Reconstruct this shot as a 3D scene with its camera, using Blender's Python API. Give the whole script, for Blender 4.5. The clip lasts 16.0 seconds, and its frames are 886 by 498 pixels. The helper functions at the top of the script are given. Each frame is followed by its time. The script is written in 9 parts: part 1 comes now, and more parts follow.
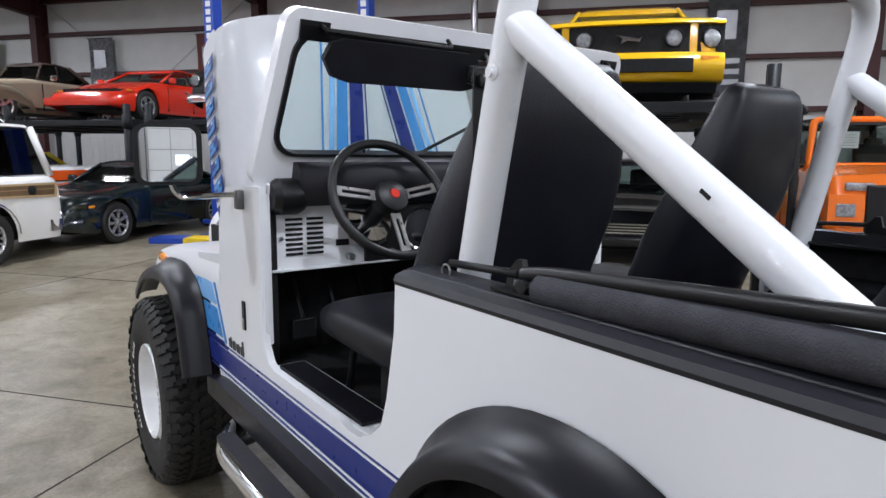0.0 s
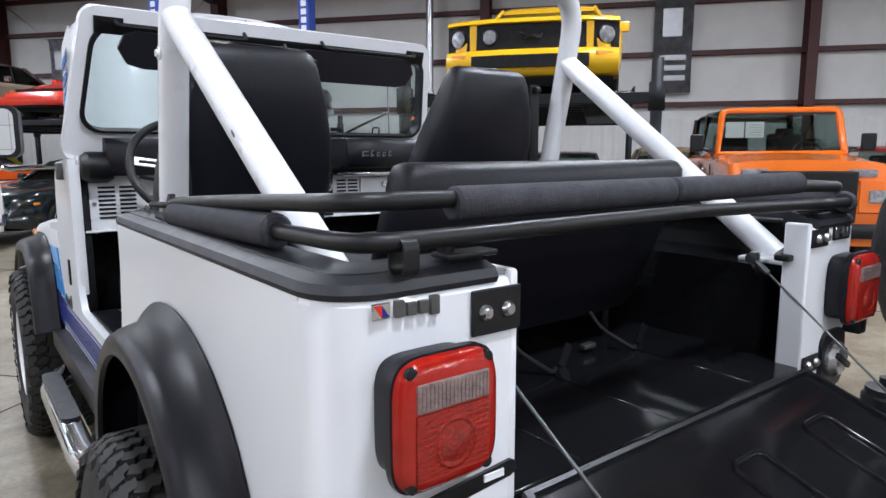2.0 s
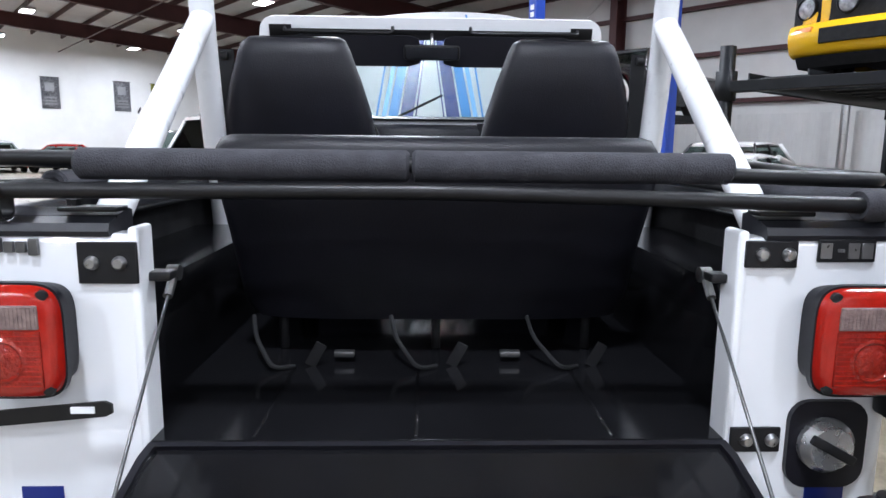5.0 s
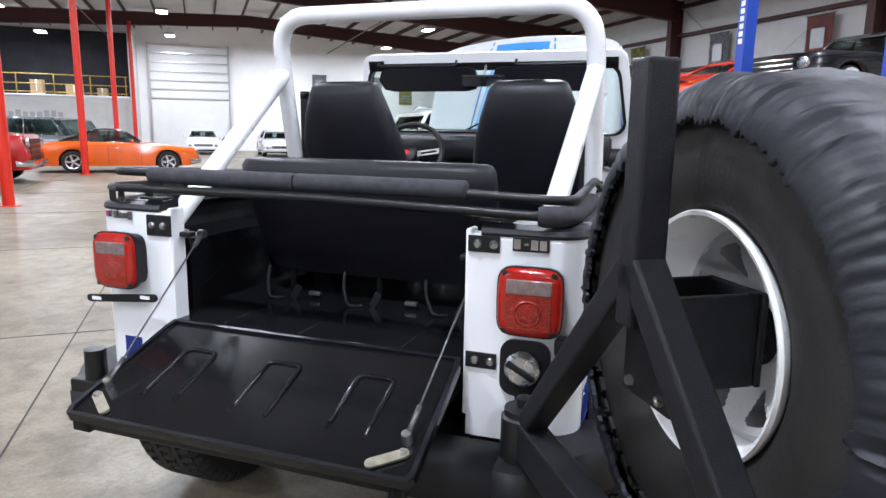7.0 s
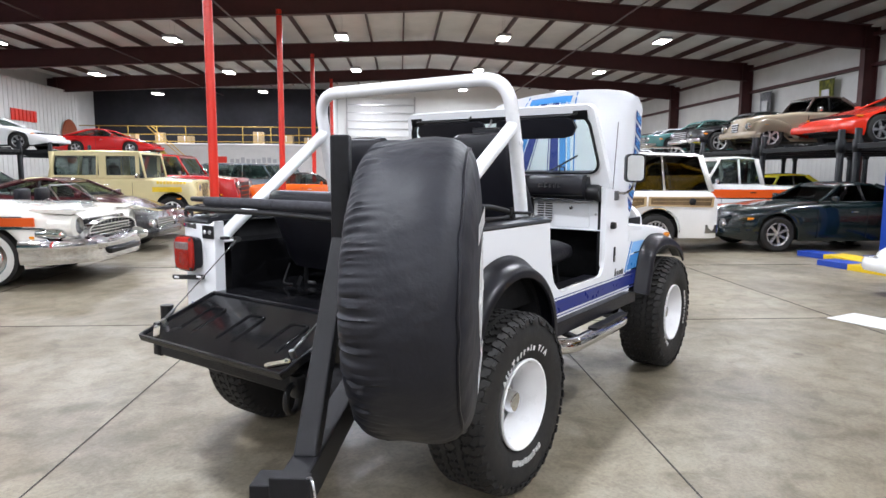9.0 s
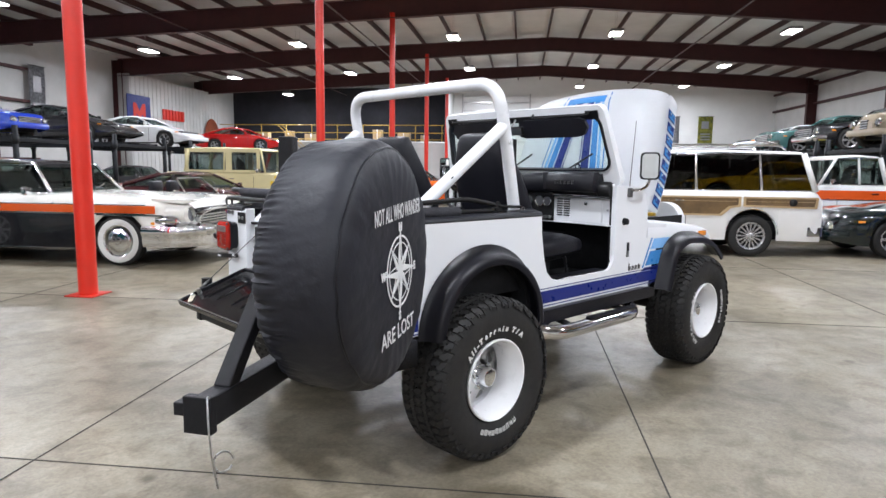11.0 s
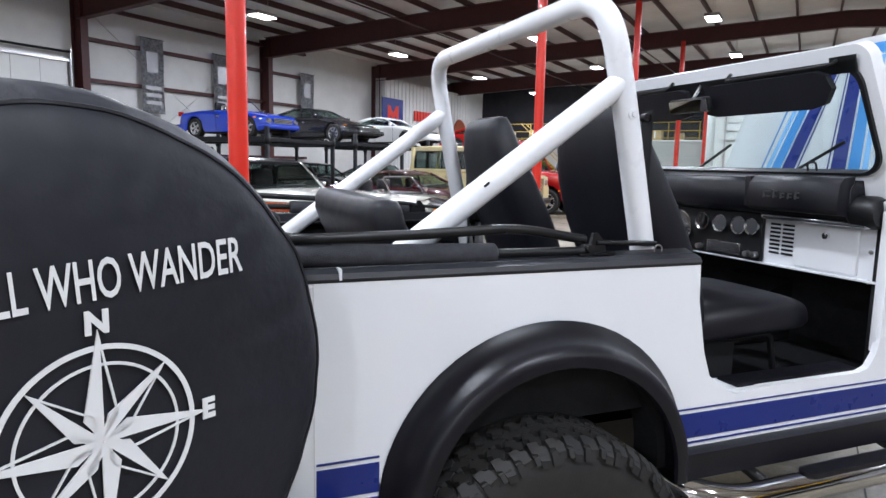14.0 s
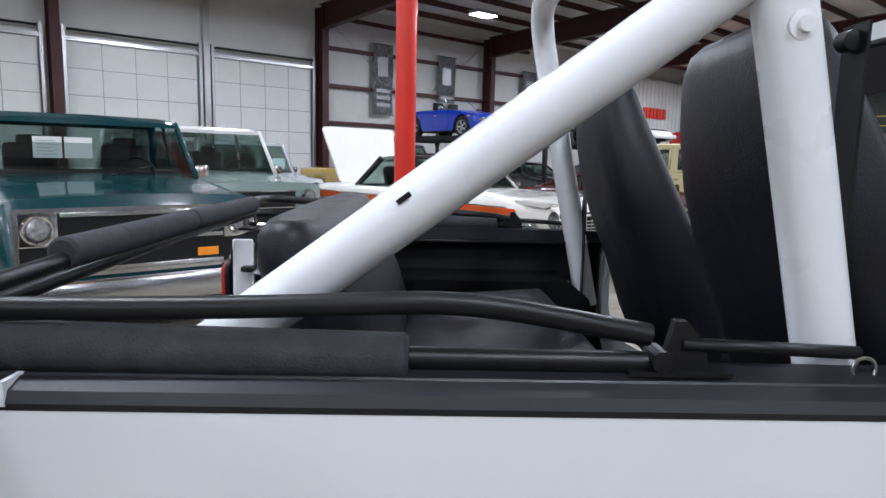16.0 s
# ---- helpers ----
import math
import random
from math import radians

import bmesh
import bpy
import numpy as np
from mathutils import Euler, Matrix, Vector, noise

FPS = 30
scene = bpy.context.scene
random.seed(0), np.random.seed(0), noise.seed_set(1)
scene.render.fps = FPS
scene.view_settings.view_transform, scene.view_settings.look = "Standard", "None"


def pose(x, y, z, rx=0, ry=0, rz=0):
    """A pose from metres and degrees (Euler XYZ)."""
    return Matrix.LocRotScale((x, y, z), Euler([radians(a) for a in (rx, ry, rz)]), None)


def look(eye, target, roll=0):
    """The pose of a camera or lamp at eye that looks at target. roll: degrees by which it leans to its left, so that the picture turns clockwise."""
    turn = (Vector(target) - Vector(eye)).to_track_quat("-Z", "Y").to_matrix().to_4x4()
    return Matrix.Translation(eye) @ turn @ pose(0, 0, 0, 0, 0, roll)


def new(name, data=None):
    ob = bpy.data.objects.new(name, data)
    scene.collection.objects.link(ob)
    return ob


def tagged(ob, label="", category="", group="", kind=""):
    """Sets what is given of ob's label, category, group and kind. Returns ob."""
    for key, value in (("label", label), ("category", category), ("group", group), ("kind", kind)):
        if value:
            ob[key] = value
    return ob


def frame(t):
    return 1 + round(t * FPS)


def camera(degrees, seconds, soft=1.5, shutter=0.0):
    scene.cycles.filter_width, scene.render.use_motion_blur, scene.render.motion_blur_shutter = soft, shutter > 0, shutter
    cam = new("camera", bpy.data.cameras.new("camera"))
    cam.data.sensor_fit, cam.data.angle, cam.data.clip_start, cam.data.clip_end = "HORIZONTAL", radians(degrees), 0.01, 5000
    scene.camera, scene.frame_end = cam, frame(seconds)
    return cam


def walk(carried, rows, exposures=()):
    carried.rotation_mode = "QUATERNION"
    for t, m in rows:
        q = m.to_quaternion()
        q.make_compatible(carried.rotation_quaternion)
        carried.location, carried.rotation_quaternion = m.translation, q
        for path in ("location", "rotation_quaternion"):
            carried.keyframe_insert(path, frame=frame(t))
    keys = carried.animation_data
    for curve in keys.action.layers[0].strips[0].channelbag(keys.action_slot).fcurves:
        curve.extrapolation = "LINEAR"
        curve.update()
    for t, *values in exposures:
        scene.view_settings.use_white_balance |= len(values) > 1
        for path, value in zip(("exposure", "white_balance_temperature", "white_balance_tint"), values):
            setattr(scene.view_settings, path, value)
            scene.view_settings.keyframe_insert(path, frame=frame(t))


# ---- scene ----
cam = camera(69.0, 16.0)
PATH = [
    (0, (-0.586, 1.428, 1.462), (1.016, 0.268, 1.169), 0.5),
    (0.5, (-0.832, 1.467, 1.451), (0.745, 0.273, 1.159), 0.4),
    (1, (-1.02, 1.387, 1.438), (0.54, 0.17, 1.145), 0.1),
    (1.5, (-1.186, 1.266, 1.414), (0.374, 0.049, 1.121), 0.0),
    (2, (-1.294, 1.092, 1.377), (0.278, -0.11, 1.083), -0.1),
    (2.5, (-1.377, 0.92, 1.364), (0.237, -0.225, 1.071), -0.1),
    (3, (-1.458, 0.757, 1.351), (0.24, -0.254, 1.04), -0.0),
    (3.5, (-1.538, 0.599, 1.356), (0.267, -0.2, 1.036), 0.1),
    (4, (-1.563, 0.443, 1.345), (0.326, -0.129, 1.021), 0.3),
    (4.2, (-1.563, 0.371, 1.336), (0.353, -0.098, 1.006), 0.4),
    (6.3, (-1.969, -0.543, 1.405), (-0.037, -0.15, 1.068), 1.0),
    (6.5, (-2.053, -0.623, 1.439), (-0.134, -0.194, 1.074), 1.1),
    (7, (-2.178, -0.927, 1.453), (-0.317, -0.287, 1.096), 1.0),
    (7.5, (-2.306, -1.23, 1.477), (-0.509, -0.421, 1.132), 0.7),
    (8, (-2.455, -1.528, 1.493), (-0.701, -0.618, 1.188), 0.7),
    (8.2, (-2.468, -1.681, 1.463), (-0.745, -0.705, 1.182), 0.5),
    (10.3, (-2.589, -2.837, 1.464), (-1.112, -1.513, 1.21), 0.6),
    (10.5, (-2.543, -2.89, 1.461), (-1.097, -1.531, 1.211), 0.6),
    (11, (-2.354, -2.959, 1.464), (-0.984, -1.524, 1.212), 0.7),
    (11.5, (-2.116, -2.967, 1.465), (-0.826, -1.459, 1.213), 0.7),
    (12, (-1.843, -2.928, 1.456), (-0.641, -1.35, 1.202), 0.8),
    (12.5, (-1.56, -2.821, 1.453), (-0.475, -1.16, 1.197), 0.9),
    (13, (-1.286, -2.592, 1.449), (-0.31, -0.865, 1.191), 1.0),
    (13.5, (-1.039, -2.366, 1.45), (-0.175, -0.582, 1.189), 1.0),
    (14, (-0.799, -2.129, 1.463), (-0.074, -0.284, 1.2), 1.1),
    (14.5, (-0.594, -1.928, 1.456), (-0.008, -0.034, 1.195), 1.2),
    (15, (-0.407, -1.73, 1.469), (0.033, 0.203, 1.208), 1.2),
    (15.5, (-0.226, -1.537, 1.46), (0.043, 0.428, 1.199), 1.2),
    (16, (-0.085, -1.378, 1.457), (-0.037, 0.602, 1.179), 1.3),
]
walk(cam, [(t, look(e, g, r)) for t, e, g, r in PATH], [(0, -0.27, 6220, 10), (1.5, -0.18, 6190, 10), (2.5, -0.01, 6110, 10), (4, 0.15, 6040, 10), (7, 0.22, 6130, 10), (8.2, 0.22, 6350, 10), (11, 0.06, 6320, 10), (12.5, 0.05, 6220, 10), (14, 0.01, 6120, 10), (15, -0.09, 6060, 10), (16, -0.29, 6050, 10)])

# ---- world and light: a closed hall lit by rows of high-bay lamps ----
world = bpy.data.worlds.new("world")
world.use_nodes = True
world.node_tree.nodes["Background"].inputs[0].default_value = (0.02, 0.022, 0.03, 1)
world.node_tree.nodes["Background"].inputs[1].default_value = 0.3
scene.world = world
LAMP_POWER = 320.0

# the hall stands turned against the jeep: u runs along the row of posts, v across to the door wall
HALL = Matrix.Rotation(radians(39.4), 4, "Z")


# ---- materials ----
def socket(n, key):
    return n.inputs[key]


def material(name, color, rough=0.5, metal=0.0, coat=0.0, var=0.06, scale=6.0, bump=0.0, bump_scale=60.0, fine=0.0,
             color2=None, rough_var=0.1, spec=0.5, emit=None, strength=0.0, transmission=0.0, ior=1.45, rand=0.0):
    m = bpy.data.materials.new(name)
    m.use_nodes = True
    nt = m.node_tree
    b = nt.nodes["Principled BSDF"]
    b.inputs["Roughness"].default_value = rough
    b.inputs["Metallic"].default_value = metal
    b.inputs["Coat Weight"].default_value = coat
    b.inputs["Coat Roughness"].default_value = 0.04
    b.inputs["Specular IOR Level"].default_value = spec
    b.inputs["IOR"].default_value = ior
    b.inputs["Transmission Weight"].default_value = transmission
    b.inputs["Base Color"].default_value = (*color, 1)
    if emit:
        b.inputs["Emission Color"].default_value = (*emit, 1)
        b.inputs["Emission Strength"].default_value = strength
    tc = nt.nodes.new("ShaderNodeTexCoord")
    if var or color2:
        n1 = nt.nodes.new("ShaderNodeTexNoise")
        n1.inputs["Scale"].default_value = scale
        n1.inputs["Detail"].default_value = 6
        n1.inputs["Roughness"].default_value = 0.6
        nt.links.new(tc.outputs["Object"], n1.inputs["Vector"])
        ramp = nt.nodes.new("ShaderNodeValToRGB")
        lo = color2 if color2 else tuple(max(0, c * (1 - var)) for c in color)
        hi = color if color2 else tuple(min(1, c * (1 + var)) for c in color)
        ramp.color_ramp.elements[0].position, ramp.color_ramp.elements[1].position = 0.3, 0.72
        ramp.color_ramp.elements[0].color = (*lo, 1)
        ramp.color_ramp.elements[1].color = (*hi, 1)
        nt.links.new(n1.outputs["Fac"], ramp.inputs["Fac"])
        out = ramp.outputs["Color"]
        if rand:
            info = nt.nodes.new("ShaderNodeObjectInfo")
            hsv = nt.nodes.new("ShaderNodeHueSaturation")
            mr = nt.nodes.new("ShaderNodeMapRange")
            mr.inputs["To Min"].default_value, mr.inputs["To Max"].default_value = 1 - rand, 1 + rand
            nt.links.new(info.outputs["Random"], mr.inputs["Value"])
            nt.links.new(mr.outputs["Result"], hsv.inputs["Value"])
            nt.links.new(out, hsv.inputs["Color"])
            out = hsv.outputs["Color"]
        nt.links.new(out, b.inputs["Base Color"])
        if rough_var:
            mr = nt.nodes.new("ShaderNodeMapRange")
            mr.inputs["To Min"].default_value = max(0.02, rough - rough_var)
            mr.inputs["To Max"].default_value = min(1, rough + rough_var)
            n2 = nt.nodes.new("ShaderNodeTexNoise")
            n2.inputs["Scale"].default_value = scale * 3.3
            n2.inputs["Detail"].default_value = 5
            nt.links.new(tc.outputs["Object"], n2.inputs["Vector"])
            nt.links.new(n2.outputs["Fac"], mr.inputs["Value"])
            nt.links.new(mr.outputs["Result"], b.inputs["Roughness"])
    if bump:
        n3 = nt.nodes.new("ShaderNodeTexNoise")
        n3.inputs["Scale"].default_value = bump_scale
        n3.inputs["Detail"].default_value = 4
        nt.links.new(tc.outputs["Object"], n3.inputs["Vector"])
        bp = nt.nodes.new("ShaderNodeBump")
        bp.inputs["Strength"].default_value = bump
        bp.inputs["Distance"].default_value = 0.01
        nt.links.new(n3.outputs["Fac"], bp.inputs["Height"])
        nt.links.new(bp.outputs["Normal"], b.inputs["Normal"])
    return m


def concrete_floor():
    """Sealed, stained grey-tan concrete with cloudy patches, small marks and a soft shine."""
    m = material("sealed_concrete", (0.40, 0.37, 0.31), 0.3, var=0.0, spec=0.28)
    nt = m.node_tree
    b = nt.nodes["Principled BSDF"]
    tc = nt.nodes.new("ShaderNodeTexCoord")
    cols = []
    for sc, lo, hi, a, z in ((0.55, (0.142, 0.122, 0.088), (0.322, 0.288, 0.226), 0.30, 0.66), (5.0, (0.60, 0.58, 0.54), (1, 1, 1), 0.30, 0.56),
                             (1.7, (0.72, 0.68, 0.60), (1.04, 1.03, 1.01), 0.27, 0.6), (45.0, (0.76, 0.755, 0.74), (1.03, 1.03, 1.03), 0.32, 0.6)):
        n = nt.nodes.new("ShaderNodeTexNoise")
        n.inputs["Scale"].default_value, n.inputs["Detail"].default_value, n.inputs["Roughness"].default_value = sc, 8, 0.62
        n.inputs["Distortion"].default_value = 0.6
        nt.links.new(tc.outputs["Object"], n.inputs["Vector"])
        r = nt.nodes.new("ShaderNodeValToRGB")
        r.color_ramp.elements[0].position, r.color_ramp.elements[1].position = a, z
        r.color_ramp.elements[0].color, r.color_ramp.elements[1].color = (*lo, 1), (*hi, 1)
        nt.links.new(n.outputs["Fac"], r.inputs["Fac"])
        cols.append(r.outputs["Color"])
    # scattered dark drips
    v = nt.nodes.new("ShaderNodeTexVoronoi")
    v.inputs["Scale"].default_value = 1.3
    nt.links.new(tc.outputs["Object"], v.inputs["Vector"])
    r = nt.nodes.new("ShaderNodeValToRGB")
    r.color_ramp.elements[0].position, r.color_ramp.elements[1].position = 0.03, 0.07
    r.color_ramp.elements[0].color, r.color_ramp.elements[1].color = (0.55, 0.53, 0.5, 1), (1, 1, 1, 1)
    nt.links.new(v.outputs["Distance"], r.inputs["Fac"])
    cols.append(r.outputs["Color"])
    cur = cols[0]
    for c in cols[1:]:
        mx = nt.nodes.new("ShaderNodeMixRGB")
        mx.blend_type = "MULTIPLY"
        mx.inputs[0].default_value = 1
        nt.links.new(cur, mx.inputs[1])
        nt.links.new(c, mx.inputs[2])
        cur = mx.outputs[0]
    nt.links.new(cur, b.inputs["Base Color"])
    n = nt.nodes.new("ShaderNodeTexNoise")
    n.inputs["Scale"].default_value, n.inputs["Detail"].default_value = 2.2, 8
    nt.links.new(tc.outputs["Object"], n.inputs["Vector"])
    mr = nt.nodes.new("ShaderNodeMapRange")
    mr.inputs["To Min"].default_value, mr.inputs["To Max"].default_value = 0.28, 0.52
    nt.links.new(n.outputs["Fac"], mr.inputs["Value"])
    nt.links.new(mr.outputs["Result"], b.inputs["Roughness"])
    return m


def paint(name, color, rough=0.22):
    return material(name, color, rough, coat=0.7, var=0.04, scale=3, rough_var=0.04)


M_FLOOR = concrete_floor()
M_JOINT = material("floor_joint", (0.045, 0.04, 0.035), 0.8)
M_WHITE = material("white_paint", (0.78, 0.79, 0.81), 0.32, coat=0.35, var=0.02, scale=1.5, rough_var=0.0)
M_TUBEWHITE = material("white_gloss_tube_paint", (0.78, 0.79, 0.81), 0.3, coat=0.5, var=0.03, bump=0.03, bump_scale=25)
M_BLACKGLOSS = material("black_gloss_paint", (0.007, 0.007, 0.008), 0.13, coat=0.0, spec=0.30, var=0.2, bump=0.02, bump_scale=8, rough_var=0.03)
M_BLACKSATIN = material("black_satin_powdercoat", (0.008, 0.008, 0.009), 0.40, spec=0.4, var=0.15, bump=0.05, bump_scale=300)
M_TEXBLACK = material("textured_black_powdercoat", (0.010, 0.010, 0.012), 0.5, spec=0.28, var=0.2, scale=40, bump=0.25, bump_scale=420)
M_FLARE = material("black_flare_plastic", (0.0085, 0.0083, 0.0115), 0.34, spec=0.32, var=0.12, scale=9, bump=0.06, bump_scale=500)
M_RAILTRIM = material("satin_black_rail_trim", (0.017, 0.0175, 0.022), 0.42, spec=0.5, var=0.12, scale=9, bump=0.06, bump_scale=500)
M_BRIGHT = material("bright_trim_metal", (0.66, 0.67, 0.69), 0.2, metal=1.0, var=0.03, rough_var=0.02)
M_RUBBER = material("tyre_rubber", (0.009, 0.009, 0.0095), 0.70, var=0.35, scale=9, bump=0.12, bump_scale=160, color2=(0.020, 0.018, 0.016))
M_VINYL = material("black_vinyl", (0.0075, 0.0075, 0.0110), 0.43, var=0.25, scale=5, spec=0.34, bump=0.12, bump_scale=240)
M_COVER = material("black_vinyl_cover", (0.0080, 0.0087, 0.0145), 0.56, var=0.2, scale=4, bump=0.35, bump_scale=22, spec=0.52)
M_FOAM = material("grey_black_foam", (0.043, 0.043, 0.050), 0.8, spec=0.3, var=0.25, scale=30, bump=0.3, bump_scale=330)
M_CARPET = material("black_liner", (0.013, 0.013, 0.014), 0.75, spec=0.25, var=0.3, scale=20, bump=0.15, bump_scale=300)
M_CHROME = material("chrome", (0.75, 0.76, 0.78), 0.08, metal=1.0, var=0.05, rough_var=0.04)
M_STEEL = material("brushed_steel", (0.5, 0.5, 0.5), 0.3, metal=1.0, var=0.12, scale=30)
M_RIM = material("white_wheel_paint", (0.86, 0.86, 0.86), 0.3, coat=0.4, var=0.03)
M_NAVY = material("navy_decal", (0.012, 0.024, 0.17), 0.3, var=0.05)
M_BLUE = material("mid_blue_decal", (0.055, 0.235, 0.56), 0.3, var=0.05)
M_LTBLUE = material("light_blue_decal", (0.22, 0.46, 0.80), 0.3, var=0.05)
M_RED = material("red_lens", (0.33, 0.010, 0.005), 0.12, var=0.15, scale=40, coat=0.35, bump=0.1, bump_scale=130)
M_REDDEEP = material("deep_red_prism_lens", (0.16, 0.006, 0.003), 0.10, var=0.7, scale=60, coat=0.5, bump=0.5, bump_scale=150, color2=(0.30, 0.014, 0.006))
M_HEADLAMP = material("headlamp_glass", (0.36, 0.37, 0.39), 0.10, metal=0.55, var=0.5, scale=25, bump=0.4, bump_scale=60)
M_ALLOY = material("silver_alloy", (0.55, 0.55, 0.56), 0.28, metal=0.85, var=0.08, scale=14)
M_CLEARLENS = material("clear_ribbed_lens", (0.21, 0.15, 0.14), 0.15, var=0.3, scale=60, coat=0.5, bump=0.3, bump_scale=200)
M_AMBER = material("amber_lens", (0.80, 0.27, 0.02), 0.2, var=0.05, coat=0.5)
M_MIRROR = material("mirror_glass", (0.85, 0.87, 0.88), 0.01, metal=1.0, var=0)
M_DECALW = material("white_print", (0.72, 0.72, 0.72), 0.6, var=0.04)
M_LETTER = material("raised_white_rubber", (0.62, 0.62, 0.60), 0.7, var=0.12, scale=30)
M_OXIDE = material("red_oxide_steel", (0.055, 0.014, 0.014), 0.55, var=0.15, scale=3)
M_PURLIN = material("dark_oxide_purlin", (0.05, 0.018, 0.017), 0.6, var=0.2, scale=2)
M_POST = material("gloss_red_post_paint", (0.62, 0.026, 0.012), 0.32, var=0.08, scale=2, coat=0.3, bump=0.03, bump_scale=12)
M_WALL = material("white_insulation_liner", (0.57, 0.565, 0.55), 0.55, var=0.07, scale=1.2, bump=0.2, bump_scale=2.5)
M_ROOF = material("white_roof_liner", (0.62, 0.615, 0.60), 0.6, var=0.1, scale=0.8, bump=0.25, bump_scale=2)
M_WHITEWALL = material("white_sheet_wall", (0.54, 0.535, 0.525), 0.5, var=0.06, scale=1.5)
M_ENDWALL = material("white_painted_end_wall", (0.78, 0.775, 0.76), 0.5, var=0.05, scale=0.8, bump=0.15, bump_scale=2)
M_DOORPANEL = material("white_sectional_door", (0.68, 0.68, 0.67), 0.4, var=0.04, scale=2)
M_LIFTBLUE = material("blue_lift_paint", (0.02, 0.06, 0.36), 0.35, var=0.1)
M_RACK = material("black_rack_steel", (0.010, 0.011, 0.013), 0.5, spec=0.25, var=0.3, scale=3)
M_YELLOW = material("yellow_rail_paint", (0.50, 0.32, 0.04), 0.5, var=0.15)
# near-black colour holds the shade deep inside the loft
M_DARKVOID = material("dark_loft_void", (0.012, 0.012, 0.016), 0.9, var=0.3, scale=1)
M_LAMP = material("lamp_diffuser", (0.9, 0.9, 0.9), 0.5, var=0, emit=(1.0, 0.97, 0.93), strength=26.0)
M_LAMPBODY = material("lamp_housing", (0.35, 0.35, 0.36), 0.4, metal=0.6)
M_YELLOWPAINT = material("bright_yellow_paint", (0.70, 0.48, 0.02), 0.4, var=0.12)
M_GLASSDARK = material("tinted_car_glass", (0.015, 0.02, 0.02), 0.04, var=0, coat=0.5, spec=0.8)
M_WHITEWALLTYRE = material("whitewall_rubber", (0.66, 0.65, 0.62), 0.6, var=0.06)


def clear_glass(name="clear_glass", tint=(0.90, 0.96, 0.95, 1), gloss=0.06):
    m = bpy.data.materials.new(name)
    m.use_nodes = True
    nt = m.node_tree
    nt.nodes.remove(nt.nodes["Principled BSDF"])
    gl = nt.nodes.new("ShaderNodeBsdfGlossy")
    gl.inputs["Roughness"].default_value = 0.02
    tr = nt.nodes.new("ShaderNodeBsdfTransparent")
    tr.inputs["Color"].default_value = tint
    mx = nt.nodes.new("ShaderNodeMixShader")
    mx.inputs[0].default_value = gloss
    nt.links.new(tr.outputs[0], mx.inputs[1])
    nt.links.new(gl.outputs[0], mx.inputs[2])
    nt.links.new(mx.outputs[0], nt.nodes["Material Output"].inputs[0])
    return m


M_GLASS = clear_glass()
M_CARGLASS = clear_glass("tinted_car_window", (0.50, 0.58, 0.56, 1), 0.11)
M_DARKGLASS = clear_glass("dark_tinted_car_window", (0.05, 0.058, 0.056, 1), 0.11)


# ---- mesh helpers ----
def part(name, bm, mat, parent=None, label="", angle=35, bevel=0.0):
    """Link a bmesh as one mesh object under a thing or under a part."""
    if bevel:
        es = [e for e in bm.edges if len(e.link_faces) == 2 and e.calc_face_angle(0) > 0.6]
        bmesh.ops.bevel(bm, geom=es, offset=bevel, segments=2, profile=0.6, affect="EDGES", clamp_overlap=True)
    bmesh.ops.recalc_face_normals(bm, faces=bm.faces)
    # broad flat faces keep their own normal, so that bevels do not bend their shading
    flat = []
    if len(bm.faces) < 4000:
        for f in bm.faces:
            a = f.calc_area()
            big = len(f.verts) > 4
            if not big:
                near = [g.calc_area() for e in f.edges for g in e.link_faces if g is not f and g.normal.dot(f.normal) < 0.9975]
                big = bool(near) and a > 5 * max(near)
            flat.append(not big)
        if all(flat):
            flat = []
    me = bpy.data.meshes.new(name)
    bm.to_mesh(me)
    bm.free()
    me.shade_smooth()
    me.set_sharp_from_angle(angle=radians(angle))
    if flat:
        me.polygons.foreach_set("use_smooth", flat)
    me.materials.append(mat)
    ob = new(name, me)
    if parent:
        ob.parent = parent
    if label:
        ob["label"] = label
    return ob


def thing(name, label, category, m=None, group="", kind=""):
    ob = new(name)
    ob.empty_display_size = 0.1
    if m is not None:
        ob.matrix_basis = m
    return tagged(ob, label, category, group, kind)


def merge(*bms):
    a = bms[0]
    for b in bms[1:]:
        me = bpy.data.meshes.new("tmp")
        b.to_mesh(me)
        a.from_mesh(me)
        bpy.data.meshes.remove(me)
        b.free()
    return a


def moved(bm, m):
    bm.transform(m)
    return bm


def box(x0, x1, y0, y1, z0, z1, bev=0.0, seg=2):
    bm = bmesh.new()
    bmesh.ops.create_cube(bm, size=1)
    bm.transform(Matrix.Translation(((x0 + x1) / 2, (y0 + y1) / 2, (z0 + z1) / 2)) @ Matrix.Diagonal((x1 - x0, y1 - y0, z1 - z0, 1)))
    if bev:
        bmesh.ops.bevel(bm, geom=bm.edges[:], offset=bev, segments=seg, profile=0.5, affect="EDGES", clamp_overlap=True)
    return bm


def rounded(pts, radii, n=5):
    """A polyline with its inner corners rounded."""
    pts = [Vector(p) for p in pts]
    if not isinstance(radii, (list, tuple)):
        radii = [radii] * len(pts)
    out = [pts[0]]
    for i in range(1, len(pts) - 1):
        a, b, c = pts[i - 1], pts[i], pts[i + 1]
        r = min(radii[i], (a - b).length * 0.49, (c - b).length * 0.49)
        p, q = b + (a - b).normalized() * r, b + (c - b).normalized() * r
        for k in range(n + 1):
            s = k / n
            out.append(p * (1 - s) ** 2 + b * 2 * s * (1 - s) + q * s * s)
    out.append(pts[-1])
    return out


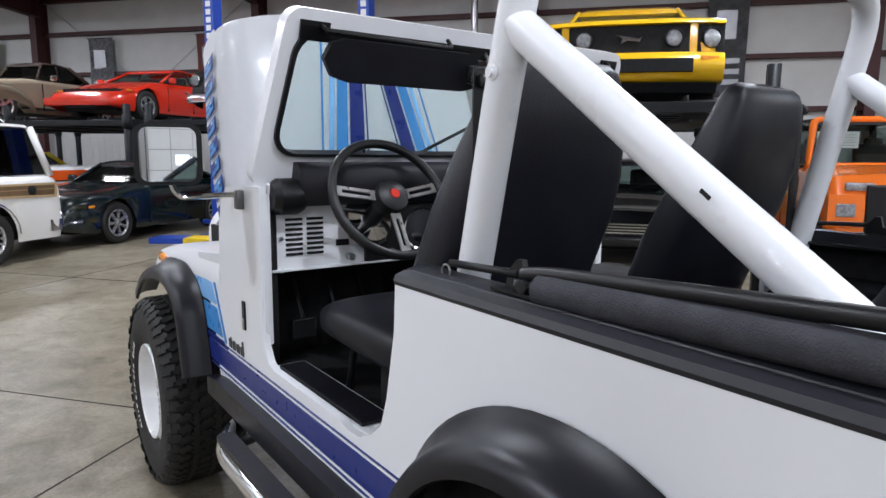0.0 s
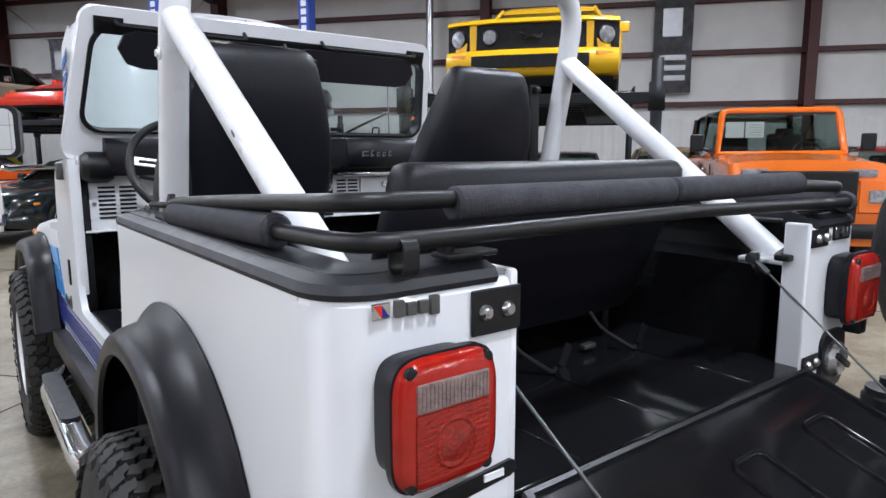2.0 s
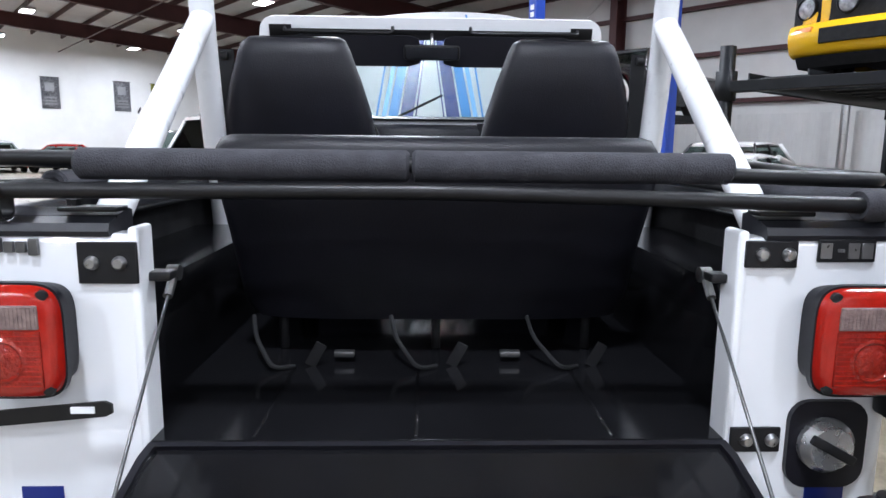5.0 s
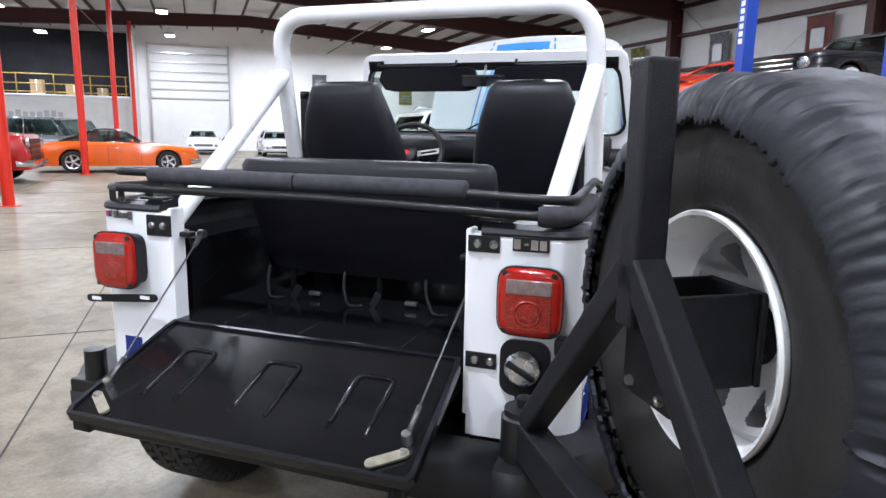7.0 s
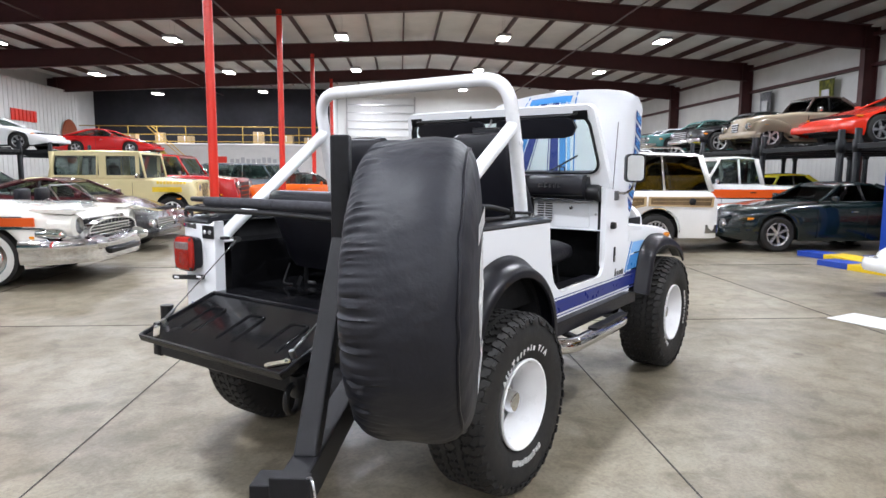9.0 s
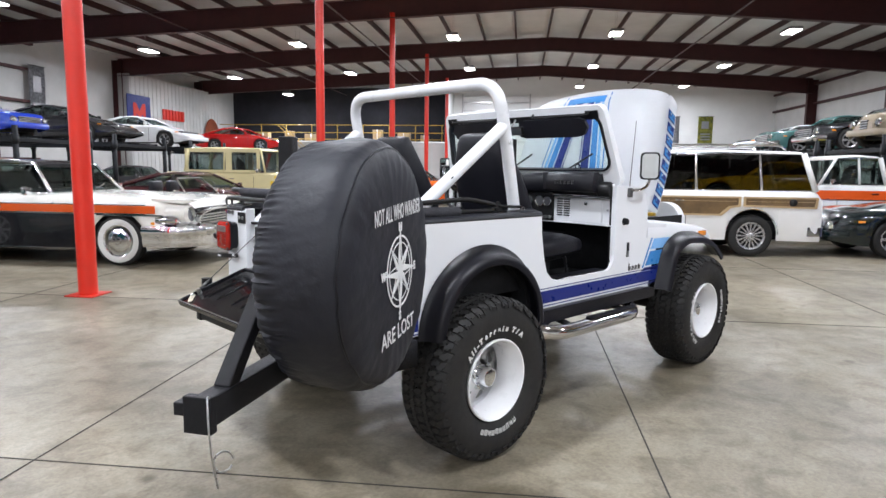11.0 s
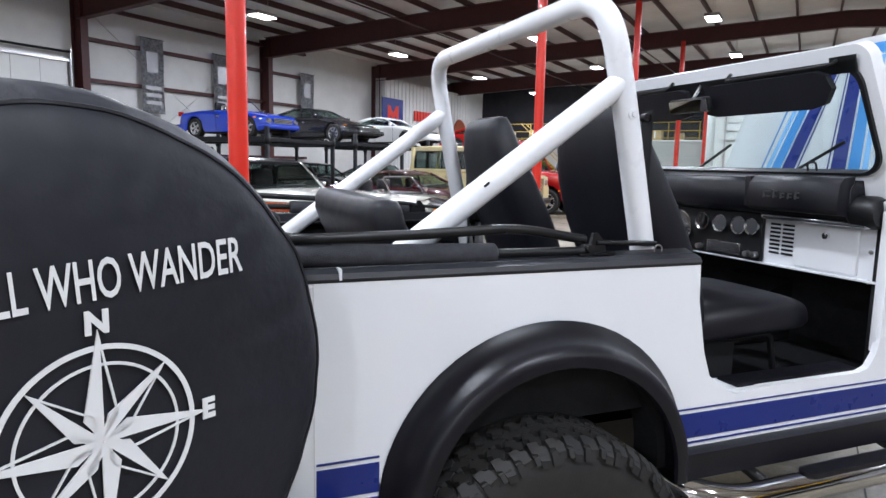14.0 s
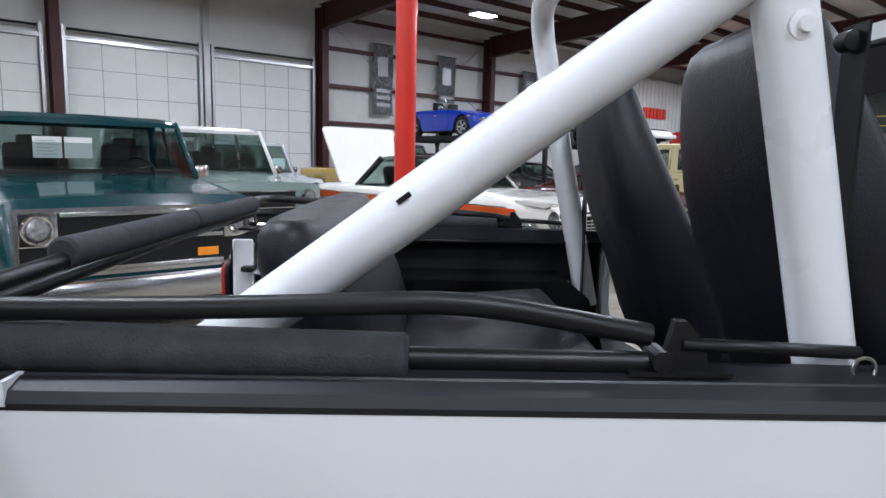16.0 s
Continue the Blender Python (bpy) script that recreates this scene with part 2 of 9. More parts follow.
def tube(pts, r, seg=12, cap=True):
    """A round tube along a polyline; r may be one number or one for each point."""
    pts = [Vector(p) for p in pts]
    rs = r if isinstance(r, (list, tuple)) else [r] * len(pts)
    bm = bmesh.new()
    d = (pts[1] - pts[0]).normalized()
    nrm = d.orthogonal().normalized()
    rings = []
    for i, p in enumerate(pts):
        if i == 0:
            t = (pts[1] - pts[0]).normalized()
        elif i == len(pts) - 1:
            t = (pts[-1] - pts[-2]).normalized()
        else:
            t = ((pts[i + 1] - p).normalized() + (p - pts[i - 1]).normalized()).normalized()
        nrm = (nrm - t * nrm.dot(t)).normalized()
        bi = t.cross(nrm)
        rings.append([bm.verts.new(p + (nrm * math.cos(2 * math.pi * k / seg) + bi * math.sin(2 * math.pi * k / seg)) * rs[i]) for k in range(seg)])
    for a, b in zip(rings, rings[1:]):
        for k in range(seg):
            bm.faces.new((a[k], a[(k + 1) % seg], b[(k + 1) % seg], b[k]))
    if cap:
        bm.faces.new(rings[0][::-1])
        bm.faces.new(rings[-1])
    return bm


def lathe(profile, seg=48, axis="y", closed=False, cap=True):
    """Turn a profile of (radius, height) about an axis."""
    bm = bmesh.new()
    rings = []
    for r, h in profile:
        ring = []
        for k in range(seg):
            a = 2 * math.pi * k / seg
            c, s = r * math.cos(a), r * math.sin(a)
            co = {"y": (c, h, s), "z": (c, s, h), "x": (h, c, s)}[axis]
            ring.append(bm.verts.new(co))
        rings.append(ring)
    pairs = list(zip(rings, rings[1:]))
    if closed:
        pairs.append((rings[-1], rings[0]))
    for a, b in pairs:
        for k in range(seg):
            bm.faces.new((a[k], a[(k + 1) % seg], b[(k + 1) % seg], b[k]))
    if not closed and cap:
        for ring in (rings[0], rings[-1]):
            if (ring[0].co - ring[seg // 2].co).length > 1e-4:
                bm.faces.new(ring)
    bmesh.ops.remove_doubles(bm, verts=bm.verts, dist=1e-5)
    return bm


def prism(outline, axis, lo, hi, bev=0.0):
    """A flat outline of 2D points, given depth along an axis: y takes (x, z), x takes (y, z), z takes (x, y)."""
    bm = bmesh.new()

    def co(p, d):
        return {"y": (p[0], d, p[1]), "x": (d, p[0], p[1]), "z": (p[0], p[1], d)}[axis]
    a = [bm.verts.new(co(p, lo)) for p in outline]
    b = [bm.verts.new(co(p, hi)) for p in outline]
    bm.faces.new(a)
    bm.faces.new(b[::-1])
    n = len(outline)
    for k in range(n):
        bm.faces.new((a[k], b[k], b[(k + 1) % n], a[(k + 1) % n]))
    if bev:
        es = [e for e in bm.edges if len(e.link_faces) == 2 and e.calc_face_angle(0) > 1.0]
        bmesh.ops.bevel(bm, geom=es, offset=bev, segments=2, profile=0.5, affect="EDGES", clamp_overlap=True)
    return bm


def ring_prism(outer, inner, axis, lo, hi):
    """A flat frame between two outlines of the same number of points."""
    bm = bmesh.new()

    def co(p, d):
        return {"y": (p[0], d, p[1]), "x": (d, p[0], p[1]), "z": (p[0], p[1], d)}[axis]
    v = [[bm.verts.new(co(p, d)) for p in line] for d in (lo, hi) for line in (outer, inner)]
    n = len(outer)
    for k in range(n):
        j = (k + 1) % n
        bm.faces.new((v[0][k], v[0][j], v[1][j], v[1][k]))
        bm.faces.new((v[2][k], v[2][j], v[3][j], v[3][k]))
        bm.faces.new((v[0][k], v[0][j], v[2][j], v[2][k]))
        bm.faces.new((v[1][k], v[1][j], v[3][j], v[3][k]))
    return bm


def round_rect(x0, x1, z0, z1, r, n=5):
    out = []
    for cx, cz, a0 in ((x1 - r, z1 - r, 0), (x0 + r, z1 - r, 90), (x0 + r, z0 + r, 180), (x1 - r, z0 + r, 270)):
        for k in range(n + 1):
            a = radians(a0 + 90 * k / n)
            out.append((cx + r * math.cos(a), cz + r * math.sin(a)))
    return out


def soft_square(a, b, n=40, p=0.42):
    """A square with full round corners and slightly bowed sides."""
    cs = [(math.cos(2 * math.pi * k / n), math.sin(2 * math.pi * k / n)) for k in range(n)]
    return [(a * math.copysign(abs(c) ** p, c), b * math.copysign(abs(d) ** p, d)) for c, d in cs]


def loft(rings, cap=True, closed_ring=True):
    bm = bmesh.new()
    vs = [[bm.verts.new(p) for p in ring] for ring in rings]
    n = len(vs[0])
    for a, b in zip(vs, vs[1:]):
        for k in range(n if closed_ring else n - 1):
            bm.faces.new((a[k], a[(k + 1) % n], b[(k + 1) % n], b[k]))
    if cap:
        bm.faces.new(vs[0][::-1])
        bm.faces.new(vs[-1])
    return bm


def arc(cx, cz, a, b, start, end, n=16):
    return [(cx + a * math.cos(radians(start + (end - start) * k / n)), cz + b * math.sin(radians(start + (end - start) * k / n))) for k in range(n + 1)]


def text_mesh(body, size, bold=0.0, depth=0.002, spacing=1.0):
    """The built-in font as a bmesh, centred, in the xy plane."""
    cu = bpy.data.curves.new("txt", "FONT")
    cu.body, cu.size, cu.align_x, cu.align_y, cu.extrude, cu.offset = body, size, "CENTER", "CENTER", depth, bold
    cu.space_character = spacing
    cu.resolution_u = 3
    ob = bpy.data.objects.new("txt", cu)
    scene.collection.objects.link(ob)
    dg = bpy.context.evaluated_depsgraph_get()
    me = bpy.data.meshes.new_from_object(ob.evaluated_get(dg))
    bm = bmesh.new()
    bm.from_mesh(me)
    bpy.data.meshes.remove(me)
    bpy.data.objects.remove(ob)
    bpy.data.curves.remove(cu)
    return bm


def frame_matrix(origin, xdir, ydir):
    """A pose whose local x and y point along the given directions."""
    x = Vector(xdir).normalized()
    y = Vector(ydir)
    y = (y - x * y.dot(x)).normalized()
    z = x.cross(y)
    return Matrix.Translation(origin) @ Matrix((x, y, z)).transposed().to_4x4()


def both(fn):
    """Run a builder for the left (+1) and the right (-1) side."""
    for s in (1, -1):
        fn(s)


# ---- the hall ----
def hall_part(name, bm, mat, label="", category="", kind="structure", group="", angle=35):
    ob = part(name, moved(bm, HALL), mat, None, label, angle)
    return tagged(ob, label, category, group, kind)


U0, U1, V0, V1 = -32.0, 43.0, -17.6, 20.5
EAVE = 6.75
BAYS = [2.87 + 8.5 * k for k in range(-4, 6)]


def build_hall():
    bm = bmesh.new()
    bmesh.ops.create_grid(bm, x_segments=20, y_segments=12, size=0.5)
    bm.transform(Matrix.Translation(((U0 + U1) / 2, (V0 + V1) / 2, 0)) @ Matrix.Diagonal((U1 - U0 + 0.6, V1 - V0 + 0.6, 1, 1)))
    hall_part("floor", bm, M_FLOOR, "sealed tan-grey concrete floor with stains and saw-cut joints", "floor")
    # saw-cut joints, a hair above the slab
    js = []
    for i, u in enumerate([-0.93 + 3.7 * k for k in range(-8, 13)]):
        js.append(box(u - 0.004, u + 0.004, V0, V1, 0.0005, 0.003))
    for v in [1.57 + 3.06 * k for k in range(-6, 5)]:
        js.append(box(U0, U1, v - 0.004, v + 0.004, 0.0008, 0.0033))
    hall_part("floor_joints", merge(*js), M_JOINT, "dark saw-cut joints in the concrete slab", "joint")

    # wall liners
    hall_part("wall_south", box(U0 - 0.3, U1 + 0.3, V0 - 0.3, V0, 0, EAVE + 0.8), M_WALL, "white insulated metal building wall", "wall")
    hall_part("wall_north", box(U0 - 0.3, U1 + 0.3, V1, V1 + 0.3, 0, EAVE + 0.8), M_WALL, "white insulated metal building wall with doors", "wall")
    hall_part("wall_east", box(U1, U1 + 0.3, V0, V1, 0, EAVE + 2), M_ENDWALL, "white end wall", "wall")
    hall_part("wall_west", box(U0 - 0.3, U0, V0, V1, 0, EAVE + 2), M_WALL, "white end wall behind the display floor", "wall")
    # roof: two slopes with the ridge over the posts
    ridge_v, ridge_z = -2.0, EAVE + 0.85
    bm = bmesh.new()
    prof = [(V0 - 0.3, EAVE + 0.25), (ridge_v, ridge_z + 0.25), (V1 + 0.3, EAVE + 0.25)]
    rows = [[bm.verts.new((u, v, z)) for v, z in prof] for u in (U0 - 0.3, U1 + 0.3)]
    rows2 = [[bm.verts.new((u, v, z + 0.15)) for v, z in prof] for u in (U0 - 0.3, U1 + 0.3)]
    for k in range(2):
        bm.faces.new((rows[0][k], rows[0][k + 1], rows[1][k + 1], rows[1][k]))
        bm.faces.new((rows2[0][k], rows2[1][k], rows2[1][k + 1], rows2[0][k + 1]))
    hall_part("ceiling", bm, M_ROOF, "white faced roof insulation between dark purlins", "ceiling")

    def roof_z(v):
        return EAVE + 0.25 + (ridge_z - EAVE) * (1 - abs(v - ridge_v) / (V1 + 0.3 - ridge_v if v > ridge_v else ridge_v - V0 + 0.3))
    # purlins
    pm = []
    v = V0 + 0.8
    while v < V1:
        z = roof_z(v)
        pm.append(box(U0, U1, v - 0.035, v + 0.035, z - 0.22, z - 0.01))
        v += 1.5
    hall_part("purlins", merge(*pm), M_PURLIN, "dark red steel roof purlins", "purlin")
    # frames: tapered rafters and wall columns, one for each bay line
    for u in BAYS + [BAYS[-1] + 4.2]:
        ms = []
        for va, vb in ((V0 + 0.3, -2.0), (V1 - 0.3, -2.0)):
            za, zb = roof_z(va) - 0.22, roof_z(vb) - 0.22
            da, db = 0.85, 0.6
            bm = bmesh.new()
            pts = [(va, za - da), (va, za), (vb, zb), (vb, zb - db)]
            a = [bm.verts.new((u - 0.02, p[0], p[1])) for p in pts]
            b = [bm.verts.new((u + 0.02, p[0], p[1])) for p in pts]
            bm.faces.new(a), bm.faces.new(b[::-1])
            for k in range(4):
                bm.faces.new((a[k], b[k], b[(k + 1) % 4], a[(k + 1) % 4]))
            ms.append(bm)
            for (p0, p1) in (((va, za - da), (vb, zb - db)), ((va, za), (vb, zb))):
                bm = bmesh.new()
                q = [(u - 0.13, *p0), (u + 0.13, *p0), (u + 0.13, *p1), (u - 0.13, *p1)]
                a = [bm.verts.new((x, y, z - 0.012)) for x, y, z in q]
                b = [bm.verts.new((x, y, z + 0.012)) for x, y, z in q]
                bm.faces.new(a), bm.faces.new(b[::-1])
                for k in range(4):
                    bm.faces.new((a[k], b[k], b[(k + 1) % 4], a[(k + 1) % 4]))
                ms.append(bm)
        hall_part("roof_beam", merge(*ms), M_OXIDE, "deep red-oxide steel roof beam", "beam", kind="structure")
        for va, vb in ((V0, V0 + 0.55), (V1 - 0.55, V1)):
            cm = [box(u - 0.015, u + 0.015, va + 0.01, vb - 0.01, 0, EAVE)]
            for q in (va + 0.005, vb - 0.02):
                cm.append(box(u - 0.13, u + 0.13, q, q + 0.015, 0, EAVE))
            hall_part("wall_column", merge(*cm), M_OXIDE, "red-oxide steel wall column", "column")
    # girts along both long walls
    for side, v in (("south", V0), ("north", V1)):
        gm = []
        for z in (1.6, 2.7, 4.05, 5.4, 6.5):
            d = 0.2 if side == "south" else -0.2
            a, b = sorted((v, v + d))
            if side == "north":
                for ua, ub in ((U0, -14.2), (11.4, 22.6)):
                    gm.append(box(ua, ub, a, b, z - 0.06, z + 0.06))
            else:
                gm.append(box(U0, U1, a, b, z - 0.06, z + 0.06))
        hall_part("wall_girts", merge(*gm), M_OXIDE, "red-oxide steel wall girts", "girt")
    # round red posts down the middle
    for k, u in enumerate(BAYS):
        post = thing("red_post", "glossy red painted round steel building post", "post", HALL @ Matrix.Translation((u, 4.0, 0)), "row of red posts")
        part("shaft", lathe([(0.1, 0), (0.1, roof_z(4.0) - 0.7)], 28, "z"), M_POST, post)
        part("base_plate", box(-0.17, 0.17, -0.17, 0.17, 0, 0.012), M_POST, post)


build_hall()


def build_lamps():
    for v, z in ((15.0, 6.15), (8.5, 6.35), (2.1, 6.55), (-4.2, 6.62), (-10.6, 6.62)):
        for iu in range(-3, 6):
            u = 22.6 + 8.2 * (iu - 3)
            lamp = thing("high_bay_lamp", "bright white hanging high-bay lamp with metal housing", "lamp", HALL @ Matrix.Translation((u, v, z)), "rows of high-bay lamps")
            part("diffuser", box(-0.42, 0.42, -0.22, 0.22, 0, 0.02), M_LAMP, lamp)
            part("housing", box(-0.45, 0.45, -0.25, 0.25, 0.025, 0.14, 0.02), M_LAMPBODY, lamp)
            for hx in (-0.25, 0.25):
                part("hanger", tube([(hx, 0, 0.14), (hx, 0, 1.0)], 0.006, 6), M_STEEL, lamp)
            ld = bpy.data.lights.new("lamp_light", "AREA")
            ld.shape, ld.size, ld.size_y, ld.energy, ld.color = "RECTANGLE", 0.62, 0.28, LAMP_POWER, (0.93, 0.965, 1.05)
            lo = new("lamp_light", ld)
            lo.matrix_world = HALL @ Matrix.Translation((u, v, z - 0.02))


build_lamps()


# ---- the jeep: x forward from the rear axle, y to its left ----
M_ZINC = material("tarnished_zinc", (0.42, 0.38, 0.30), 0.4, metal=0.8, var=0.3, scale=40)
M_DARKSTEEL = material("dull_grey_steel", (0.16, 0.16, 0.16), 0.4, metal=0.9, var=0.15, scale=30)
JEEP = thing("jeep", "white open off-road jeep with blue side stripes and raised hood", "car")
HW = 0.76            # half width of the tub
TOP, SILL, BOT = 1.205, 0.825, 0.635


def jp(name, bm, mat, parent=None, label="", angle=35, bevel=0.0):
    return part(name, bm, mat, parent or JEEP, label, angle, bevel)


def side_outline():
    """Side of the tub and cowl, with the door notch and both wheel arches."""
    o = [(-0.56, BOT + 0.045), (-0.40, BOT + 0.045)]
    o += arc(0.03, 0.655, 0.385, 0.365, 178, 2, 18)
    o += [(0.44, BOT), (1.70, BOT)]
    o += [(1.74, 0.80), (1.80, 0.93), (1.90, 1.0)]
    o += [(1.93, 1.085), (1.66, 1.11)]
    o += [(1.655, 1.20), (1.62, 1.30), (1.56, 1.345), (1.30, 1.36), (1.255, 1.36)]
    o += [(1.262, 0.93), (1.25, 0.88), (1.22, SILL + 0.012), (1.18, SILL)]
    o += [(0.76, SILL), (0.72, SILL - 0.012), (0.66, SILL - 0.01), (0.60, SILL + 0.02), (0.56, 0.88), (0.535, 0.95), (0.505, 1.10), (0.50, TOP)]
    o += [(-0.56, TOP)]
    return o


def build_tub():
    for s in (1, -1):
        jp("side_panel", prism(side_outline(), "y", s * HW, s * (HW - 0.022), 0.004), M_WHITE, label="gloss white side panel")
        # door jamb returns, turned inwards
        jp("door_jamb", box(0.488, 0.512, *sorted((s * (HW - 0.01), s * (HW - 0.085))), 0.93, TOP - 0.006, 0.005), M_WHITE)
        jp("door_jamb", box(1.258, 1.285, *sorted((s * (HW - 0.01), s * (HW - 0.035))), 0.88, 1.34, 0.005), M_WHITE)
        jp("door_sill", box(0.62, 1.25, *sorted((s * (HW - 0.02), s * (HW - 0.13))), SILL - 0.10, SILL - 0.008, 0.006), M_WHITE)
        jp("sill_plate", box(0.70, 1.21, *sorted((s * (HW - 0.03), s * (HW - 0.11))), SILL - 0.007, SILL + 0.004, 0.002), M_FLARE, label="black sill plate")
        # rounded rear corner and rear post panel
        pts = [(-0.56, HW)] + [(-0.56 + 0.082 * math.cos(radians(a)), HW - 0.082 + 0.082 * math.sin(radians(a))) for a in range(100, 181, 10)]
        pts += [(-0.642, 0.47)]
        bm = bmesh.new()
        zs = [(BOT + 0.03, 0), (TOP - 0.012, 0), (TOP - 0.003, 0.004), (TOP, 0.012)]
        rows = []
        for z, inset in zs:
            rows.append([bm.verts.new((x + inset * (1 if x < -0.58 else 0), s * (y - inset * (1 if x > -0.58 else 0)), z)) for x, y in pts])
        for a, b in zip(rows, rows[1:]):
            for k in range(len(pts) - 1):
                bm.faces.new((a[k], a[k + 1], b[k + 1], b[k]))
        top = rows[-1]
        inner = [bm.verts.new((min(v.co.x + 0.03, -0.55), v.co.y - s * 0.03 if abs(v.co.y) > 0.5 else v.co.y, TOP)) for v in top]
        for k in range(len(pts) - 1):
            bm.faces.new((top[k], top[k + 1], inner[k + 1], inner[k]))
        jp("rear_corner_panel", bm, M_WHITE, label="rounded gloss white rear corner panel", angle=14)
        # tailgate post return with its white lip
        jp("gate_post", box(-0.644, -0.585, *sorted((s * 0.475, s * 0.459)), 0.72, 1.216, 0.006), M_WHITE)
        # inner skins, dark
        jp("inner_side", box(-0.62, 0.48, *sorted((s * (HW - 0.03), s * (HW - 0.05))), 0.80, TOP - 0.01), M_CARPET, label="black lined inner side")
        jp("wheel_house", merge(prism([(-0.52, 0.86), (-0.52, 1.06), (-0.49, 1.10), (0.34, 1.10), (0.40, 1.05), (0.46, 0.86)], "y", s * (HW - 0.05), s * 0.50, 0.012)), M_BLACKGLOSS, label="black painted wheel house")
        # joint strip over the seam of the quarter panel
        if s < 0:
            jp("panel_seam", box(-0.5605, -0.5585, *sorted((s * (HW - 0.004), s * (HW + 0.0008))), 0.70, TOP - 0.01), M_WALL)
        # rail trim on top of the tub
        rail = rounded([(0.50, s * (HW - 0.035), 0), (-0.607, s * (HW - 0.035), 0), (-0.607, s * 0.50, 0)], 0.055, 8)
        rings = []
        for i, p in enumerate(rail):
            a, b = rail[max(0, i - 1)], rail[min(len(rail) - 1, i + 1)]
            d = (b - a).normalized()
            nr = Vector((-d.y, d.x, 0)) * (-s)
            # local section: outer lip, slope, top groove, inner
            sec = [(0.036, TOP - 0.004), (0.039, TOP + 0.004), (0.034, TOP + 0.016), (0.012, TOP + 0.024), (0.010, TOP + 0.020), (0.006, TOP + 0.025), (-0.03, TOP + 0.034), (-0.045, TOP + 0.03), (-0.045, TOP - 0.004)]
            rings.append([p + nr * w + Vector((0, 0, z)) for w, z in sec])
        jp("rail_trim", loft(rings), M_RAILTRIM, label="black moulded top-rail trim")
        if s < 0:
            jp("trim_gap", box(-0.503, -0.497, *sorted((s * (HW - 0.03), s * (HW + 0.0045))), TOP + 0.001, TOP + 0.026), M_WHITE)
        # inward flange along the side rail
        jp("side_flange", box(-0.60, 0.495, *sorted((s * (HW - 0.02), s * (HW - 0.11))), TOP - 0.012, TOP - 0.002), M_BLACKSATIN)
    # floor, firewall, dark body underneath
    jp("cargo_floor", box(-0.640, 0.50, -0.50, 0.50, 0.855, 0.875), M_BLACKGLOSS, label="black gloss painted cargo floor")
    fl = merge(box(0.46, 1.66, -HW + 0.03, HW - 0.03, 0.70, 0.735), box(0.46, 0.50, -HW + 0.06, HW - 0.06, 0.70, 0.875))
    jp("cabin_floor", fl, M_CARPET, label="black carpeted cabin floor")
    jp("transmission_hump", prism([(0.50, 0.735), (0.55, 0.86), (1.30, 0.90), (1.60, 1.0), (1.65, 0.735)], "y", -0.14, 0.14, 0.03), M_CARPET)
    jp("firewall", box(1.60, 1.63, -HW + 0.03, HW - 0.03, 0.65, 1.33), M_CARPET)
    for s in (1, -1):
        jp("kick_panel", box(1.28, 1.61, *sorted((s * (HW - 0.06), s * (HW - 0.03))), 0.72, 1.33), M_CARPET)
    # shallow pressed beads on the cargo floor
    for y in (-0.28, 0.04, 0.30):
        jp("floor_bead", tube([(-0.63, y, 0.8735), (-0.30, y, 0.8735)], 0.004, 8), M_BLACKGLOSS)
    # cowl top
    rings = []
    for x, zt, hw in ((1.27, 1.362, HW - 0.002), (1.42, 1.362, HW - 0.002), (1.58, 1.352, HW - 0.01), (1.66, 1.335, HW - 0.02)):
        pts = [(x, hw, 1.16), (x, hw, zt - 0.10)] + [(x, hw - 0.11 + 0.11 * math.cos(radians(a)), zt - 0.11 + 0.11 * math.sin(radians(a))) for a in range(10, 91, 16)]
        pts += [(x, -p[1], p[2]) for p in reversed(pts)]
        rings.append(pts)
    jp("cowl", loft(rings, cap=False, closed_ring=False), M_WHITE, label="white cowl panel")
    jp("cowl_front", box(1.645, 1.66, -0.68, 0.68, 1.0, 1.30), M_CARPET)


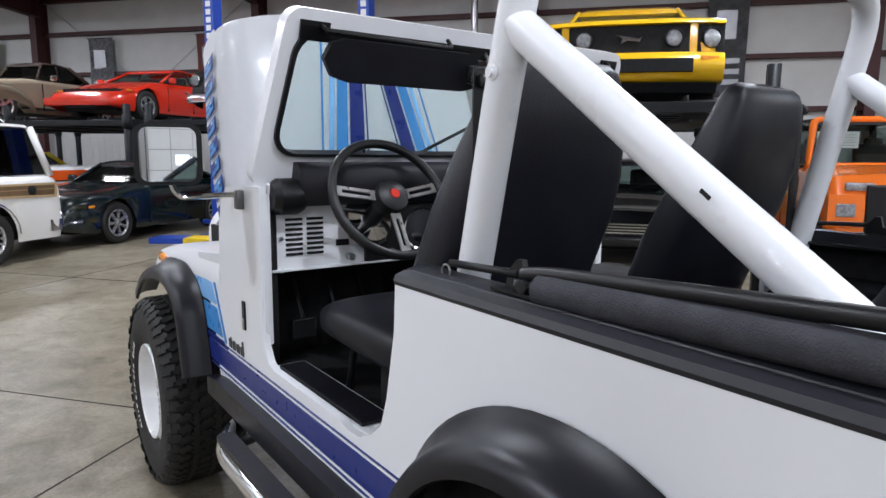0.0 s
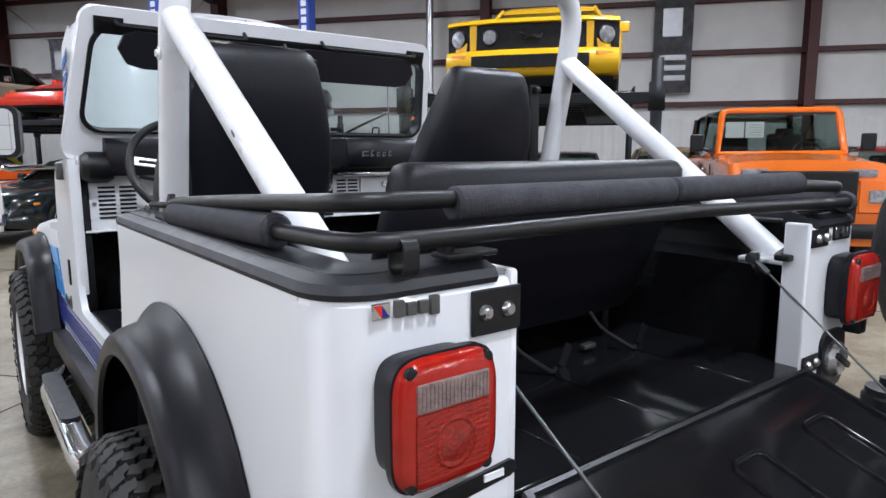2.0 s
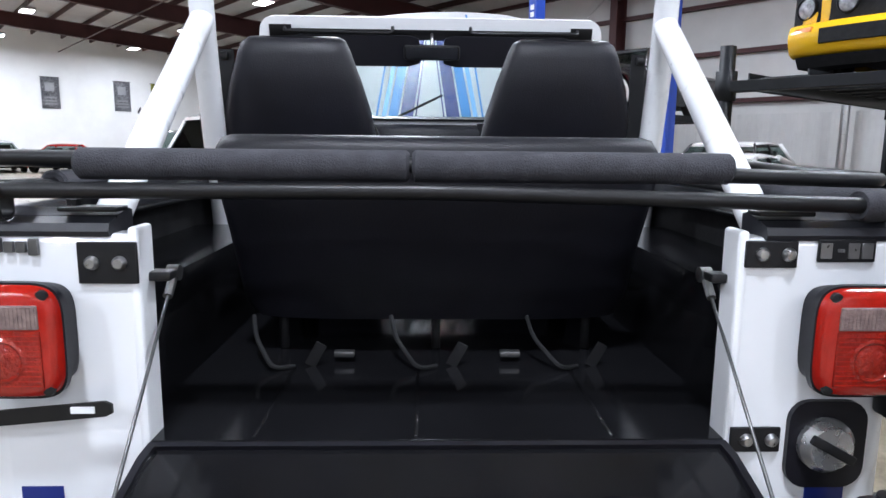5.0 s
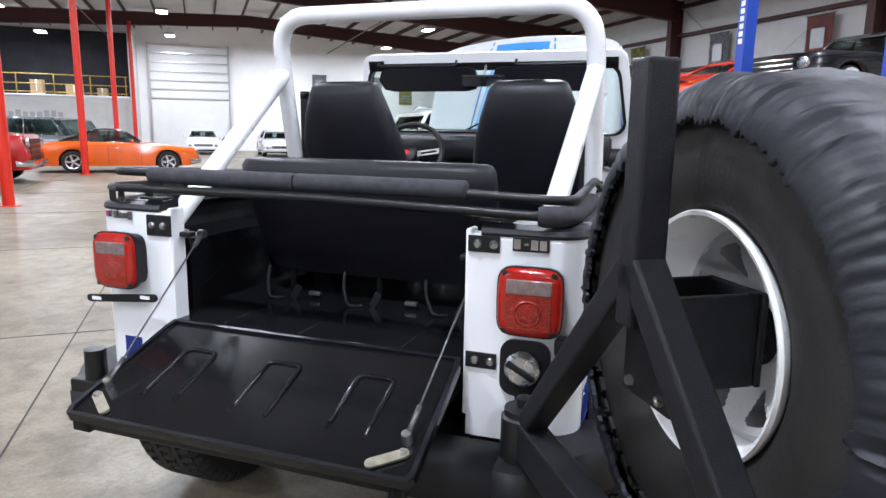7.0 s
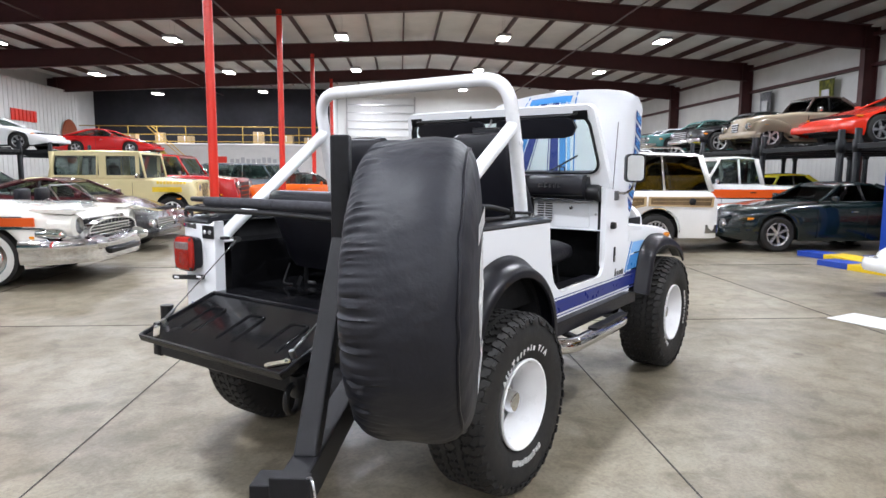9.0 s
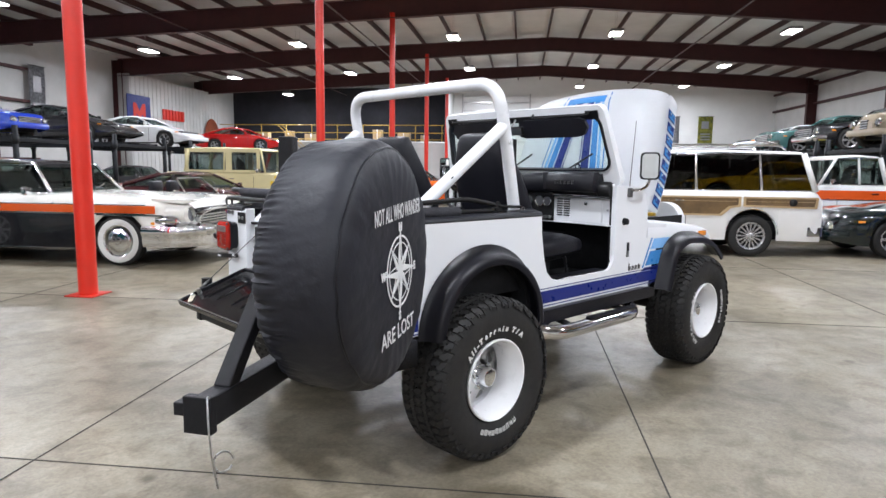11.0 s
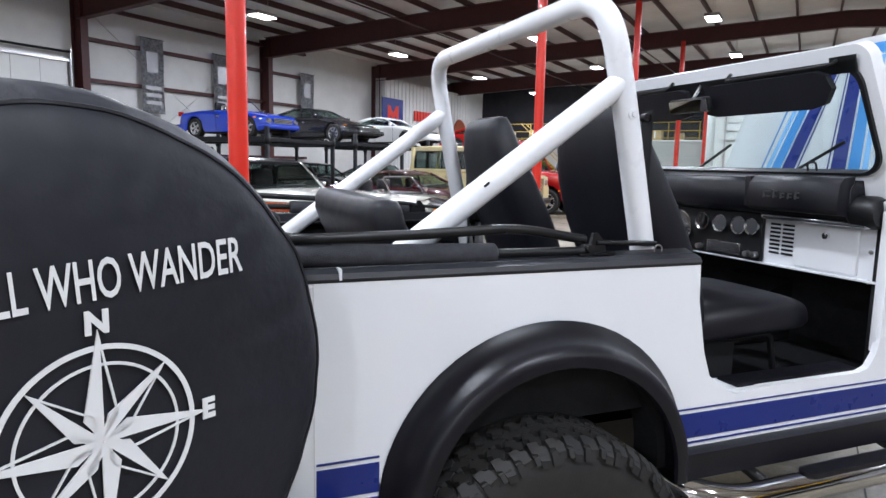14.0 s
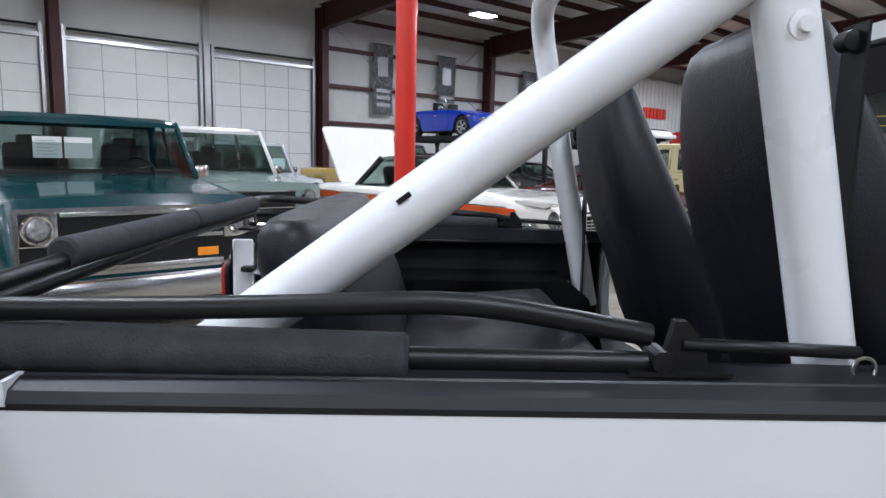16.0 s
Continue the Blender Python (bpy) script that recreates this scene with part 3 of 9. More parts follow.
def build_stripes():
    for s in (1, -1):
        y0, y1 = sorted((s * (HW - 0.004), s * (HW + 0.0030)))

        def decal(name, o, mat, lab):
            jp(name, prism(o, "y", y0, y1), mat, label=lab)
        for x0, x1 in ((0.45, 1.82), (-0.555, -0.41)):
            decal("rocker_stripe", [(x0, 0.703), (x1, 0.703), (x1 + (0.03 if x1 > 1 else 0), 0.775), (x0 - (0.02 if x0 > 0 else 0), 0.775)], M_NAVY, "navy rocker stripe")
            for za, zb in ((0.786, 0.7905), (0.686, 0.691)):
                decal("pinstripe", [(x0, za), (x1, za), (x1, zb), (x0, zb)], M_NAVY, "navy pinstripe")
        # stacked blocks behind the front wheel
        decal("fender_stripe", [(1.655, 0.812), (1.84, 0.812), (1.915, 0.908), (1.712, 0.908)], M_BLUE, "mid blue fender stripe block")
        decal("fender_stripe", [(1.718, 0.920), (1.925, 0.920), (2.0, 0.992), (1.762, 0.992)], M_LTBLUE, "light blue fender stripe block")
        decal("fender_stripe", [(1.60, 0.779), (1.83, 0.779), (1.848, 0.800), (1.645, 0.800)], M_NAVY, "navy fender stripe block")
        for o in (0.014, 0.026):
            decal("pinstripe", [(1.638 - o, 0.800), (1.643 - o, 0.800), (1.755 - o, 1.0), (1.750 - o, 1.0)], M_BLUE, "thin blue outline")
        # small plain badge bars in place of the maker's script
        for k, h in enumerate((0.048, 0.030, 0.030, 0.036)):
            x = 1.435 + 0.040 * k
            yy = sorted((s * (HW + 0.001), s * (HW + 0.005)))
            strokes = [prism([(x, 0.800), (x + 0.007, 0.800), (x + 0.013, 0.800 + h), (x + 0.006, 0.800 + h)], "y", *yy), prism([(x + 0.016, 0.800), (x + 0.023, 0.800), (x + 0.027, 0.828), (x + 0.020, 0.828)], "y", *yy)]
            jp("side_badge", merge(*strokes), M_DARKSTEEL, label="small dark badge stroke")
        # vertical model badge
        cbg = jp("cowl_badge", box(1.405, 1.432, *sorted((s * HW, s * (HW + 0.006))), 0.895, 0.99, 0.003), M_BLACKSATIN, label="small silver-edged upright badge")
        jp("badge_field", box(1.410, 1.427, *sorted((s * (HW + 0.005), s * (HW + 0.008))), 0.90, 0.935, 0.002), M_STEEL, cbg)
        # rear quarter wrap of the stripe on the corner
        rect = box(-0.6445, -0.643, *sorted((s * 0.60, s * 0.665)), 0.69, 0.80)
        jp("corner_stripe", rect, M_NAVY)


def flare(cx, cz, a, b, start, end, s, y_out, name, drop=0.04, tail=()):
    """Wide moulded flare: rises from the body, rolls outwards and turns down at its lip."""
    o = arc(cx, cz, a, b, start, end, 30)
    o = list(tail[:1]) + o + list(tail[1:])
    rings = []
    for x, z in o:
        d = Vector((x - cx, 0, z - cz))
        d = d.normalized()
        sec = [(0.075, HW - 0.002), (0.082, HW + 0.006), (0.072, HW + 0.016), (0.05, HW + 0.03), (0.04, y_out - 0.03), (0.028, y_out - 0.008), (0.012, y_out), (-0.012, y_out - 0.002), (-0.016, y_out - 0.012), (-0.002, y_out - 0.02), (0.02, y_out - 0.045), (0.028, HW - 0.002)]
        rings.append([(x + d.x * w, s * y, z + d.z * w) for w, y in sec])
    fl = jp(name, loft(rings), M_FLARE, label="wide matt black fender flare", angle=50)
    inner = [[(x + (x - cx) * k, s * y, z + (z - cz) * k) for k, y in ((0.085, HW + 0.004), (0.0, HW + 0.002), (0.0, HW - 0.10), (0.085, HW - 0.10))] for x, z in o]
    jp("arch_liner", loft(inner), M_CARPET, fl)


def build_flares_fenders():
    for s in (1, -1):
        flare(0.03, 0.655, 0.362, 0.342, 180, -4, s, 0.862, "rear_flare")
        # front fender: flat top with rounded outer edge
        rings = []
        for x, zt in ((1.66, 1.112), (1.95, 1.10), (2.30, 1.066), (2.50, 1.04), (2.60, 1.018), (2.645, 0.985), (2.655, 0.95)):
            low = 0.11 if x < 2.4 else 0.075
            sec = [(x, s * 0.46, zt), (x, s * 0.60, zt + 0.004), (x, s * (HW - 0.05), zt), (x, s * (HW - 0.015), zt - 0.012), (x, s * (HW + 0.0035), zt - 0.045), (x, s * (HW + 0.0035), zt - low), (x, s * (HW - 0.02), zt - low), (x, s * (HW - 0.03), zt - 0.05), (x, s * 0.46, zt - 0.03)]
            rings.append(sec)
        jp("front_fender", loft(rings), M_WHITE, label="flat white front fender")
        jp("fender_skirt", box(1.66, 2.74, *sorted((s * 0.46, s * 0.475)), 0.75, 1.098), M_CARPET, label="black inner fender panel")
        # front flare with a flattened top
        pts = rounded([(1.84, 0, 0.625), (1.925, 0, 0.90), (2.08, 0, 0.965), (2.36, 0, 0.95), (2.54, 0, 0.895), (2.68, 0, 0.79)], [0, 0.13, 0.16, 0.1, 0.12, 0], 7)
        rings = []
        for i, p in enumerate(pts):
            a, b = pts[max(0, i - 1)], pts[min(len(pts) - 1, i + 1)]
            d = (b - a).normalized()
            n = Vector((-d.z, 0, d.x))
            sec = [(0.055, HW - 0.002), (0.06, HW + 0.008), (0.05, HW + 0.02), (0.035, HW + 0.05), (0.03, 0.835), (0.015, 0.855), (-0.02, 0.858), (-0.024, 0.846), (0.0, 0.836), (0.012, HW + 0.05), (0.015, HW - 0.002)]
            rings.append([(p.x + n.x * w, s * y, p.z + n.z * w) for w, y in sec])
        jp("front_flare", loft(rings), M_FLARE, label="wide matt black front fender flare", angle=50)
        # amber marker on the fender nose
        jp("marker_lamp", box(2.42, 2.555, *sorted((s * (HW - 0.03), s * (HW + 0.014))), 0.965, 1.005, 0.012), M_AMBER, label="amber side marker lamp")
        # rocker guard under the stripe
        jp("rocker_guard", prism([(0.42, 0.60), (1.72, 0.60), (1.72, 0.66), (1.60, 0.675), (0.42, 0.675)], "y", s * (HW - 0.04), s * (HW + 0.045), 0.018), M_FLARE, label="black rocker moulding")
        # chrome nerf bar with black tread pad
        y = s * 0.86
        pts = rounded([(0.36, s * 0.60, 0.60), (0.52, y, 0.545), (1.40, y, 0.545), (1.56, s * 0.60, 0.59)], [0, 0.14, 0.14, 0], 7)
        bar = jp("side_step", tube(pts, 0.042, 18), M_CHROME, label="polished chrome side step tube")
        pad = [(x, yy) for x, yy in round_rect(0.84, 1.36, -0.028, 0.028, 0.027, 5)]
        jp("step_pad", moved(prism(pad, "z", 0.578, 0.593, 0.004), Matrix.Translation((0, y, 0))), M_FLARE, bar, "black ribbed step pad")
        for x in (0.75, 1.35):
            jp("step_bracket", tube([(x, s * 0.84, 0.545), (x, s * 0.5, 0.61)], 0.018, 10), M_BLACKSATIN)
    # grille and radiator support, engine bay
    jp("grille", merge(prism(round_rect(-0.47, 0.47, 0.72, 1.195, 0.15, 8), "x", 2.70, 2.80, 0.02), *[box(2.795, 2.806, -0.25 + 0.083 * k - 0.02, -0.25 + 0.083 * k + 0.02, 0.80, 1.06) for k in range(7)]), M_WHITE, label="white slotted grille")
    jp("engine", merge(box(1.75, 2.45, -0.18, 0.18, 0.72, 1.05, 0.04), box(2.0, 2.3, -0.14, 0.14, 1.05, 1.14, 0.05)), M_BLACKSATIN, label="dark engine with hoses")
    hoses = []
    for k in range(7):
        a = (1.72 + 0.1 * k, -0.35 + 0.1 * k, 1.0)
        b = (2.4 - 0.05 * k, 0.3 - 0.09 * k, 1.02)
        hoses.append(tube(rounded([a, (a[0] + 0.05, a[1], 1.18), (b[0], b[1], 1.17), b], 0.12, 5), 0.014, 8))
    jp("hose", merge(*hoses), M_BLACKSATIN)
    jp("battery", box(1.72, 1.92, -0.44, -0.26, 0.95, 1.17, 0.01), M_BLACKSATIN, label="black battery")
    bx = jp("fuse_box", box(2.12, 2.42, -0.44, -0.27, 0.95, 1.10, 0.015), M_BLACKSATIN, label="black battery box in the engine bay")
    jp("yellow_cap", box(2.36, 2.41, -0.42, -0.33, 1.10, 1.125, 0.006), M_YELLOW, bx)
    jp("air_cleaner", moved(lathe([(0, 0.09), (0.12, 0.09), (0.17, 0.07), (0.18, 0.0)], 28, "z"), Matrix.Translation((2.05, 0.02, 1.12))), M_BLACKSATIN, label="round black air cleaner")
    jp("washer_bottle", box(1.74, 1.9, 0.28, 0.42, 0.95, 1.16, 0.02), M_DECALW, label="white plastic fluid bottle")
    # frame rails, axles
    fr = [box(-0.72, 2.85, y - 0.04, y + 0.04, 0.50, 0.62) for y in (-0.38, 0.38)]
    jp("chassis", merge(*fr, box(-0.3, 0.5, -0.3, 0.3, 0.52, 0.70), box(0.6, 1.6, -0.25, 0.25, 0.48, 0.62)), M_BLACKSATIN)
    for x in (0.0, 2.373):
        jp("axle", merge(tube([(x, -0.72, 0.41), (x, 0.72, 0.41)], 0.045, 12), moved(lathe([(0, -0.12), (0.09, -0.1), (0.14, 0), (0.09, 0.1), (0, 0.12)], 20, "x"), Matrix.Translation((x, 0, 0.41)))), M_BLACKSATIN)
    sp = []
    for x in (0.0, 2.373):
        for y in (-0.43, 0.43):
            for k in range(4):
                sp.append(box(x - 0.55 + 0.05 * k, x + 0.55 - 0.05 * k, y - 0.03, y + 0.03, 0.50 + 0.012 * k, 0.51 + 0.012 * k))
            sp.append(tube([(x + 0.1, y * 0.9, 0.42), (x + 0.18, y * 0.82, 0.95)], 0.028, 10))
    jp("suspension", merge(*sp), M_BLACKSATIN)
    jp("muffler", tube([(-0.62, -0.45, 0.5), (0.35, -0.45, 0.5)], 0.06, 14), M_STEEL)


def tyre_mesh(R=0.415, W=0.295, r_rim=0.199):
    """Carcass with rounded shoulders, outer side at +y."""
    h = W / 2
    prof = [(r_rim, -h * 0.72), (r_rim + 0.025, -h * 0.88), (r_rim + 0.09, -h * 1.0), (R - 0.075, -h * 0.985), (R - 0.03, -h * 0.90), (R - 0.015, -h * 0.78), (R - 0.0105, 0), (R - 0.015, h * 0.78), (R - 0.03, h * 0.90), (R - 0.075, h * 0.985), (r_rim + 0.09, h * 1.0), (r_rim + 0.025, h * 0.88), (r_rim, h * 0.72)]
    return lathe(prof, 72, "y", cap=False)


def tread_mesh(R=0.415, W=0.295):
    """Interlocking all-terrain tread blocks and shoulder lugs."""
    bm = bmesh.new()
    h = W / 2
    zig = ((-1, -1), (0.15, -1), (0.35, -0.35), (1, -0.2), (1, 1), (-0.15, 1), (-0.35, 0.35), (-1, 0.2))

    def block(a, y, la, ly, rot, r0, r1):
        cs = []
        for dx, dy in zig:
            px, py = dx * la / 2, dy * ly / 2
            qx = px * math.cos(rot) - py * math.sin(rot)
            qy = px * math.sin(rot) + py * math.cos(rot)
            cs.append((qx, qy))
        lo, hi = [], []
        for (qx, qy) in cs:
            for r, lst, k in ((r0, lo, 1.05), (r1, hi, 0.95)):
                ang = a + qx * k / R
                r -= 0.030 * max(0.0, (abs(y + qy * k) / h - 0.66) / 0.34) ** 1.7
                lst.append(bm.verts.new((r * math.cos(ang), y + qy * k, r * math.sin(ang))))
        bm.faces.new(hi)
        m = len(lo)
        for k in range(m):
            bm.faces.new((lo[k], lo[(k + 1) % m], hi[(k + 1) % m], hi[k]))
    n = 54
    for k in range(n):
        a = 2 * math.pi * k / n
        st = 2 * math.pi / n
        for row, (y, la, ly, rot, off) in enumerate(((-0.090, 0.043, 0.042, 0.45, 0.0), (-0.045, 0.042, 0.044, -0.55, 0.5), (0.0, 0.043, 0.044, 0.55, 0.15), (0.045, 0.042, 0.044, -0.55, 0.65), (0.090, 0.043, 0.042, 0.45, 0.3))):
            block(a + off * st, y * W / 0.31, la, ly, rot, R - 0.015, R)
        for sgn in (1, -1):
            if k % 2 == 0:
                block(a + 0.2 * st, sgn * h * 0.85, 0.042, 0.046, 0.1 * sgn, R - 0.016, R)
            else:
                block(a + 0.2 * st, sgn * h * 0.83, 0.040, 0.038, -0.1 * sgn, R - 0.016, R)
            # side biters down the shoulder
            lo, hi = [], []
            r1, r2 = R - 0.020, R - (0.050 if k % 2 else 0.038)
            for (r, da, y) in ((r1, -0.4, h * 0.93), (r1, 0.25, h * 0.93), (r2, 0.25, h * 0.998), (r2, -0.4, h * 0.998)):
                ang = a + 0.2 * st + da * st
                lo.append(bm.verts.new((r * math.cos(ang), sgn * (y - 0.012), r * math.sin(ang))))
                hi.append(bm.verts.new((r * math.cos(ang), sgn * (y + 0.0005), r * math.sin(ang))))
            bm.faces.new(hi)
            for q in range(4):
                bm.faces.new((lo[q], lo[(q + 1) % 4], hi[(q + 1) % 4], hi[q]))
    return bm


def rim_meshes():
    """White eight-spoke style steel wheel: barrel, pierced disc, hub; outer side at +y."""
    barrel = lathe([(0.200, 0.112), (0.207, 0.120), (0.209, 0.130), (0.206, 0.136), (0.200, 0.136), (0.195, 0.128), (0.192, 0.105), (0.183, 0.085), (0.180, 0.0), (0.183, -0.075), (0.194, -0.095), (0.196, -0.118), (0.201, -0.134), (0.207, -0.136), (0.210, -0.130), (0.207, -0.118), (0.200, -0.110)], 64, "y", cap=False)
    # shallow cone disc with eight rounded triangular windows
    bm = bmesh.new()
    n = 8
    seg = 24
    def pt(r, a, y):
        return bm.verts.new((r * math.cos(a), y, r * math.sin(a)))
    rads = [(0.032, 0.000), (0.076, 0.000), (0.086, -0.005), (0.096, -0.012), (0.101, -0.015), (0.110, -0.021), (0.120, -0.027), (0.130, -0.032), (0.140, -0.036), (0.149, -0.039), (0.154, -0.040), (0.168, -0.041), (0.182, -0.032)]
    halves = (1.2, 2.2, 3.1, 4.0, 4.9, 5.6, 4.6)
    grid = []
    cnt = n * seg
    for r, y in rads:
        grid.append([pt(r, 2 * math.pi * k / cnt, y) for k in range(cnt)])
    for i in range(len(rads) - 1):
        for k in range(cnt):
            # the window's point lies towards the hub
            if 3 <= i <= 9 and abs(k % seg - 11.5) < halves[i - 3]:
                continue
            bm.faces.new((grid[i][k], grid[i][(k + 1) % cnt], grid[i + 1][(k + 1) % cnt], grid[i + 1][k]))
    bm.faces.new(grid[0])
    bmesh.ops.solidify(bm, geom=bm.faces[:], thickness=0.012)
    hub = lathe([(0.054, -0.01), (0.054, 0.016), (0.046, 0.024), (0.046, 0.050), (0.050, 0.055), (0.050, 0.074), (0.043, 0.086), (0.027, 0.091), (0.0, 0.092)], 32, "y")
    return barrel, bm, hub


def arc_bars(r0, r1, angles, y, width):
    """Raised light blocks on a sidewall, standing for its lettering."""
    bm = bmesh.new()
    for a0 in angles:
        vs = []
        for r, a in ((r0, a0), (r1, a0), (r1, a0 + width), (r0, a0 + width)):
            vs.append((r * math.cos(a), r * math.sin(a)))
        lo = [bm.verts.new((x, y - 0.004, z)) for x, z in vs]
        hi = [bm.verts.new((x, y + 0.002, z)) for x, z in vs]
        bm.faces.new(hi)
        for k in range(4):
            bm.faces.new((lo[k], lo[(k + 1) % 4], hi[(k + 1) % 4], hi[k]))
    return bm


def build_wheel(name, m, parent, turn=0.0, label=""):
    w = new(name)
    w.parent, w.matrix_basis = parent, m
    if label:
        w["label"] = label
    if not WHEEL:
        WHEEL["tyre"] = part("tyre", tyre_mesh(), M_RUBBER, w, "worn all-terrain tyre")
        WHEEL["tread"] = tagged(part("tread", tread_mesh(), M_RUBBER, w, "chunky interlocking tread blocks"), kind="stuff")
        b, d, h = rim_meshes()
        WHEEL["rim"] = part("rim", merge(b, d), M_RIM, w, "white steel wheel")
        WHEEL["hub"] = part("hub", h, M_CHROME, w, "chrome locking hub")
        WHEEL["drum"] = part("brake_drum", lathe([(0.0, -0.075), (0.15, -0.075), (0.158, -0.081), (0.158, -0.13), (0.0, -0.13)], 32, "y"), M_CARPET, w, "black brake drum")
        nuts = []
        for k in range(5):
            a = 2 * math.pi * k / 5
            nuts.append(moved(lathe([(0.011, 0.0), (0.011, 0.02), (0.006, 0.028), (0, 0.028)], 6, "y"), Matrix.Translation((0.067 * math.cos(a), 0.005, 0.067 * math.sin(a)))))
        for i, nb in enumerate(nuts):
            WHEEL["nut%d" % i] = part("lug_nut", nb, M_CHROME, w)
        # raised words on one half of the sidewall, plain thin bars on the other
        glyphs = []
        at = 0.54
        for ch, adv in zip("All-Terrain T/A", (1.12, 0.6, 0.6, 0.7, 1.0, 1.0, 0.85, 0.85, 1.0, 0.6, 1.0, 0.6, 0.95, 0.75, 1.12)):
            at += 0.0685 * adv
            a = at
            at += 0.0685 * adv
            if ch == " ":
                continue
            g = text_mesh(ch, 0.034, 0.0030, 0.0006)
            g.transform(Matrix(((1, 0.22, 0, 0), (0, 1, 0, 0), (0, 0, 1, 0), (0, 0, 0, 1))))
            c0 = (max(v.co.x for v in g.verts) + min(v.co.x for v in g.verts)) / 2
            g.transform(Matrix.Translation((0.262 * math.cos(a), 0.1475, 0.262 * math.sin(a))) @ Matrix.Rotation(math.pi / 2 - a, 4, "Y") @ Matrix(((-1, 0, 0, 0), (0, 0, 1, 0), (0, 1, 0, 0), (0, 0, 0, 1))) @ Matrix.Translation((-c0, 0, 0)))
            glyphs.append(g)
        bars = []
        for k in range(10):
            a0 = 4.20 + 0.105 * k
            bars += [arc_bars(0.250, 0.275, [a0], 0.1465, 0.016), arc_bars(0.250, 0.275 - 0.006 * (k % 2), [a0 + 0.048], 0.1465, 0.016), arc_bars(0.270 - 0.012 * (k % 3), 0.275 - 0.012 * (k % 3), [a0], 0.1465, 0.06)]
        WHEEL["letters"] = tagged(part("sidewall_lettering", merge(*glyphs, *bars), M_LETTER, w, "raised white sidewall lettering"), kind="stuff")
    else:
        for k, o in WHEEL.items():
            if k == "drum" and name == "spare_wheel":
                continue
            c = o.copy()
            scene.collection.objects.link(c)
            c.parent = w
    return w


WHEEL = {}


def build_wheels():
    for x, y in ((-0.01, 0.775), (2.373, 0.745)):
        for s in (-1, 1):
            m = Matrix.Translation((x, s * y, 0.415)) @ Matrix.Rotation(radians(180 if s < 0 else 0), 4, "Z") @ Matrix.Rotation(0.0 if x < 1 else math.pi / 2, 4, "Y")
            build_wheel("wheel", m, JEEP)


def build_roll_bar():
    def hoop_x(z):
        return 0.386 - 0.215 * (z - 1.21)
    r = 0.034
    pts = [(hoop_x(z), y - 0.003, z) for y, z in ((0.655, 1.0), (0.655, 1.62), (0.645, 1.91), (-0.645, 1.91), (-0.655, 1.62), (-0.655, 1.0))]
    bar = jp("roll_bar", tube(rounded(pts, [0, 0.1, 0.17, 0.17, 0.1, 0], 9), r, 20), M_TUBEWHITE, label="white padded-free tubular roll bar")
    for s in (1, -1):
        jp("brace", tube([(hoop_x(1.68) - 0.005, s * 0.652 - 0.003, 1.685), (-0.50, s * 0.618, 1.108)], r * 0.97, 20), M_TUBEWHITE, bar)
        jp("brace_foot", box(-0.62, -0.44, *sorted((s * 0.53, s * 0.71)), 1.10, 1.112, 0.004), M_TUBEWHITE, bar)
        jp("brace_bolt", merge(*[moved(lathe([(0.012, 0), (0.012, 0.01), (0, 0.012)], 8, "z"), Matrix.Translation((-0.59 + 0.12 * i, s * (0.56 + 0.12 * j), 1.112))) for i in (0, 1) for j in (0, 1)]), M_STEEL, bar)
        jp("hoop_bolt", moved(lathe([(0.0, 0.008), (0.008, 0.008), (0.009, 0.003), (0.016, 0.002), (0.016, -0.004)], 14, "y"), Matrix.Translation((hoop_x(1.603), s * 0.687 - 0.003, 1.603)) @ Matrix.Rotation(0 if s > 0 else math.pi, 4, "Z")), M_TUBEWHITE, bar)
        jp("brace_sticker", moved(box(-0.009, 0.009, -0.0005, 0.0006, -0.003, 0.003), Matrix.Translation((-0.112, s * 0.6705, 1.413)) @ Matrix.Rotation(radians(-37), 4, "Y")), M_BLACKSATIN, bar)


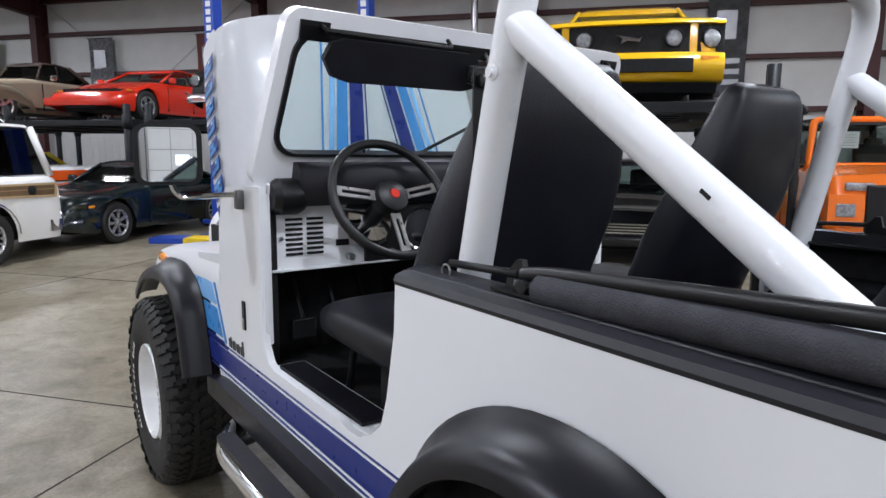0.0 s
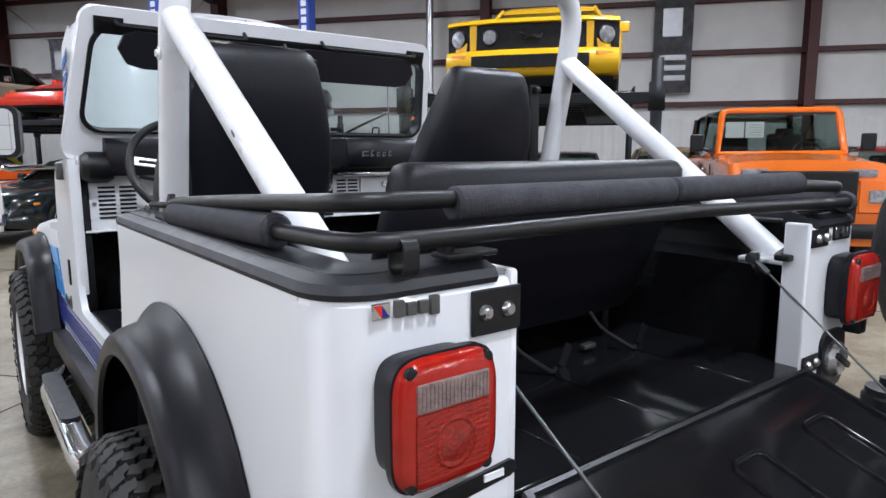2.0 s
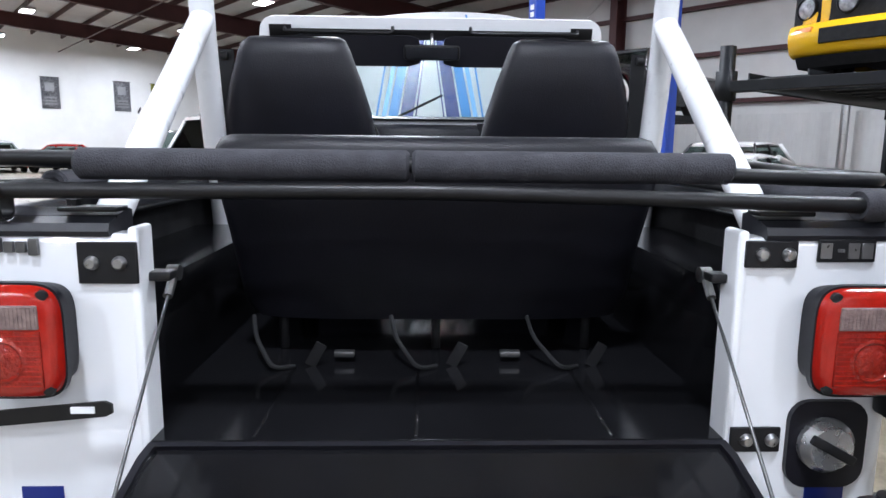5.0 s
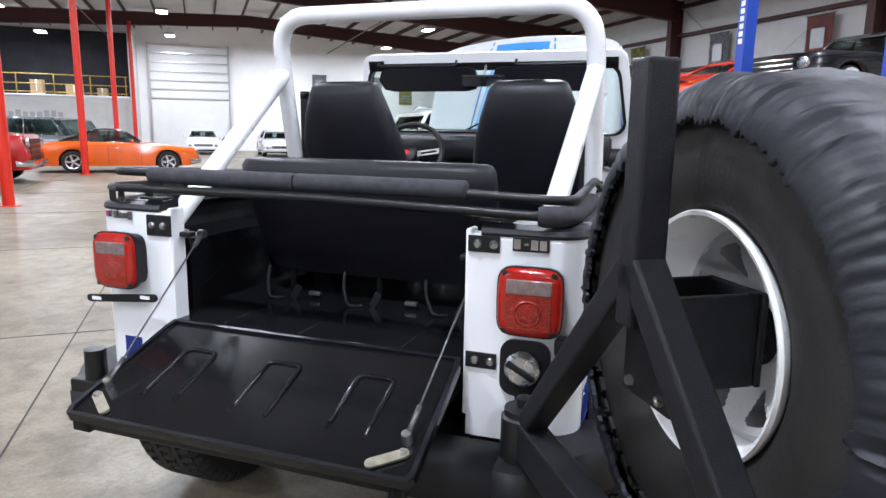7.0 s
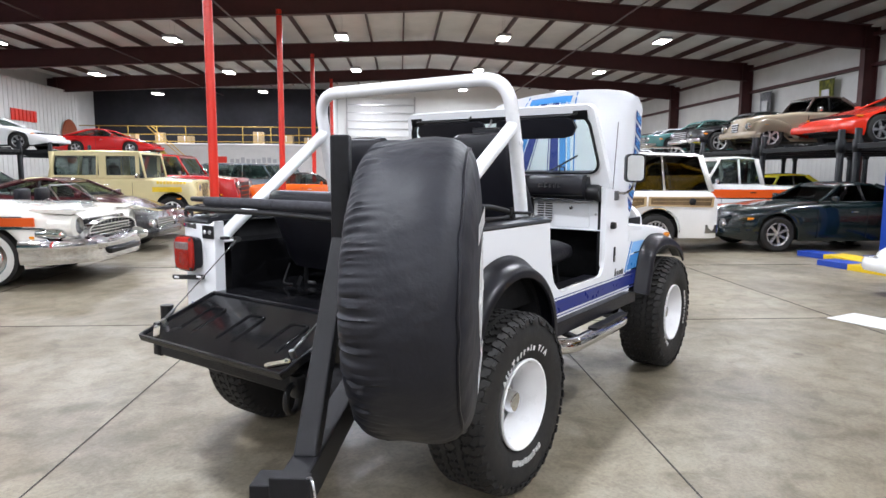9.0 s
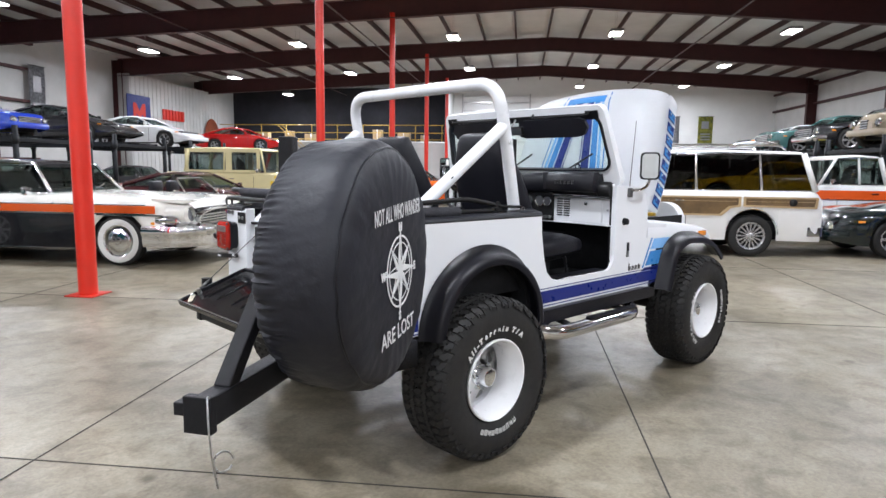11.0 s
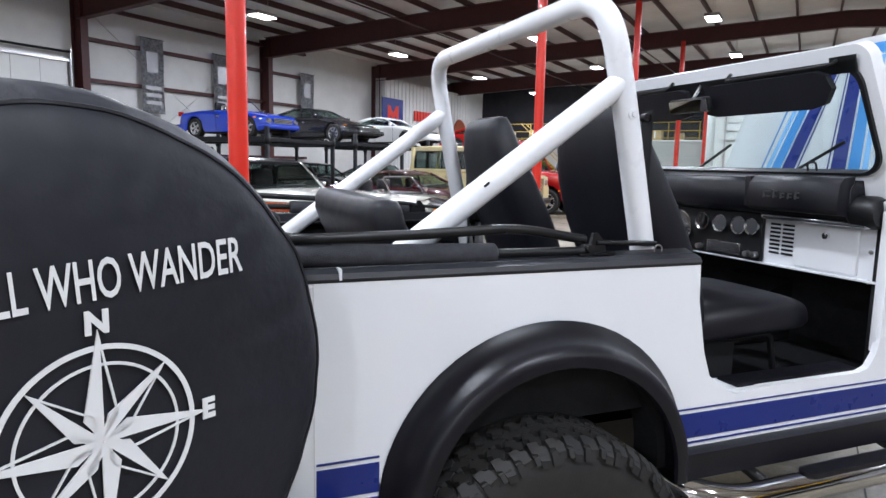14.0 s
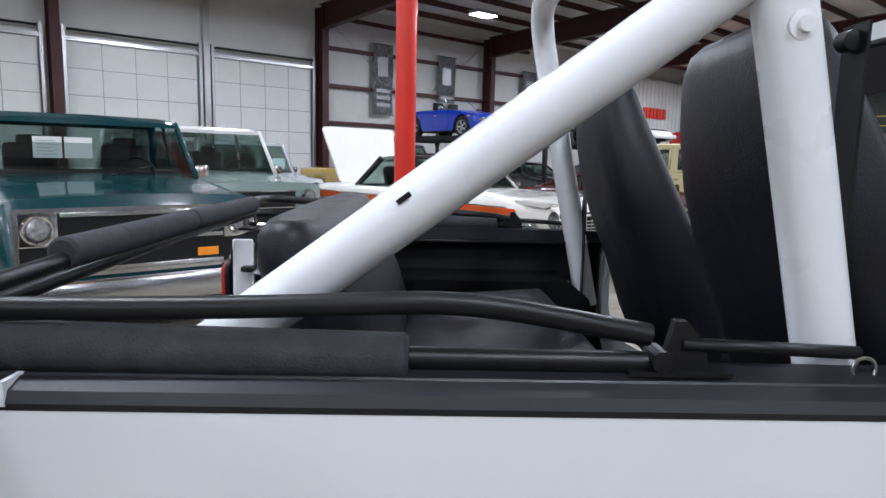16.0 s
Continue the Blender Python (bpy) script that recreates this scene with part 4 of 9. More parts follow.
def build_windshield():
    # frame plane leans back a little; local coordinates: y across, z up the slope
    base = Vector((1.315, 0, 1.362))
    topv = Vector((1.168, 0, 1.864))
    up = (topv - base).normalized()
    M = frame_matrix(base, (0, 1, 0), up)          # local x = across (+y world), local y = up, local z = normal
    H = (topv - base).length
    outer = round_rect(-0.776, 0.776, 0.0, H, 0.05, 6)
    # taper towards the top
    outer = [(x * (1 - 0.10 * (y / H)), y) for x, y in outer]
    inner = round_rect(-0.738, 0.738, 0.10, H - 0.054, 0.075, 6)
    inner = [(x * (1 - 0.10 * (y / H)), y) for x, y in inner]
    fr = ring_prism(outer, inner, "z", -0.024, 0.024)
    ws = jp("windshield_frame", moved(fr, M), M_WHITE, label="white hinged windshield frame", bevel=0.012)
    seal = ring_prism(inner, [(x * 0.98, H / 2 + (y - H / 2) * 0.945) for x, y in inner], "z", -0.036, 0.012)
    jp("seal", moved(seal, M), M_BLACKSATIN, ws, "black rubber glass seal")
    gl = prism([(x * 0.982, H / 2 + (y - H / 2) * 0.95) for x, y in inner], "z", -0.004, 0.0)
    g = jp("glass", moved(gl, M), M_GLASS, ws, "clear windshield glass")
    g.visible_shadow = False
    # header channel, brackets, visors on their rods (cabin side is local +z when facing back)
    sgn = 1 if (M.to_3x3() @ Vector((0, 0, 1))).x < 0 else -1
    jp("header_channel", moved(box(-0.66, 0.66, H - 0.085, H - 0.045, *sorted((sgn * 0.028, sgn * 0.036))), M), M_BLACKSATIN, ws)
    for s in (1, -1):
        v = [(0.05, -0.05), (0.10, -0.062), (0.52, -0.062), (0.57, -0.05), (0.60, 0.0), (0.58, 0.045), (0.54, 0.06), (0.09, 0.06), (0.055, 0.05), (0.04, 0.0)]
        vis = moved(prism([(s * x, H - 0.125 + y) for x, y in v], "z", sgn * 0.045, sgn * 0.068, 0.008), M)
        jp("sun_visor", vis, M_VINYL, ws, "black padded sun visor")
        jp("visor_rod", moved(tube(rounded([(s * 0.60, H - 0.04, sgn * 0.03), (s * 0.60, H - 0.05, sgn * 0.065), (s * 0.16, H - 0.055, sgn * 0.065), (s * 0.16, H - 0.035, sgn * 0.03)], 0.02, 4), 0.007, 8), M), M_BLACKSATIN, ws)
        jp("corner_bracket", moved(merge(box(s * 0.62 - 0.045, s * 0.62 + 0.045, H - 0.085, H - 0.03, *sorted((sgn * 0.03, sgn * 0.036))), moved(lathe([(0.012, 0), (0.012, 0.02), (0, 0.021)], 10, "z"), Matrix.Translation((s * 0.645, H - 0.06, 0.035 * sgn)))), M), M_BLACKSATIN, ws, "black corner latch bracket")
        jp("frame_hinge", moved(box(s * 0.70 - 0.03, s * 0.70 + 0.03, -0.07, 0.02, *sorted((sgn * 0.032, sgn * 0.05)), 0.004), M), M_WHITE, ws)
        # wiper
        jp("wiper", moved(tube([(s * 0.25, 0.05, -sgn * 0.03), (s * 0.25 - 0.30, 0.20, -sgn * 0.028)], 0.006, 6), M), M_BLACKSATIN, ws)
        jp("snap_ring", moved(tube(rounded([(s * 0.45, 0.115, sgn * 0.035), (s * 0.45, 0.145, sgn * 0.035), (s * 0.45 - 0.035, 0.145, sgn * 0.035), (s * 0.45 - 0.035, 0.115, sgn * 0.035)], 0.008, 3), 0.004, 6), M), M_BLACKSATIN, ws)
    jp("rear_view_mirror", moved(box(-0.115, 0.115, H - 0.155, H - 0.095, *sorted((sgn * 0.09, sgn * 0.115)), 0.012), M), M_BLACKSATIN, ws, "black framed rear-view mirror")
    jp("mirror_face", moved(box(-0.105, 0.105, H - 0.148, H - 0.102, *sorted((sgn * 0.1145, sgn * 0.117))), M), M_MIRROR, ws)
    jp("mirror_stem", moved(tube([(0, H - 0.05, sgn * 0.02), (0, H - 0.12, sgn * 0.1)], 0.007, 8), M), M_STEEL, ws)


def build_hood():
    """The hood stands raised; its painted top looks back at the windshield."""
    base, tip = Vector((1.77, 0, 1.22)), Vector((2.056, 0, 2.076))
    up = (tip - base).normalized()
    M = frame_matrix(base, (0, -1, 0), up)      # local x = to the right side, y = up, z = towards the rear
    L = (tip - base).length
    rings = []
    def half_width(f):
        return 0.622 - 0.040 * f

    def hp(x, f, z):
        """A point of the hood; its front edge is bowed, so the corners lag behind the middle."""
        return M @ Vector((x, f * L + (0.055 * x - 0.05 * (x / 0.6) ** 2) * max(0.0, f - 0.25) / 0.75, z))

    def skirt_depth(f):
        """The side edge bows outwards between its ends."""
        d = 0.228 + 0.20 * f * (1 - f)
        return d * (1 - 0.45 * max(0, (f - 0.93) / 0.07) ** 2)
    for f in (0, 0.03, 0.1, 0.2, 0.3, 0.4, 0.5, 0.6, 0.7, 0.8, 0.86, 0.9, 0.93, 0.96, 0.98, 0.992, 1.0):
        hw = half_width(f)
        bulge = -0.06 * max(0, (f - 0.82) / 0.18) ** 2
        crown = 0.03
        dd = skirt_depth(f)
        sec = [(-hw - 0.028 * dd / 0.228, -dd), (-hw - 0.014, -dd * 0.66), (-hw, -0.10)]
        sec += [(-hw + 0.12 - 0.12 * math.cos(radians(a)), -0.10 + 0.10 * math.sin(radians(a))) for a in range(12, 85, 12)]
        sec += [(x, crown * (1 - (x / hw) ** 2)) for x in (-0.42, -0.28, -0.14)]
        sec = sec + [(0, crown)] + [(-x, z) for x, z in reversed(sec)]
        rings.append([hp(x, f, z + bulge) for x, z in sec])
    bm = loft(rings, cap=False, closed_ring=False)
    bmesh.ops.solidify(bm, geom=bm.faces[:], thickness=0.004)
    hood = jp("hood", bm, M_WHITE, label="raised white hood with blue stripes", angle=60)

    def crown_z(x, f):
        hw = half_width(f)
        return 0.03 * (1 - (x / hw) ** 2) + -0.06 * max(0, (f - 0.82) / 0.18) ** 2
    # converging stripes on the top face
    def stripe(xa, wa, xb, wb, mat, f0=0.02, f1=0.9):
        for s in (1, -1):
            rows = []
            n = 10
            for k in range(n + 1):
                f = f0 + (f1 - f0) * k / n
                q = k / n
                xc, w = xa + (xb - xa) * q, wa + (wb - wa) * q
                rows.append([hp(s * x, f, crown_z(x, f) + 0.003) for x in (xc - w / 2, xc, xc + w / 2)])
            bm = loft(rows, cap=False, closed_ring=False)
            jp("hood_stripe", bm, mat, hood)
    stripe(0.16, 0.075, 0.045, 0.055, M_NAVY)
    stripe(0.235, 0.055, 0.105, 0.045, M_BLUE)
    stripe(0.285, 0.025, 0.150, 0.022, M_LTBLUE)
    stripe(0.315, 0.010, 0.195, 0.010, M_BLUE, 0.02, 0.97)
    stripe(0.105, 0.008, 0.008, 0.006, M_NAVY)
    # bar joining the stripes at the top
    rows = [[hp(x, f, crown_z(x, f) + 0.0035) for x in (-0.17, -0.09, 0, 0.09, 0.17)] for f in (0.87, 0.90, 0.935)]
    jp("hood_stripe", loft(rows, cap=False, closed_ring=False), M_BLUE, hood)
    # block lettering shapes along both skirts: slanted blue bars with navy borders
    for s in (1, -1):
        for k in range(8):
            f0 = 0.045 + 0.106 * k
            h, w = 0.088, 0.072

            def on_skirt(y, z, off):
                f = f0 + (y + 0.32 * (z - h / 2)) / L
                dd = skirt_depth(min(1, max(0, f)))
                q = (dd - 0.010 - z) / dd
                return hp(s * (half_width(f) + 0.028 * dd / 0.228 * q + off), f, -dd + 0.010 + z)

            def patch(ya, yb, za, zb, off, mt):
                bm = bmesh.new()
                rows = [[bm.verts.new(on_skirt(y, za + (zb - za) * j / 4, off)) for y in (ya, yb)] for j in range(5)]
                for p, q in zip(rows, rows[1:]):
                    bm.faces.new((p[0], p[1], q[1], q[0]))
                jp("skirt_lettering", bm, mt, hood, "blue block lettering shape")
            patch(0.0, w, 0.0, h, 0.004, M_NAVY)
            patch(0.010, 0.030, 0.009, h - 0.009, 0.007, M_BLUE)
            patch(0.042, w - 0.010, 0.009 if k % 2 else h * 0.5, h - 0.009 if k % 3 else h * 0.62, 0.007, M_BLUE)
            patch(0.030, 0.042, h * 0.40 if k % 2 else h - 0.027, h * 0.60 if k % 2 else h - 0.009, 0.007, M_BLUE)
            if k % 3:
                patch(0.044, w - 0.016, h * 0.62, h * 0.72, 0.009, M_DECALW)
    # underside brace
    jp("hood_prop", tube([(1.72, -0.45, 1.10), (1.95, -0.46, 1.55)], 0.007, 8), M_STEEL, hood)


def build_dash():
    # steel dash panel
    o = [(-0.725, 1.10), (0.725, 1.10), (0.725, 1.345), (-0.725, 1.345)]
    dash = jp("dashboard", prism([(x, z) for x, z in o], "x", 1.285, 1.30, 0.004), M_WHITE, label="white steel dashboard with black pad")
    jp("dash_lower_lip", box(1.268, 1.295, -0.72, 0.72, 1.098, 1.106, 0.003), M_WHITE, dash)
    # crash pad
    o = [(1.31, 1.30), (1.235, 1.30), (1.215, 1.325), (1.215, 1.405), (1.24, 1.432), (1.31, 1.435)]
    jp("crash_pad", prism(o, "y", -0.645, 0.645, 0.012), M_VINYL, dash, "black vinyl crash pad")
    # the passenger's half stands further out
    o = [(1.235, 1.312), (1.172, 1.318), (1.160, 1.335), (1.166, 1.418), (1.186, 1.440), (1.235, 1.446)]
    jp("crash_pad", prism(o, "y", -0.640, -0.275, 0.012), M_VINYL, dash, "bulged black vinyl crash pad")
    jp("pad_bevel", prism([(1.235, -0.276), (1.235, -0.20), (1.218, -0.205), (1.170, -0.276)], "z", 1.325, 1.438, 0.006), M_VINYL, dash)
    for s in (1, -1):
        jp("pad_end", moved(lathe([(0.0, -0.05), (0.045, -0.05), (0.055, -0.03), (0.055, 0.03), (0.04, 0.05), (0, 0.05)], 20, "y"), Matrix.Translation((1.265, s * 0.672, 1.33))), M_BLACKSATIN, dash)
        # louvres
        for k in range(8):
            z = 1.145 + 0.0155 * k
            for ya, yb in ((0.545, 0.60), (0.615, 0.67)) if s > 0 else ((-0.328, -0.284), (-0.388, -0.340)):
                jp("vent_slot", box(1.2815, 1.2855, ya, yb, z, z + 0.008), M_CARPET, dash)
    for z in (1.10, 1.20, 1.31):
        for s in (1, -1):
            jp("panel_screw", moved(lathe([(0.0, -0.006), (0.008, -0.004), (0.008, 0)], 8, "x"), Matrix.Translation((1.284, s * 0.685, z))), M_STEEL, dash)
    # gauge plate
    jp("gauge_panel", box(1.27, 1.286, -0.26, 0.40, 1.095, 1.295, 0.008), M_BLACKSATIN, dash, "black gauge panel")
    def gauge(y, z, r, lab):
        g = jp("gauge", moved(lathe([(r * 0.88, -0.012), (r, -0.016), (r, 0.0)], 32, "x"), Matrix.Translation((1.27, y, z))), M_CHROME, dash, lab)
        jp("gauge_face", moved(lathe([(0, -0.006), (r * 0.88, -0.006), (r * 0.88, 0)], 32, "x"), Matrix.Translation((1.27, y, z))), M_BLACKSATIN, g)
        tk = []
        for k in range(15):
            a = radians(-40 + 260 * k / 14)
            tk.append(moved(box(-0.0005, 0.0005, -0.0015, 0.0015, r * 0.62, r * 0.82), Matrix.Translation((1.2632, y, z)) @ Matrix.Rotation(a - math.pi / 2, 4, "X")))
        jp("gauge_marks", merge(*tk), M_DECALW, g)
        jp("needle", moved(box(-0.0006, 0.0006, -0.002, 0.002, -0.01, r * 0.6), Matrix.Translation((1.2625, y, z)) @ Matrix.Rotation(2.0, 4, "X")), M_AMBER, g)
    gauge(0.185, 1.205, 0.075, "round chrome-ringed speedometer")
    gauge(0.05, 1.24, 0.038, "small round gauge")
    gauge(-0.05, 1.24, 0.038, "small round gauge")
    gauge(-0.15, 1.24, 0.038, "small round gauge")
    gauge(-0.215, 1.24, 0.034, "small round gauge")
    jp("radio", box(1.262, 1.272, -0.16, 0.02, 1.115, 1.165, 0.003), M_CHROME, dash, "chrome faced radio")
    for y in (-0.2, -0.235, 0.06, 0.3, 0.46):
        jp("knob", moved(lathe([(0.0, -0.025), (0.012, -0.023), (0.013, 0)], 12, "x"), Matrix.Translation((1.27, y, 1.13))), M_STEEL, dash)
    jp("switch_plate", box(1.28, 1.287, 0.455, 0.50, 1.165, 1.185), M_BLACKSATIN, dash)
    # glovebox door and grab bar
    jp("glovebox", box(1.277, 1.287, -0.645, -0.40, 1.112, 1.272, 0.005), M_WHITE, dash, "white glovebox door")
    jp("glove_lock", moved(lathe([(0, -0.012), (0.012, -0.01), (0.013, 0)], 14, "x"), Matrix.Translation((1.277, -0.525, 1.237))), M_CHROME, dash)
    jp("grab_bar", tube(rounded([(1.285, -0.275, 1.290), (1.240, -0.275, 1.290), (1.240, -0.70, 1.290), (1.285, -0.70, 1.290)], 0.02, 4), 0.012, 12), M_CHROME, dash, "chrome passenger grab bar")
    # plain light bars in place of the maker's script on the pad
    for k, (w, h) in enumerate(((0.032, 0.026), (0.016, 0.030), (0.017, 0.021), (0.017, 0.021), (0.017, 0.026))):
        y = -0.345 - 0.030 * k - (0.014 if k else 0)
        bars = [box(1.1585, 1.1625, y - w, y, 1.362 + h - 0.006, 1.362 + h), box(1.1585, 1.1625, y - 0.006, y, 1.362, 1.362 + h), box(1.1585, 1.1625, y - w, y - 0.006, 1.366, 1.371)]
        jp("pad_badge", merge(*bars), M_DARKSTEEL, dash, "small silver badge bar")
    # steering column and wheel
    hub = Vector((1.096, 0.408, 1.327))
    d = Vector((-0.86, 0, 0.51)).normalized()
    sc = jp("steering_column", tube([hub - d * 0.0, hub - d * 0.42], [0.028, 0.036], 16), M_BLACKSATIN, label="black steering column with chrome ignition collar")
    jp("column_collar", moved(lathe([(0.03, 0), (0.075, 0.005), (0.085, 0.03), (0.075, 0.05), (0.03, 0.055)], 24, "z"), Matrix.Translation(hub - d * 0.20) @ d.to_track_quat("Z", "Y").to_matrix().to_4x4()), M_CHROME, sc)
    W = Matrix.Translation(hub) @ d.to_track_quat("Z", "Y").to_matrix().to_4x4()
    rim = tube([(0.19 * math.cos(a * math.pi / 24), 0.19 * math.sin(a * math.pi / 24), 0.0) for a in range(49)], 0.0145, 12, cap=False)
    sw = jp("steering_wheel", moved(rim, W), M_BLACKSATIN, label="black three-spoke sport steering wheel")
    jp("wheel_pad", moved(lathe([(0.0, 0.03), (0.03, 0.03), (0.05, 0.02), (0.055, 0.0), (0.05, -0.03), (0, -0.03)], 28, "z"), W), M_BLACKSATIN, sw)
    jp("wheel_emblem", moved(lathe([(0.0, 0.034), (0.014, 0.034), (0.016, 0.03)], 16, "z"), W), M_POST, sw)
    up_w = (W.to_3x3().inverted() @ Vector((0, 0, 1)))
    a0 = math.atan2(up_w.y, up_w.x)
    for da in (math.radians(80), math.radians(-80), math.pi):
        a = a0 + da
        R = W @ Matrix.Rotation(a, 4, "Z")
        spk = merge(box(0.04, 0.185, -0.016, -0.006, -0.003, 0.003), box(0.04, 0.185, 0.006, 0.016, -0.003, 0.003), box(0.04, 0.07, -0.012, 0.012, -0.003, 0.003), box(0.16, 0.187, -0.012, 0.012, -0.003, 0.003))
        jp("spoke", moved(spk, R), M_STEEL, sw, "brushed steel spoke")
    jp("column_lever", merge(tube([hub - d * 0.12, hub - d * 0.12 + Vector((0.0, 0.14, 0.03))], 0.006, 8)), M_BLACKSATIN, sc)
    # pedals, levers
    for y in (0.55, 0.42, 0.30):
        jp("pedal", merge(box(1.43, 1.445, y - 0.045, y + 0.045, 0.83, 0.90, 0.006), tube([(1.44, y, 0.88), (1.58, y, 1.1)], 0.009, 8)), M_BLACKSATIN, label="black foot pedal with steel arm")
    jp("gear_lever", merge(tube(rounded([(1.15, 0.0, 0.88), (1.12, 0.0, 1.0), (0.98, 0.02, 1.12)], 0.05, 5), 0.009, 10), moved(lathe([(0, -0.025), (0.022, -0.01), (0.022, 0.01), (0, 0.025)], 16, "z"), Matrix.Translation((0.98, 0.02, 1.13)))), M_BLACKSATIN, label="black gear lever with knob")
    jp("transfer_lever", merge(tube([(1.0, 0.03, 0.86), (0.9, 0.05, 1.02)], 0.008, 10), moved(lathe([(0, -0.02), (0.02, -0.01), (0.02, 0.01), (0, 0.02)], 16, "z"), Matrix.Translation((0.9, 0.05, 1.03)))), M_BLACKSATIN)


def cushion(rings_def, n=6):
    """Soft closed body from sections: centre, half width, half depth, corner softness."""
    rings = []
    for (cx, cy, cz), hw, hd, tx, tz in rings_def:
        ring = []
        for k in range(28):
            a = 2 * math.pi * k / 28
            c, s = math.cos(a), math.sin(a)
            px = hw * math.copysign(abs(c) ** 0.45, c)
            pd = hd * math.copysign(abs(s) ** 0.6, s)
            ring.append((cx + pd * tx, cy + px, cz + pd * tz))
        rings.append(ring)
    return loft(rings)


def build_seats():
    for y, dx in ((0.418, 0.0), (-0.388, 0.0)):
        seat = new("bucket_seat")
        seat.parent = JEEP
        seat["label"] = "high-back black vinyl bucket seat"
        back = []
        t = Vector((0.93, 0, 0.36))
        for z, x, hw, hd in ((0.90, 0.66, 0.20, 0.05), (0.93, 0.64, 0.225, 0.085), (1.05, 0.60, 0.24, 0.095), (1.20, 0.545, 0.245, 0.09), (1.33, 0.485, 0.242, 0.085), (1.43, 0.445, 0.226, 0.078), (1.53, 0.412, 0.196, 0.068), (1.615, 0.392, 0.166, 0.056), (1.645, 0.388, 0.152, 0.042), (1.656, 0.386, 0.132, 0.02)):
            back.append(((x, y, z), hw, hd, 0.95, 0.30))
        part("backrest", cushion(back), M_VINYL, seat, "", 60)
        cush = []
        for x, zc, hw, hd in ((0.62, 0.955, 0.20, 0.045), (0.66, 0.965, 0.225, 0.065), (0.85, 0.978, 0.235, 0.070), (1.03, 0.985, 0.235, 0.068), (1.11, 0.978, 0.225, 0.055), (1.145, 0.965, 0.20, 0.03)):
            cush.append(((x, y, zc), hw, hd, 0.0, 1.0))
        part("cushion", cushion(cush), M_VINYL, seat, "", 60)
        part("piping", tube(rounded([(0.372, y - 0.140, 1.636), (0.380, y - 0.06, 1.654), (0.380, y + 0.06, 1.654), (0.372, y + 0.140, 1.636)], 0.03, 4), 0.005, 6), M_VINYL, seat)
        part("seat_base", box(0.64, 0.86, y - 0.17, y + 0.17, 0.735, 0.915, 0.01), M_CARPET, seat)
        for sy in (-0.16, 0.16):
            part("seat_leg", tube(rounded([(0.82, y + sy, 0.90), (1.02, y + sy, 0.915), (1.06, y + sy, 0.738)], 0.03, 4), 0.011, 8), M_BLACKSATIN, seat)
        part("side_seam", tube(rounded([(0.62, y - 0.236, 0.98), (0.52, y - 0.238, 1.22), (0.46, y - 0.21, 1.42)], 0.1, 5), 0.004, 6), M_VINYL, seat)
    # folded rear bench
    bench = new("rear_bench")
    bench.parent = JEEP
    bench["label"] = "black vinyl rear bench seat"
    sec = [((-0.294, 0, 1.360), 0.415, 0.030, 1, 0), ((-0.294, 0, 1.354), 0.432, 0.052, 1, 0.0), ((-0.295, 0, 1.335), 0.443, 0.066, 1, 0.0), ((-0.290, 0, 1.29), 0.446, 0.073, 1, 0.05), ((-0.266, 0, 1.24), 0.446, 0.075, 1, 0.15), ((-0.228, 0, 1.16), 0.44, 0.072, 1, 0.25), ((-0.180, 0, 1.02), 0.43, 0.066, 1, 0.25), ((-0.165, 0, 0.97), 0.41, 0.05, 1, 0.25)]
    part("backrest", cushion(sec), M_VINYL, bench, "", 60)
    sec = [((-0.17, 0, 1.0), 0.40, 0.05, 0, 1), ((-0.12, 0, 1.02), 0.44, 0.075, 0, 1), ((0.22, 0, 1.04), 0.44, 0.08, 0, 1), ((0.27, 0, 1.02), 0.42, 0.05, 0, 1)]
    part("cushion", cushion(sec), M_VINYL, bench, "", 60)
    for x, y in ((-0.22, -0.35), (-0.22, 0.0), (-0.22, 0.35), (0.15, -0.35), (0.15, 0.35)):
        part("bench_leg", tube([(x + 0.06, y, 0.98), (x + 0.06, y, 0.876)], 0.011, 8), M_CARPET, bench)
    for y0 in (0.0, 0.30, -0.30):
        bl = jp("seat_belt", tube(rounded([(-0.30, y0, 0.879), (-0.33, y0 + 0.04, 0.882), (-0.26, y0 + 0.09, 0.93), (-0.23, y0 + 0.10, 0.97)], 0.03, 4), 0.005, 6), M_CARPET, label="black lap belt anchored to the floor")
        jp("belt_plate", moved(box(-0.002, 0.002, -0.012, 0.012, 0, 0.055, 0.001), Matrix.Translation((-0.29, y0 - 0.03, 0.876)) @ Matrix.Rotation(0.5, 4, "X")), M_BLACKSATIN, bl)
    for y0 in (-0.16, 0.20):
        jp("belt_buckle", box(-0.27, -0.25, y0 - 0.022, y0 + 0.022, 0.887, 0.90, 0.003), M_DARKSTEEL)
    # front shoulder belts on the hoop
    for s in (1, -1):
        jp("shoulder_belt", merge(box(0.40, 0.404, *sorted((s * 0.60, s * 0.645)), 0.86, 1.62), moved(lathe([(0, -0.012), (0.012, -0.010), (0.012, 0.010), (0, 0.012)], 14, "y"), Matrix.Translation((0.392, s * 0.625, 1.60)))), M_BLACKSATIN, label="black shoulder belt on the roll bar")


